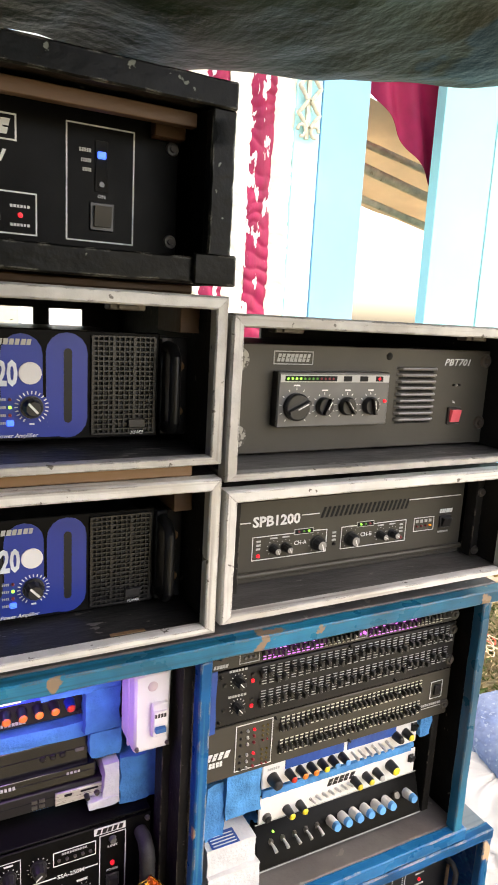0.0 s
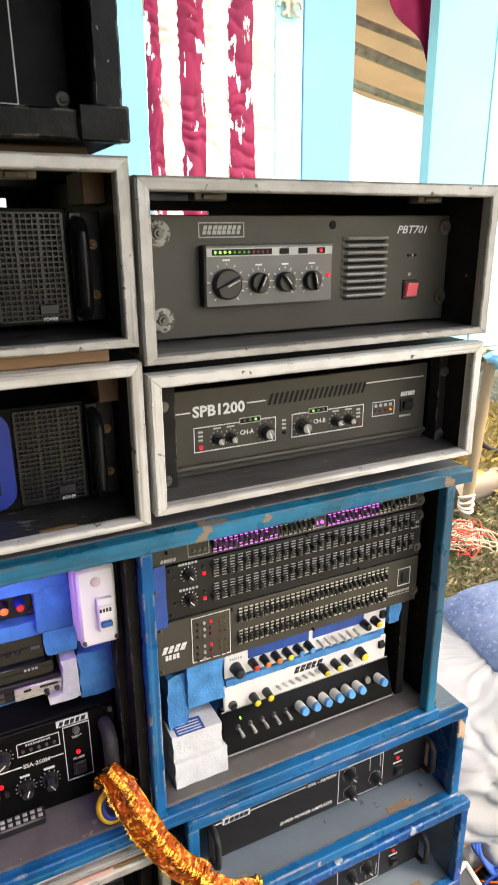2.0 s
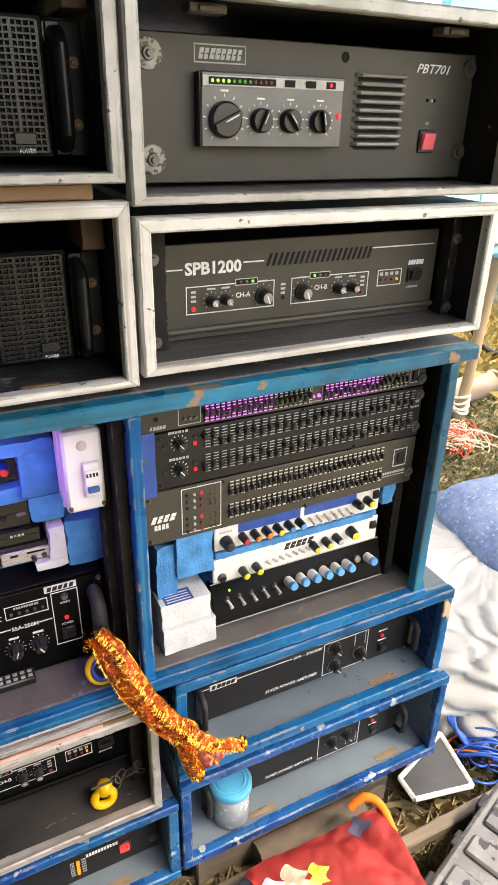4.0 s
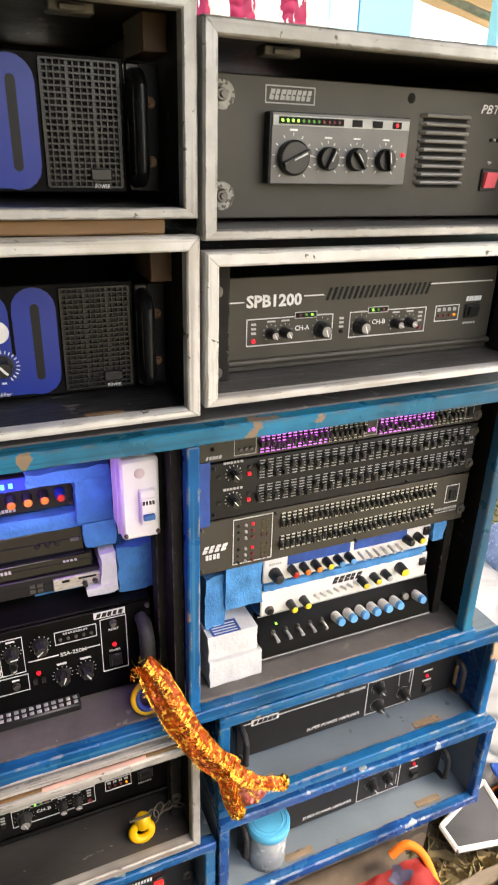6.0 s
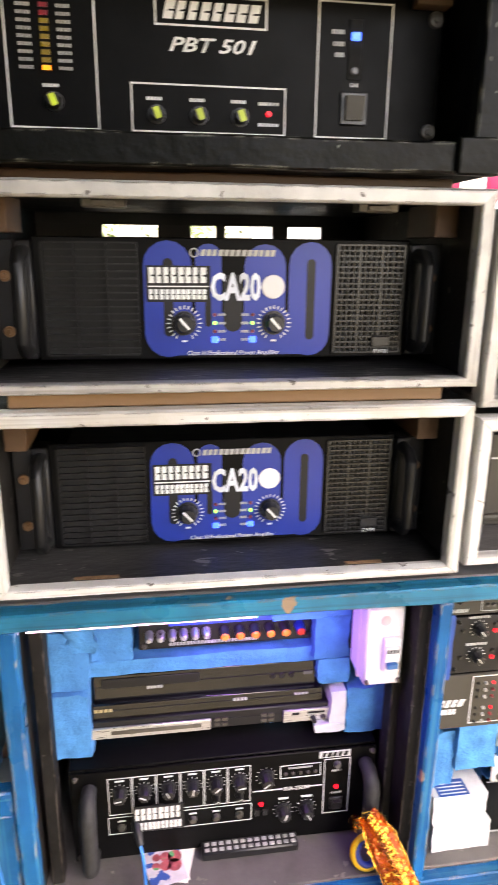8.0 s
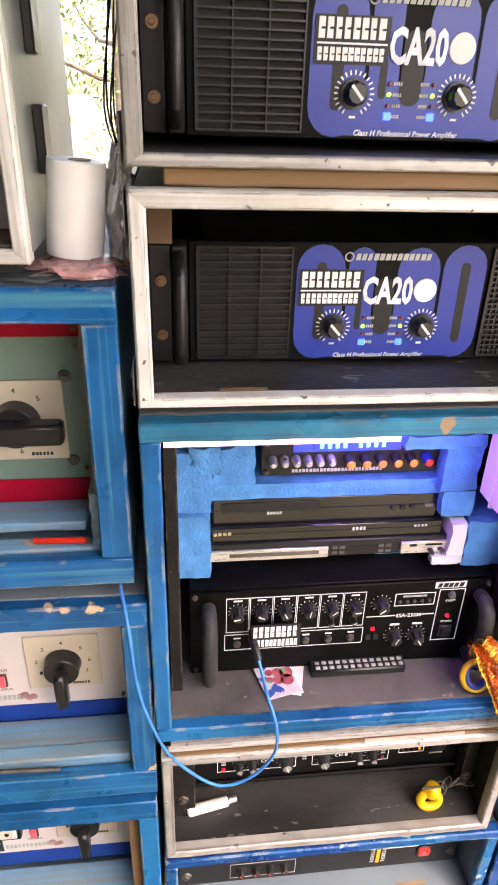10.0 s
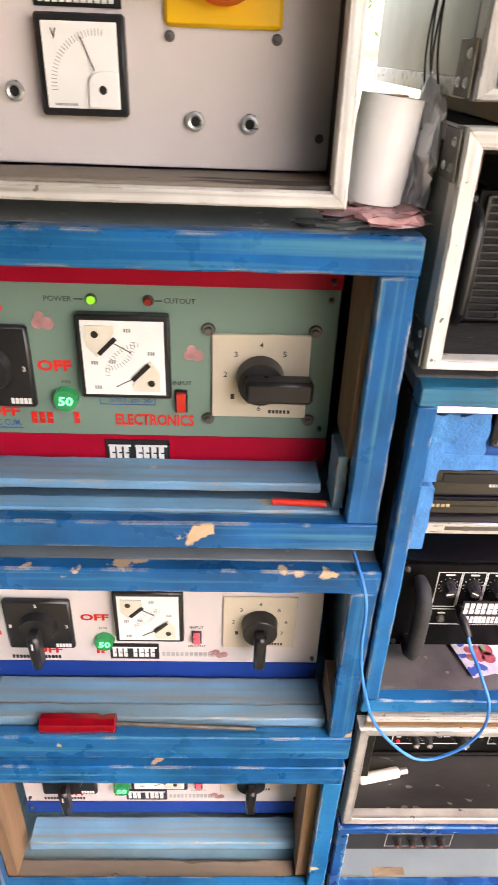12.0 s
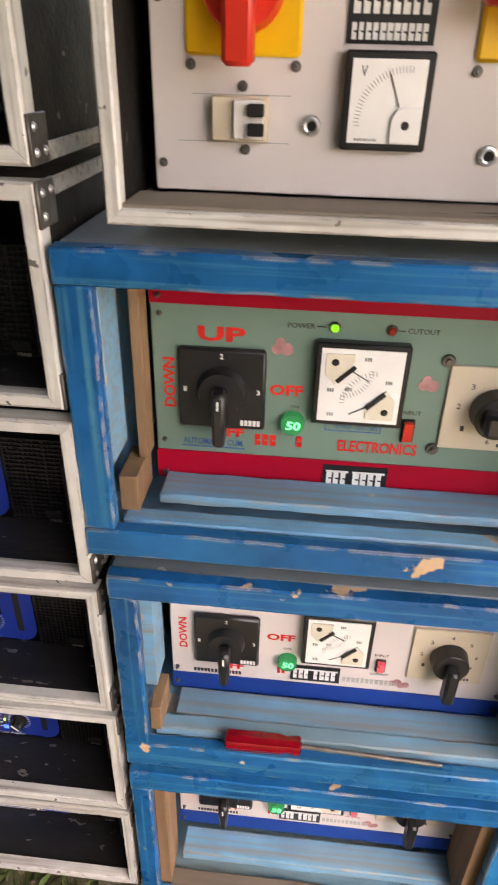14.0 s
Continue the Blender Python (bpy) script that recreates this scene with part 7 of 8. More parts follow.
dot(-0.532, 1.1095, y, 0.0065, st1, STEEL, "lamp_bezel", 0.004)
dot(-0.532, 1.1095, y - 0.004, 0.0048, st1, mat("lit_green_lamp", (0.1, 0.4, 0.02), 0.25, bump=0, emit=(0.2, 1, 0.05), emit_power=0.10), "power_lamp", 0.003)
dot(-0.471, 1.1095, y, 0.0065, st1, STEEL, "lamp_bezel", 0.004)
dot(-0.471, 1.1095, y - 0.004, 0.0048, st1, mat("dull_red_lamp", (0.30, 0.03, 0.02), 0.25, bump=0), "cutout_lamp", 0.003)
text("POWER", -0.583, -0.553, 1.1065, 1.1125, y, DARKINK, st1)
text("CUTOUT", -0.454, -0.420, 1.1070, 1.1130, y, DARKINK, st1)
part("arrow", bx(-0.551, -0.541, y - 0.0006, y, 1.1088, 1.1100), DARKINK, st1)
part("arrow", bx(-0.464, -0.456, y - 0.0006, y, 1.1088, 1.1100), DARKINK, st1)
text("INPUT", -0.447, -0.425, 1.0095, 1.0145, y, DARKINK, st1)
rocker(-0.445, -0.430, 0.974, 1.004, y, st1, REDPL)
part("output_outline", outline(bmesh.new(), -0.533, -0.468, 0.982, 0.994, y, 0.0010), BLUEINK, st1)
text("OUTPUT - 200V - 240V", -0.522, -0.471, 0.9850, 0.9905, y, BLUEINK, st1)
tap_switch(-0.402, -0.291, 0.971, 1.075, y, st1, False)
for x in (-0.406, -0.287):
    for z in (0.967, 1.079):
        screw(x, z, y - 0.001, st1, 0.0078)
lb = part("owner_label", bx(-0.530, -0.453, y - 0.0036, y - 0.002, 0.901, 0.936), PLASTIC, st1, "black label with white print")
bars(-0.526, -0.500, 0.907, 0.929, y - 0.0036, INK, lb, 3, "name_mark", 21)
bars(-0.494, -0.457, 0.907, 0.929, y - 0.0036, INK, lb, 4, "name_mark", 22)
part("headline", bx(-0.527, -0.500, y - 0.0042, y - 0.0036, 0.9265, 0.9290), INK, lb)
part("headline", bx(-0.495, -0.456, y - 0.0042, y - 0.0036, 0.9265, 0.9290), INK, lb)
for x, z, r in ((-0.588, 1.084, 0.013), (-0.423, 1.050, 0.012)):
    pk = bmesh.new()
    for k in range(4):
        vs = bmesh.ops.create_circle(pk, cap_ends=True, radius=r * (0.35 + 0.08 * k), segments=12, matrix=Matrix.Translation((x + r * 0.5 * math.cos(k * 1.9), y - 0.0007 - k * 0.0001, z + r * 0.4 * math.sin(k * 1.9))) @ Matrix.Rotation(radians(90), 4, 'X'))
    part("pink_smudge", pk, PINK, st1)
for x in (-0.725, -0.272):
    for z in (0.910, 0.955, 1.115, 1.136):
        screw(x, z, y - (0.002 if z < 0.94 or z > 1.12 else 0), st1, 0.0032)
# loose boards inside the boxes
solo("loose_board", rough_bar((-0.722, 0.775, 0.8985), (-0.272, 0.828, 0.912), 'x', 31), BLUE_PALE, "pale blue board lying before the panel", "board", "loose boards", bevel=0.002)
part("inner_step", rough_bar((-0.758, 0.742, 0.8705), (-0.252, 0.768, 0.897), 'x', 33), BLUE_PALE, l1, bevel=0.002)
part("inner_post", bx(-0.750, -0.738, 0.800, 0.830, 0.946, 1.175), WOOD, l1, "bare wood post", bevel=0.001)
part("inner_block", rough_bar((-0.764, 0.758, 0.8975), (-0.742, 0.828, 0.945), 'z', 34, 6), WOOD, l1, "bare wood block", bevel=0.001)
part("inner_block", rough_bar((-0.262, 0.748, 0.8975), (-0.248, 0.800, 0.968), 'z', 35, 8, 0.002), BLUE_PALE, l1, "peeling block", bevel=0.001)
part("inner_post", bx(-0.253, -0.226, 0.742, 0.826, 0.970, 1.17), WOOD, l1, "bare wood post", bevel=0.001)
part("inner_post", bx(-0.784, -0.762, 0.742, 0.80, 0.97, 1.17), BLUE_PALE, l1, bevel=0.001)
solo("pen_stub", tb(((-0.330, 0.755, 0.9015), (-0.268, 0.752, 0.9015)), 0.0042, 10), REDPL, "short red pen lying on the step", "pen")


def white_stabiliser(st, bz, y):
    """bz is the bottom edge of the white area."""
    dz = bz - 0.553
    part("blue_band", bx(-0.728, -0.242, y - 0.002, y, bz - 0.032, bz + 0.001), DBLUE, st, "ultramarine band")
    rotary(-0.645, 0.636 + dz, y, 0.094, st)
    text("DOWN", -0.716, -0.7035, 0.608 + dz, 0.668 + dz, y, REDINK, st, turn=1, bold=0.03)
    text("OFF", -0.588, -0.547, 0.6385 + dz, 0.6515 + dz, y, REDINK, st, bold=0.04)
    text("OFF", -0.660, -0.620, 0.571 + dz, 0.584 + dz, y, REDINK, st, bold=0.04)
    bars(-0.695, -0.622, 0.5595 + dz, 0.5655 + dz, y, DARKINK, st, 14)
    text("ON", -0.563, -0.552, 0.6215 + dz, 0.6260 + dz, y, DARKINK, st)
    display(-0.556, 0.600 + dz, y, 0.0145, st)
    meter(-0.537, -0.440, 0.610 + dz, 0.706 + dz, y, st)
    bars(-0.520, -0.455, 0.598 + dz, 0.604 + dz, y, DARKINK, st, 12)
    lb = part("owner_label", bx(-0.550, -0.478, y - 0.0016, y, 0.561 + dz, 0.592 + dz), PLASTIC, st, "black label with white print")
    bars(-0.546, -0.522, 0.566 + dz, 0.585 + dz, y - 0.0016, INK, lb, 3, "name_mark", 23)
    bars(-0.516, -0.482, 0.566 + dz, 0.585 + dz, y - 0.0016, INK, lb, 4, "name_mark", 24)
    part("headline", bx(-0.547, -0.481, y - 0.0022, y - 0.0016, 0.5835 + dz, 0.5860 + dz), INK, lb)
    bars(-0.570, -0.557, 0.571 + dz, 0.584 + dz, y, REDINK, st, 2, "name_mark", 25)
    bars(-0.474, -0.392, 0.566 + dz, 0.575 + dz, y, INKG, st, 12)
    text("INPUT", -0.432, -0.412, 0.6245 + dz, 0.6295 + dz, y, DARKINK, st)
    text("OUTPUT", -0.435, -0.409, 0.5860 + dz, 0.5905 + dz, y, DARKINK, st)
    rocker(-0.429, -0.415, 0.595 + dz, 0.620 + dz, y, st, PINKSW)
    tap_switch(-0.384, -0.279, 0.590 + dz, 0.690 + dz, y, st, True)
    pk = bmesh.new()
    for k in range(4):
        bmesh.ops.create_circle(pk, cap_ends=True, radius=0.006, segments=10, matrix=Matrix.Translation((-0.400 + 0.006 * k, y - 0.0007 - k * 0.0001, 0.572 + dz + 0.004 * math.sin(k * 2))) @ Matrix.Rotation(radians(90), 4, 'X'))
    part("pink_smudge", pk, PINK, st)
    for x in (-0.720, -0.250):
        for z in (bz + 0.012, bz - 0.016, bz + 0.19):
            screw(x, z, y - (0.002 if z < bz else 0), st, 0.0032)


white_stabiliser(st2, 0.553, 0.820)
white_stabiliser(st3, 0.186, 0.820)
solo("loose_board", rough_bar((-0.715, 0.766, 0.5135), (-0.238, 0.814, 0.5275), 'x', 41), BLUE_PALE, "pale blue board lying before the panel", "board", "loose boards", bevel=0.002)
part("inner_step", rough_bar((-0.738, 0.737, 0.5125), (-0.236, 0.762, 0.534), 'x', 42), BLUE_PALE, l2, bevel=0.002)
part("inner_block", rough_bar((-0.742, 0.730, 0.5355), (-0.726, 0.790, 0.582), 'z', 43, 6), WOOD, l2, "bare wood block", bevel=0.001)
part("inner_block", rough_bar((-0.234, 0.732, 0.5355), (-0.214, 0.800, 0.585), 'z', 44, 6), WOOD, l2, "bare wood block", bevel=0.001)
part("inner_post", bx(-0.755, -0.738, 0.765, 0.818, 0.585, 0.82), BLUE_PALE, l2, bevel=0.001)
solo("loose_board", rough_bar((-0.715, 0.766, 0.128), (-0.238, 0.814, 0.150), 'x', 45), BLUE_PALE, "pale blue board in the lowest box", "board", "loose boards", bevel=0.002)
solo("loose_board", rough_bar((-0.735, 0.722, 0.0885), (-0.222, 0.764, 0.104), 'x', 46), WOOD_GREY, "weathered plank in the lowest box", "board", "loose boards", bevel=0.002)
part("inner_post", bx(-0.748, -0.730, 0.735, 0.800, 0.105, 0.41), WOOD, l3, "bare wood post", bevel=0.001)
part("inner_post", bx(-0.250, -0.226, 0.735, 0.815, 0.105, 0.41), WOOD, l3, "bare wood post", bevel=0.001)
solo("loose_screw", tb(((-0.565, 0.735, 0.1075), (-0.556, 0.733, 0.1075)), (0.005, 0.003), 8), STEEL, "steel screw lying on the plank", "screw")
# screwdriver
sd = thing("screwdriver", (-0.55, 0.728, 0.536), "screwdriver with a translucent red handle", "screwdriver")
REDT = mat("translucent_red", (0.20, 0.002, 0.008), 0.2, 0, 0.2, 30, bump=0, coat=0.15, spec=0.3)
hz = 0.5366
hb = bmesh.new()
rings = []
for x, r in ((-0.636, 0.009), (-0.633, 0.0138), (-0.600, 0.0142), (-0.560, 0.0138), (-0.550, 0.0112), (-0.540, 0.0132), (-0.531, 0.0132), (-0.529, 0.008)):
    rings.append([hb.verts.new((x, 0.7265 + 0.004 * (x + 0.6) + r * (1.0 if k % 2 else 0.9) * math.cos(k * math.pi / 9), hz + r * (1.0 if k % 2 else 0.9) * math.sin(k * math.pi / 9))) for k in range(18)])
for a, b in zip(rings, rings[1:]):
    for k in range(18):
        hb.faces.new((a[k], a[(k + 1) % 18], b[(k + 1) % 18], b[k]))
hb.faces.new(rings[0][::-1])
hb.faces.new(rings[-1])
part("handle", hb, REDT, sd, "ribbed red handle", sharp=30)
part("shaft", tb(((-0.530, 0.7268, hz), (-0.345, 0.727, 0.5262), (-0.335, 0.727, 0.5258)), (0.0033, 0.0033, 0.0022), 10), STEEL, sd)

# ---------------------------------------------------------------- white mains panel
y = 0.792
for cx in (-0.632, -0.392):
    pl = bmesh.new()
    vs = box(pl, cx - 0.049, cx + 0.049, y - 0.006, y, 1.359, 1.455)
    p = part("switch_plate", pl, YELLOW, lt, "yellow switch plate", bevel=0.004)
    rd = bmesh.new()
    rod_y(rd, cx, y - 0.026, y - 0.006, 1.408, 0.034, 0.031, 28)
    part("hub", rd, REDPL, p, "red switch hub")
    lv = bmesh.new()
    vs = box(lv, cx - 0.0125, cx + 0.0125, y - 0.050, y - 0.024, 1.352, 1.425)
    if cx > -0.5:
        bmesh.ops.rotate(lv, verts=lv.verts, cent=(cx, 0, 1.408), matrix=Matrix.Rotation(radians(90), 3, 'Y'))
    part("lever", lv, REDPL, p, "red lever", bevel=0.004)
    for dx in (-0.045, 0.045):
        screw(cx + dx, 1.3525, y, lt, 0.0045)
meter(-0.546, -0.473, 1.291, 1.366, y, lt, True)
lb = part("owner_label", bx(-0.547, -0.476, y - 0.0016, y, 1.370, 1.412), PLASTIC, lt, "black label with white print")
bars(-0.543, -0.480, 1.391, 1.410, y - 0.0016, INK, lb, 8, "name_mark", 9)
bars(-0.543, -0.480, 1.373, 1.385, y - 0.0016, INK, lb, 11, "name_mark", 10)
brk = part("breaker", bx(-0.658, -0.608, y - 0.012, y, 1.294, 1.330), CREAM, lt, "double breaker", bevel=0.0015)
part("breaker_face", bx(-0.638, -0.612, y - 0.018, y - 0.012, 1.297, 1.327), WPLASTIC, brk, bevel=0.001)
for z in (1.300, 1.315):
    part("toggle", bx(-0.625, -0.611, y - 0.026, y - 0.018, z, z + 0.010), PLASTIC, brk, "black toggle", bevel=0.001)
ct = bmesh.new()
box(ct, -0.676, -0.590, y - 0.0006, y, 1.3300, 1.3307)
box(ct, -0.690, -0.590, y - 0.0006, y, 1.2925, 1.2932)
part("cut_line", ct, FAINT, lt)
for x, z in ((-0.632, 1.337), (-0.629, 1.287)):
    screw(x, z, y, lt, 0.0045)
for x, z in ((-0.571, 1.308), (-0.416, 1.289), (-0.368, 1.288)):
    j = part("jack", tb([(x + 0.0062 * math.cos(a), y - 0.003, z + 0.0062 * math.sin(a)) for a in [i * math.pi / 9 for i in range(19)]], 0.0024, 7), SILVER, lt, "chrome jack ring")
    dot(x, z, y, 0.0056, lt, HOLE, "jack_hole", 0.004)
for x, z in ((-0.305, 1.278), (-0.704, 1.274), (-0.305, 1.40), (-0.704, 1.40)):
    screw(x, z, y, lt, 0.0040, "screw", STEEL)
part("side_skin", bx(-0.2875, -0.2845, 0.735, 1.06, 1.240, 1.552), LAMINATE, lt_case, "grey-green outer skin", bevel=0.0008)
part("floor_strip", rough_bar((-0.727, 0.722, 1.2425), (-0.294, 0.789, 1.2495), 'x', 51), WOOD_GREY, lt_case, "weathered wooden floor strip", bevel=0.001)
for z in (1.30, 1.40):
    part("side_latch", bx(-0.2847, -0.275, 0.80, 0.835, z, z + 0.06), PLASTIC, lt_case, "black side latch", bevel=0.002)

# roll of tape, foil and scraps beside the panel
roll = thing("paper_roll", (-0.245, 0.765, 1.2120), "wide roll of white paper tape standing on the box", "paper roll")
rb = bmesh.new()
tube(rb, [(-0.254 + 0.003 * k, 0.782, 1.2290 + 0.086 * k / 3) for k in range(4)], (0.0275, 0.028, 0.028, 0.0275), 32)
part("roll", rb, WPLASTIC, roll, sharp=50)
part("core", tb(((-0.245, 0.782, 1.3145), (-0.245, 0.782, 1.3158)), 0.013, 20), WOOD, roll, "cardboard core")


def crumple(cx, cy, cz, rx, ry, rz, seed, amp=0.35, cuts=3):
    bm = bmesh.new()
    bmesh.ops.create_icosphere(bm, subdivisions=cuts, radius=1.0)
    for v in bm.verts:
        n = noise.noise_vector(v.co * 2.6 + Vector((seed, 0, 0)))
        v.co = Vector((cx + rx * (v.co.x + amp * n.x), cy + ry * (v.co.y + amp * n.y), max(cz + rz * (v.co.z + amp * n.z), cz - rz * 0.98)))
    return bm


solo("crumpled_foil", crumple(-0.2085, 0.80, 1.266, 0.013, 0.03, 0.053, 3, 0.6, 4), mat("silver_foil", (0.80, 0.80, 0.81), 0.34, 0.45, 0.1, 40, bump=0.6, bump_scale=140), "crumpled silver foil stuffed between the cases", "foil", sharp=15)
solo("plastic_scrap", crumple(-0.250, 0.764, 1.2205, 0.046, 0.034, 0.0085, 5, 0.5), mat("pink_wrapper", (0.42, 0.22, 0.22), 0.3, 0, 0.4, 60, (0.05, 0.05, 0.05), 0.4, 50), "crumpled pinkish wrapper under the roll", "wrapper", sharp=20)
solo("rag", crumple(-0.290, 0.742, 1.2160, 0.035, 0.014, 0.0036, 6, 0.5), mat("dark_rag", (0.04, 0.05, 0.05), 0.7), "dark scrap of plastic on the blue box", "scrap", sharp=20)
for k in range(4):
    a = [(-0.205 - 0.004 * k, 0.84 + 0.01 * k, 1.60), (-0.203 + 0.006 * math.sin(k * 2), 0.82, 1.48), (-0.209 - 0.003 * k, 0.80, 1.36), (-0.200 - 0.005 * (k % 2), 0.80 + 0.01 * k, 1.30), (-0.206, 0.81, 1.214)]
    solo("hanging_wire", tb(smooth_path(a, 6), 0.0010, 6), PLASTIC, "thin black wire hanging between the cases", "wire", "loose wires", sharp=80)

# ---------------------------------------------------------------- stack of flight cases at the far end
for k, fc in enumerate(far):
    zb = fc.location.z
    # Sideways shift of each case, set to fit the camera's view.
    lean = (0.0, 0.0, 0.006, 0.009, 0.013, 0.016)[k]
    top = (1.60, 1.263, 1.030, 0.797, 0.561, 0.328)[k]
    if k:
        copy_thing(ca2, pose(ca2.location.x - 1.135 + lean, ca2.location.y + 0.012, zb + 0.010))
    for z, s in ((zb, 1), (top, -1)):
        cn = bmesh.new()
        box(cn, -0.8035, -0.7995, 0.724, 0.764, min(z, z + s * 0.040), max(z, z + s * 0.040))
        c = part("corner_plate", cn, STEEL, fc, "riveted steel corner", bevel=0.001)
        for dy, dz in ((0.010, 0.010), (0.010, 0.030), (0.030, 0.010)):
            part("rivet", tb(((-0.7995, 0.724 + dy, z + s * dz), (-0.7975, 0.724 + dy, z + s * dz)), (0.0042, 0.0025), 10), SILVER, c)
    part("side_edge", bx(-0.8015, -0.7985, 0.762, 1.12, zb + 0.001, zb + 0.016), EDGE, fc)
    part("side_edge", bx(-0.8015, -0.7985, 0.762, 1.12, top - 0.016, top - 0.001), EDGE, fc)
    fc.location.x += lean

# ---------------------------------------------------------------- timbers under the stacks
for x0, x1, z1, yy in ((-1.34, -0.80, 0.1095, 0.80), (-0.79, -0.20, 0.0745, 0.82), (-0.195, 0.362, 0.0875, 0.84), (0.40, 0.86, 0.1075, 0.725), (0.38, 0.98, 0.1075, 1.02), (-1.34, -0.80, 0.1095, 1.08), (-0.79, -0.20, 0.0745, 1.06), (-0.195, 0.362, 0.0875, 1.08)):
    solo("timber", rough_bar((x0, yy, -0.015), (x1, yy + 0.07, z1), 'x', int(x0 * 51), 16, 0.006), WOOD_GREY, "rough timber carrying the stack off the ground", "timber", "support timbers", bevel=0.004)

# ---------------------------------------------------------------- heap of cloth, cushion and gear on the ground
LINEN = mat("white_linen", (0.43, 0.43, 0.41), 0.8, 0, 0.08, 8, bump=0.4, bump_scale=80, stain=(0.36, 0.36, 0.32), stain_amount=0.5)
CUSH = mat("blue_patterned_cloth", (0.12, 0.17, 0.30), 0.8, 0, 0.3, 60, (0.30, 0.36, 0.45), 0.42, 95, 0.6, 70, stain=(0.22, 0.27, 0.38), stain_amount=0.9)


def bundle(u, v):
    a, b = 2 * math.pi * u, math.pi * 0.5 * v
    rx, ry, rz = 0.46, 0.44, 0.255
    fold = 0.075 * abs(math.sin(a * 11 + 5 * wob(math.cos(a), v * 3, math.sin(a), 2) + 3 * v)) ** 0.7 * (1 - v) ** 0.3 + 0.03 * abs(math.sin(a * 5 + v * 13 + 4 * wob(math.cos(a), v * 2, math.sin(a), 3))) + 0.08 * wob(math.cos(a) * 2, math.sin(a) * 2, v * 2, 1.6) + 0.05 * (0.3 - abs(wob(math.cos(a) * 3, math.sin(a) * 3, v * 3, 2.0)))
    k = math.cos(b) ** 0.55 * (1 + fold)
    return (1.46 + rx * k * math.cos(a), 1.08 + ry * k * math.sin(a), 0.02 + rz * math.sin(b) ** 0.8 * (1 + 0.5 * fold))


solo("linen_sack", sheet(bundle, 220, 80), LINEN, "large bundle of white linen on the ground", "linen", sharp=80)


def cushion(cx, cy, cz, lx, ly, lz, yaw, tilt, seed, mt, label):
    bm = bmesh.new()
    bmesh.ops.create_cube(bm, size=2.0)
    bmesh.ops.subdivide_edges(bm, edges=bm.edges, cuts=13, use_grid_fill=True)
    R = Matrix.Rotation(radians(yaw), 3, 'Z') @ Matrix.Rotation(radians(tilt), 3, 'X')
    for v in bm.verts:
        p = v.co
        e = (1 - abs(p.x) ** 4) * (1 - abs(p.y) ** 4)
        q = Vector((p.x * lx * (1 - 0.06 * p.y * p.y), p.y * ly * (1 - 0.06 * p.x * p.x), p.z * lz * (0.12 + 0.88 * max(e, 0) ** 0.5)))
        q += noise.noise_vector(q * 9 + Vector((seed, 0, 0))) * 0.014
        v.co = R @ q + Vector((cx, cy, cz))
    return solo("cushion", bm, mt, label, "cushion", "cushions", sharp=80)


cushion(1.72, 1.09, 0.285, 0.32, 0.25, 0.070, -8, 3, 2, CUSH, "blue patterned cushion lying on the white bundle")
solo("folded_cloth", sheet(lambda u, v: (1.12 + 0.34 * u + 0.05 * v, 0.83 + 0.10 * v - 0.05 * u, 0.125 + 0.09 * v + 0.018 * math.sin(u * 14 + v * 5) + 0.02 * wob(u * 4, v * 4)), 50, 24, 0.004), CUSH, "blue patterned cloth spilling from the bundle", "cloth", sharp=80)
ORC = mat("orange_cloth", (0.72, 0.16, 0.01), 0.75, 0, 0.12, 12, bump=0.3, bump_scale=90)
NAVY = mat("navy_cloth", (0.02, 0.03, 0.12), 0.75, 0, 0.2, 12, bump=0.3, bump_scale=90)
fl = thing("striped_cloth", (1.16, 0.72, 0.05), "folded orange and navy cloth on the ground", "cloth")
part("orange_stripe", sheet(lambda u, v: (1.06 + 0.36 * u, 0.790 + 0.055 * v - 0.06 * u, 0.085 + 0.014 * v + 0.010 * math.sin(u * 9)), 30, 6, 0.003), ORC, fl, "orange stripe", sharp=80)
part("navy_stripe", sheet(lambda u, v: (1.06 + 0.36 * u, 0.845 + 0.05 * v - 0.06 * u, 0.099 + 0.022 * v + 0.010 * math.sin(u * 9)), 30, 6, 0.003), NAVY, fl, "navy stripe", sharp=80)
# blue cable coil
coil = thing("cable_coil", (1.145, 0.69, 0.01), "tangled coil of bright blue cable", "cable")
rng = random.Random(5)
BCORD = mat("bright_blue_cord", (0.02, 0.10, 0.45), 0.45, 0, 0.2, 20, bump=0.05)
for k in range(18):
    r = rng.uniform(0.035, 0.080)
    cx, cy = 1.145 + rng.uniform(-0.03, 0.03), 0.690 + rng.uniform(-0.03, 0.03)
    ph, sq = rng.uniform(0, 6), rng.uniform(0.55, 0.95)
    part("cable_loop", tb([(cx + r * math.cos(a + ph), cy + r * sq * math.sin(a), 0.03 + 0.003 * k + 0.02 * math.sin(2 * a + ph)) for a in [i * math.pi / 12 for i in range(25)]], 0.0026, 7), BCORD if k not in (4, 11) else ORC, coil, sharp=80)
for k in range(3):
    part("cable_loop", tb(smooth_path([(1.09 + 0.01 * k, 0.71, 0.05), (1.075, 0.75 + 0.01 * k, 0.085), (1.11, 0.79, 0.09), (1.15 + 0.02 * k, 0.75, 0.08)]), 0.005, 7), BCORD, coil, sharp=80)
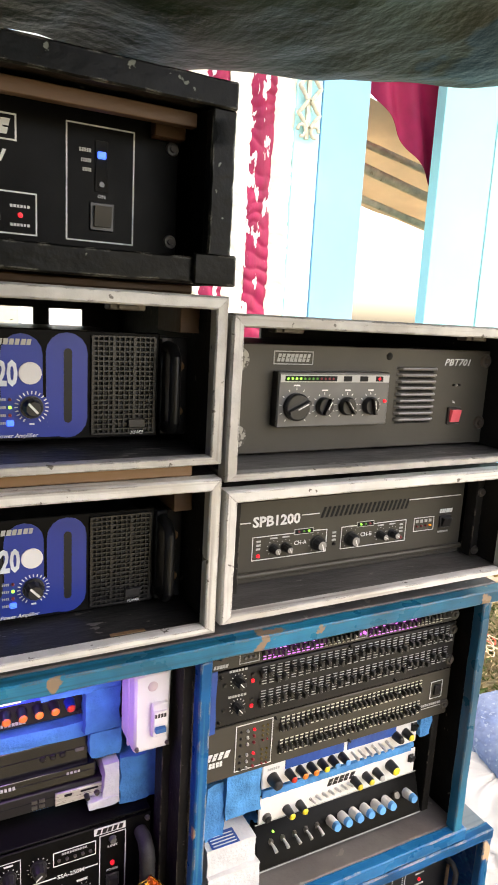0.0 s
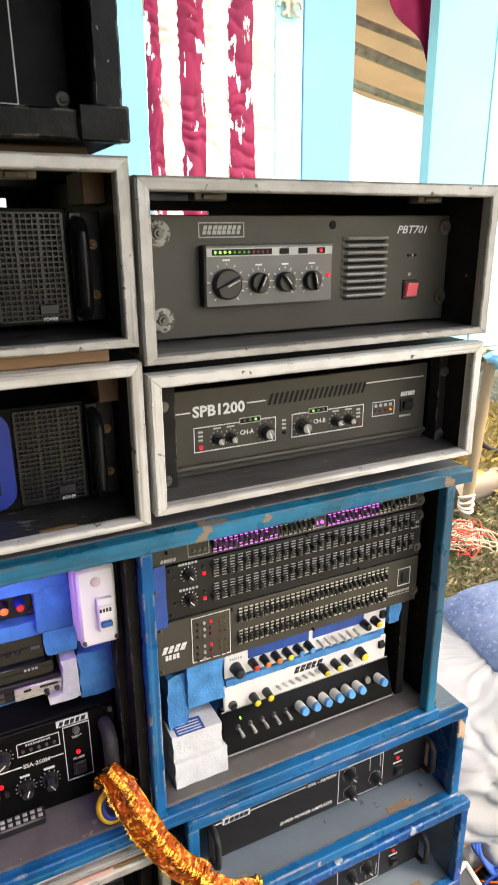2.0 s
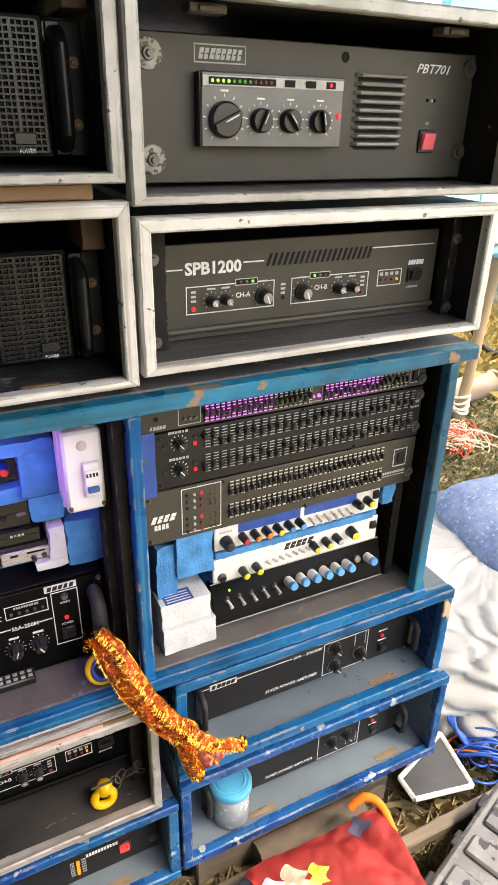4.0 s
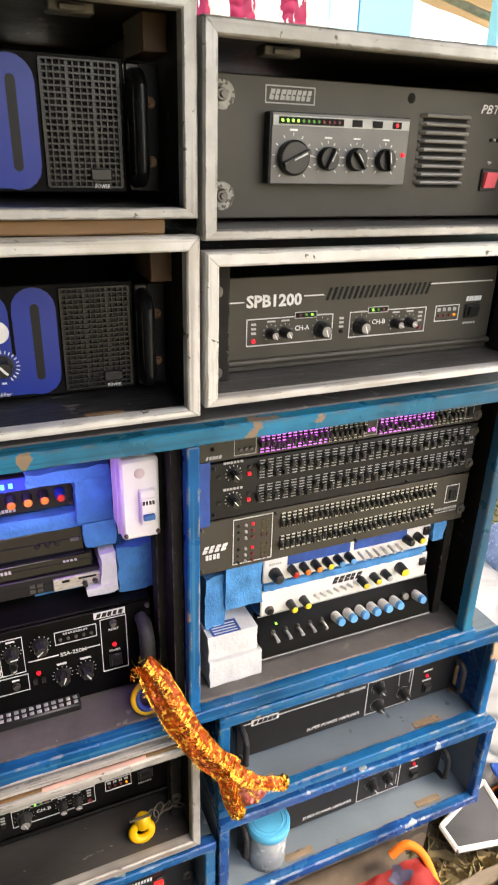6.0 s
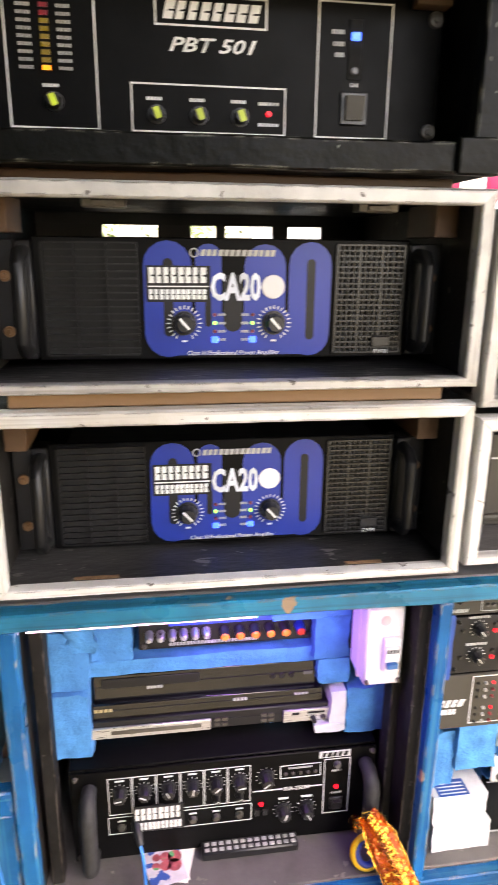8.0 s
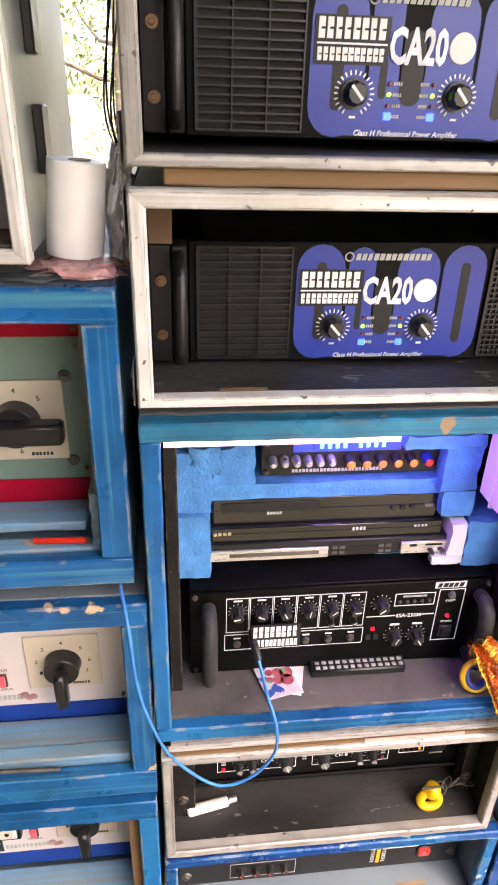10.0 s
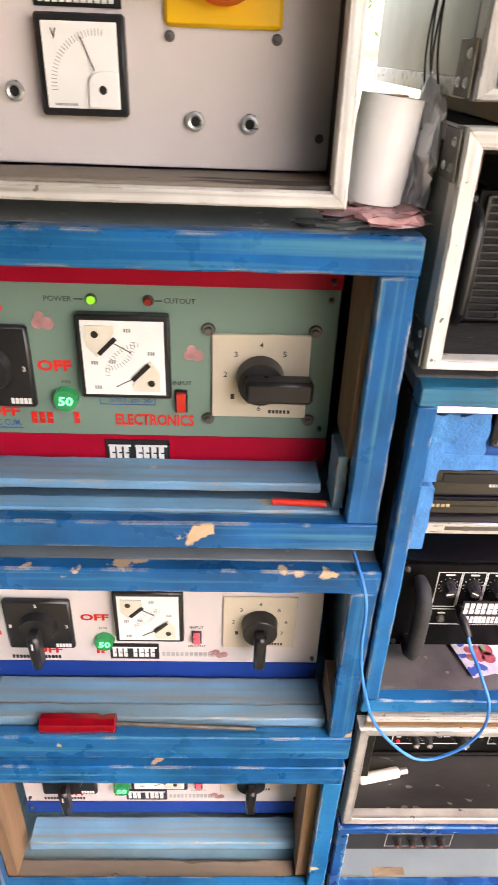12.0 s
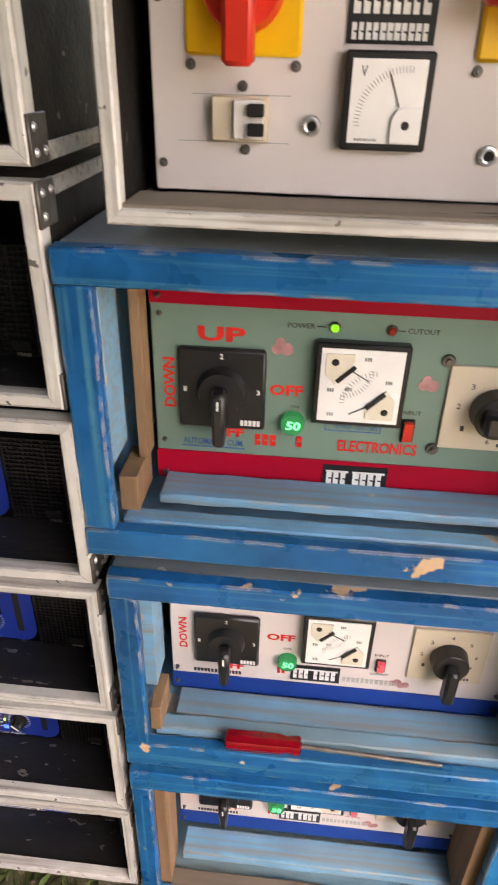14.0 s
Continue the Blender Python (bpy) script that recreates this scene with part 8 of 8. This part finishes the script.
# framed dark panel
pn = thing("solar_panel", (0.965, 0.70, 0.03), "dark flat panel with a white frame on the ground", "panel")
C = [Vector((0.890, 0.721, 0.048)), Vector((0.886, 0.663, 0.052)), Vector((1.024, 0.634, 0.052)), Vector((1.052, 0.774, 0.052))]
pm = bmesh.new()
f = [pm.verts.new(p + Vector((0, 0, 0.004))) for p in C]
b = [pm.verts.new(p - Vector((0, 0, 0.010))) for p in C]
pm.faces.new(f)
pm.faces.new(b[::-1])
for i in range(4):
    pm.faces.new((f[i], b[i], b[(i + 1) % 4], f[(i + 1) % 4]))
bmesh.ops.recalc_face_normals(pm, faces=pm.faces)
part("panel", pm, mat("slate_panel", (0.055, 0.058, 0.065), 0.45, 0, 0.15, 12, bump=0.1), pn)
for i in range(4):
    part("frame_strip", tb((C[i] + Vector((0, 0, 0.004)), C[(i + 1) % 4] + Vector((0, 0, 0.004))), 0.0060, 6), WPLASTIC, pn, "white frame strip")
# black moulded crate
cr = thing("plastic_case", (0.88, 0.44, 0.0), "black plastic case with a dusty grey ribbed lid", "case")
PL = mat("dusty_grey_lid", (0.13, 0.132, 0.138), 0.25, 0, 0.3, 16, (0.03, 0.03, 0.032), 0.35, 22, 0.9, 40, stain=(0.26, 0.27, 0.28), stain_amount=0.5)
R = Matrix.Rotation(radians(20), 3, 'Z')


def turned(bm):
    bmesh.ops.rotate(bm, verts=bm.verts, cent=(0.90, 0.42, 0), matrix=R)
    return bm


part("tub", turned(bx(0.73, 1.09, 0.30, 0.525, 0.0, 0.105)), PLASTIC, cr, bevel=0.010)
part("lid", turned(bx(0.725, 1.095, 0.295, 0.530, 0.105, 0.132)), PL, cr, "dusty grey lid", bevel=0.009)
for a, b2 in ((0.745, 0.855), (0.885, 0.935), (0.965, 1.075)):
    part("lid_rib", turned(bx(a, b2, 0.315, 0.510, 0.131, 0.141)), PL, cr, "dusty grey lid rib", bevel=0.006)
for x in (0.80, 0.91, 1.02):
    part("lid_latch", turned(bx(x - 0.02, x + 0.02, 0.527, 0.540, 0.075, 0.125)), PLASTIC, cr, bevel=0.003)
part("emblem", turned(bx(0.775, 0.825, 0.385, 0.435, 0.141, 0.1435)), PL, cr, bevel=0.001)
solo("dark_plank", rough_bar((0.80, 0.585, 0.02), (1.30, 0.615, 0.055), 'x', 77, 14, 0.004), WOOD_GREY, "weathered plank lying beside the case", "plank", bevel=0.003)
# red cloth draped over a log
REDC = mat("red_printed_cloth", (0.22, 0.008, 0.008), 0.75, 0, 0.25, 10, bump=0.4, bump_scale=90)
BEIGE_PRINT = mat("beige_print", (0.42, 0.36, 0.28), 0.75, 0, 0.35, 30, (0.20, 0.11, 0.06), 0.45, 40, 0.4, 90)


def redcloth(u, v):
    x = 0.47 + 0.285 * u
    yy = 0.655 - 0.26 * v - 0.02 * u
    z = 0.105 + 0.035 * u - 0.05 * v * v + 0.014 * abs(math.sin(u * 6 - v * 4 + 2 * wob(u * 2, v * 3))) + 0.010 * abs(wob(u * 5, v * 6, 2)) + 0.004 * wob(u * 17, v * 15)
    return (x, yy, z)


rc = thing("red_cloth", (0.64, 0.55, 0.03), "red printed cloth crumpled over timber", "cloth")
part("cloth", sheet(redcloth, 60, 40, 0.003), REDC, rc, sharp=80)
for cx, cv, rr, m in ((0.24, 0.22, 0.040, BEIGE_PRINT), (0.40, 0.25, 0.030, mat("mustard_print", (0.62, 0.42, 0.05), 0.75)), (0.30, 0.34, 0.034, BEIGE_PRINT), (0.10, 0.26, 0.05, mat("grey_print", (0.35, 0.42, 0.50), 0.75)), (0.80, 0.07, 0.028, mat("navy_print", (0.05, 0.05, 0.10), 0.75))):
    part("print_patch", sheet(lambda u, v: tuple(Vector(redcloth(cx + rr * (2.2 + 0.9 * math.sin(v * 25 + cx * 40)) * (u ** 0.5) * math.cos(v * 6.2832), cv + rr * (2.4 + 0.7 * math.sin(v * 19)) * (u ** 0.5) * math.sin(v * 6.2832))) + Vector((0, -0.001, 0.0045))), 4, 40), m, rc, sharp=80)
part("rolled_edge", tb(smooth_path([(0.705, 0.660, 0.146), (0.735, 0.655, 0.168), (0.758, 0.630, 0.158), (0.762, 0.585, 0.125), (0.758, 0.52, 0.09)]), 0.0085, 10), ORC, rc, "orange rolled edge", sharp=80)
solo("grey_cloth", sheet(lambda u, v: (0.33 + 0.20 * u, 0.66 - 0.16 * v, 0.07 + 0.025 * math.sin(u * 9 + v * 4) + 0.02 * wob(u * 5, v * 6, 3)), 30, 26, 0.003), mat("grey_blue_print_cloth", (0.20, 0.25, 0.33), 0.8, 0, 0.3, 40, (0.5, 0.52, 0.55), 0.4, 40), "grey-blue printed cloth beside the red cloth", "cloth", sharp=80)
solo("log", tb([(0.36 + 0.041 * k, 0.668 + 0.006 * wob(k, 1), 0.030 + 0.004 * wob(k, 2)) for k in range(12)], [0.030 + 0.004 * wob(k, 5) for k in range(12)], 12), WOOD_GREY, "bark-stripped log on the ground before the boxes", "log", sharp=60)
solo("log", tb([(0.52 + 0.05 * k, 0.700 + 0.004 * wob(k, 7), 0.045) for k in range(6)], 0.036, 12), mat("dark_bark", (0.09, 0.07, 0.055), 0.9, 0, 0.4, 20, bump=0.9, bump_scale=60), "short dark log under the lowest box", "log", sharp=60)

# ---------------------------------------------------------------- yard on the right
pole = thing("bamboo_pole", (2.485, 2.28, 0.0), "upright bamboo pole bound with rope", "pole", "tent poles")
part("culm", tb([(2.485 + 0.070 * k / 14, 2.28, -0.02 + 0.90 * k / 14) for k in range(15)], [0.028 * (1.07 if k % 3 == 0 else 0.98) for k in range(15)], 14), BAMBOO, pole, sharp=60)
for k in range(4):
    part("rope_turn", tb([(2.487 + 0.036 * math.cos(a), 2.28 + 0.036 * math.sin(a), 0.06 + 0.022 * k + 0.015 * math.sin(a + k)) for a in [i * math.pi / 8 for i in range(17)]], 0.007, 7), IVORY, pole, "white rope turn", sharp=80)
part("cloth_wrap", crumple(2.60, 2.26, 0.84, 0.085, 0.075, 0.06, 9, 0.4), CYAN2, pole, "blue cloth tied round the pole", sharp=60)
solo("bamboo_pole", tb([(2.30 + 0.01 * k, 2.36, -0.02 + 0.105 * k) for k in range(9)], 0.030, 12), BAMBOO, "second bamboo pole behind the first", "pole", "tent poles", sharp=60)
solo("bamboo_beam", tb([(2.3 + 0.2 * k, 2.34, 0.84 + 0.003 * k) for k in range(9)], 0.035, 12), BAMBOO, "bamboo rail tied to the pole", "pole", "tent poles", sharp=60)
wires = bmesh.new()
wire2 = bmesh.new()
rng = random.Random(4)
for k in range(26):
    r = rng.uniform(0.05, 0.16)
    cx, cy = 2.24 + rng.uniform(-0.06, 0.06), 2.02 + rng.uniform(-0.06, 0.06)
    ph, e = rng.uniform(0, 6), rng.uniform(0.5, 1)
    tube(wires if k % 3 else wire2, [(cx + r * math.cos(a + ph), cy + r * e * math.sin(a), 0.02 + 0.02 * rng.random() + 0.06 * (0.5 + 0.5 * math.sin(a * 2 + ph))) for a in [i * math.pi / 9 for i in range(19)]], 0.0026, 5)
wt = thing("wire_tangle", (2.33, 2.02, 0.0), "tangle of pale and red electric wire", "wire")
tagged(part("pale_wire", wires, mat("dull_wire_skin", (0.42, 0.36, 0.26), 0.5), wt, sharp=80), kind="stuff")
tagged(part("red_wire", wire2, mat("red_wire_skin", (0.55, 0.04, 0.02), 0.5), wt, "red wire", sharp=80), kind="stuff")
solo("fallen_log", tb([(2.5 + 0.18 * k, 2.42 + 0.03 * k, 0.07 + 0.01 * wob(k, 3)) for k in range(8)], [0.075, 0.078, 0.08, 0.08, 0.082, 0.08, 0.07, 0.055], 12), WOOD_GREY, "grey fallen trunk lying in the yard", "log", sharp=60)
solo("plank", rough_bar((2.35, 2.70, 0.0), (3.6, 2.75, 0.10), 'x', 91), WOOD_GREY, "weathered plank in the yard", "plank", bevel=0.005)
wheel = thing("bicycle_wheel", (3.12, 2.62, 0.17), "bicycle wheel leaning in the yard", "wheel")
part("tyre", tb([(3.12 + 0.30 * math.cos(a), 2.66 + 0.04 * math.sin(a), 0.47 + 0.30 * math.sin(a)) for a in [i * math.pi / 24 for i in range(49)]], 0.016, 8), RUBBER, wheel, sharp=80)
for k in range(14):
    a = k * math.pi / 7
    part("spoke", tb(((3.12, 2.66, 0.47), (3.12 + 0.29 * math.cos(a), 2.66 + 0.04 * math.sin(a), 0.47 + 0.29 * math.sin(a))), 0.0014, 4), STEEL, wheel)
part("hub", tb(((3.12, 2.62, 0.47), (3.12, 2.70, 0.47)), 0.022, 10), STEEL, wheel)

# straw and grass
STRAW = mat("straw", (0.30, 0.25, 0.145), 0.8, 0, 0.4, 8, bump=0)
HAY = mat("yellow_hay", (0.40, 0.30, 0.095), 0.8, 0, 0.4, 8, bump=0)
GRASS = mat("grass_blades", (0.075, 0.12, 0.03), 0.7, 0, 0.4, 8, bump=0)


def blades(n, area, h, lean, seed, width=0.0025, z0=-0.015):
    rng = random.Random(seed)
    vs, fs = [], []
    for i in range(n):
        x, yy = area(rng)
        a = rng.uniform(0, 6.283)
        L = h * rng.uniform(0.5, 1.3)
        l = lean * rng.uniform(0.3, 1.2)
        dx, dy = math.cos(a), math.sin(a)
        k = len(vs)
        vs += [(x - dy * width, yy + dx * width, z0), (x + dy * width, yy - dx * width, z0), (x + dx * L * l * 0.4 - dy * width * 0.7, yy + dy * L * l * 0.4 + dx * width * 0.7, z0 + L * 0.6), (x + dx * L * l, yy + dy * L * l, z0 + L * (1 - 0.35 * l))]
        fs += [(k, k + 1, k + 2), (k + 1, k + 3, k + 2)]
    me = bpy.data.meshes.new("blades")
    me.from_pydata(vs, [], fs)
    return me


def stuff(name, me, material, label, category):
    me.materials.append(material)
    return tagged(new(name, me), label, category, kind="stuff")


def yard(rng):
    return rng.gauss(2.7, 0.75), 1.25 + abs(rng.gauss(0.85, 0.65))


stuff("straw_litter", blades(22000, yard, 0.050, 1.9, 1, 0.0014), STRAW, "dry straw littered over the yard", "straw")
stuff("yard_grass", blades(16000, yard, 0.045, 1.0, 2, 0.0014), GRASS, "short grass growing through the straw", "grass")
stuff("hay_heap", blades(12000, lambda r: (r.gauss(3.4, 0.45), min(3.45, r.gauss(2.98, 0.16))), 0.24, 1.1, 3, 0.0022), HAY, "heap of yellow hay in the yard", "hay")
stuff("grass_tuft", blades(6000, lambda r: (r.gauss(-0.65, 0.55), r.gauss(0.55, 0.17)), 0.055, 1.2, 4), GRASS, "green grass before the stacks", "grass")
stuff("straw_floor", blades(9000, lambda r: (r.gauss(0.6, 0.5), r.gauss(0.45, 0.22)), 0.05, 2.2, 5), STRAW, "straw and twigs before the boxes", "straw")


# ---------------------------------------------------------------- thin trees behind the stacks
LEAF = mat("pale_green_leaf", (0.13, 0.20, 0.06), 0.6, 0, 0.35, 3, bump=0)
BARK = mat("grey_bark", (0.16, 0.13, 0.10), 0.9, 0, 0.35, 14, bump=0.8, bump_scale=50)
for k, (tx, ty) in enumerate(((-0.55, 6.2), (0.35, 7.0), (-2.2, 6.6))):
    rng = random.Random(40 + k)
    tree = thing("tree", (tx, ty, 0), "thin young tree behind the stacks", "tree", "young trees")
    part("trunk", tb([(tx + 0.06 * wob(i, k), ty + 0.05 * wob(i, k + 4), -0.05 + 0.34 * i) for i in range(11)], [0.06 - 0.0045 * i for i in range(11)], 10), BARK, tree, sharp=80)
    vs, fs = [], []
    for q in range(9):
        z = 0.8 + 0.3 * q + rng.uniform(-0.1, 0.1)
        a = rng.uniform(0, 6.28)
        L = rng.uniform(0.7, 1.2)
        tips = [Vector((tx + math.cos(a) * L * f, ty + math.sin(a) * L * f, z + 0.5 * L * f * f + 0.05 * wob(f * 4, q))) for f in [i / 6 for i in range(7)]]
        part("limb", tb(tips, [0.022 - 0.003 * i for i in range(7)], 7), BARK, tree, sharp=80)
        for _ in range(260):
            c = tips[rng.randrange(2, 7)] + Vector((rng.gauss(0, 0.16), rng.gauss(0, 0.16), rng.gauss(0, 0.14)))
            d = Vector((rng.gauss(0, 1), rng.gauss(0, 1), rng.gauss(-0.4, 0.6))).normalized()
            s = d.orthogonal().normalized() * 0.014
            n0 = len(vs)
            vs += [c, c + d * 0.03 + s, c + d * 0.075, c + d * 0.03 - s]
            fs.append((n0, n0 + 1, n0 + 2, n0 + 3))
    me = bpy.data.meshes.new("crown")
    me.from_pydata([tuple(v - Vector((tx, ty, 0))) for v in vs], [], fs)
    me.materials.append(LEAF)
    crown = new("crown", me)
    crown.parent = tree
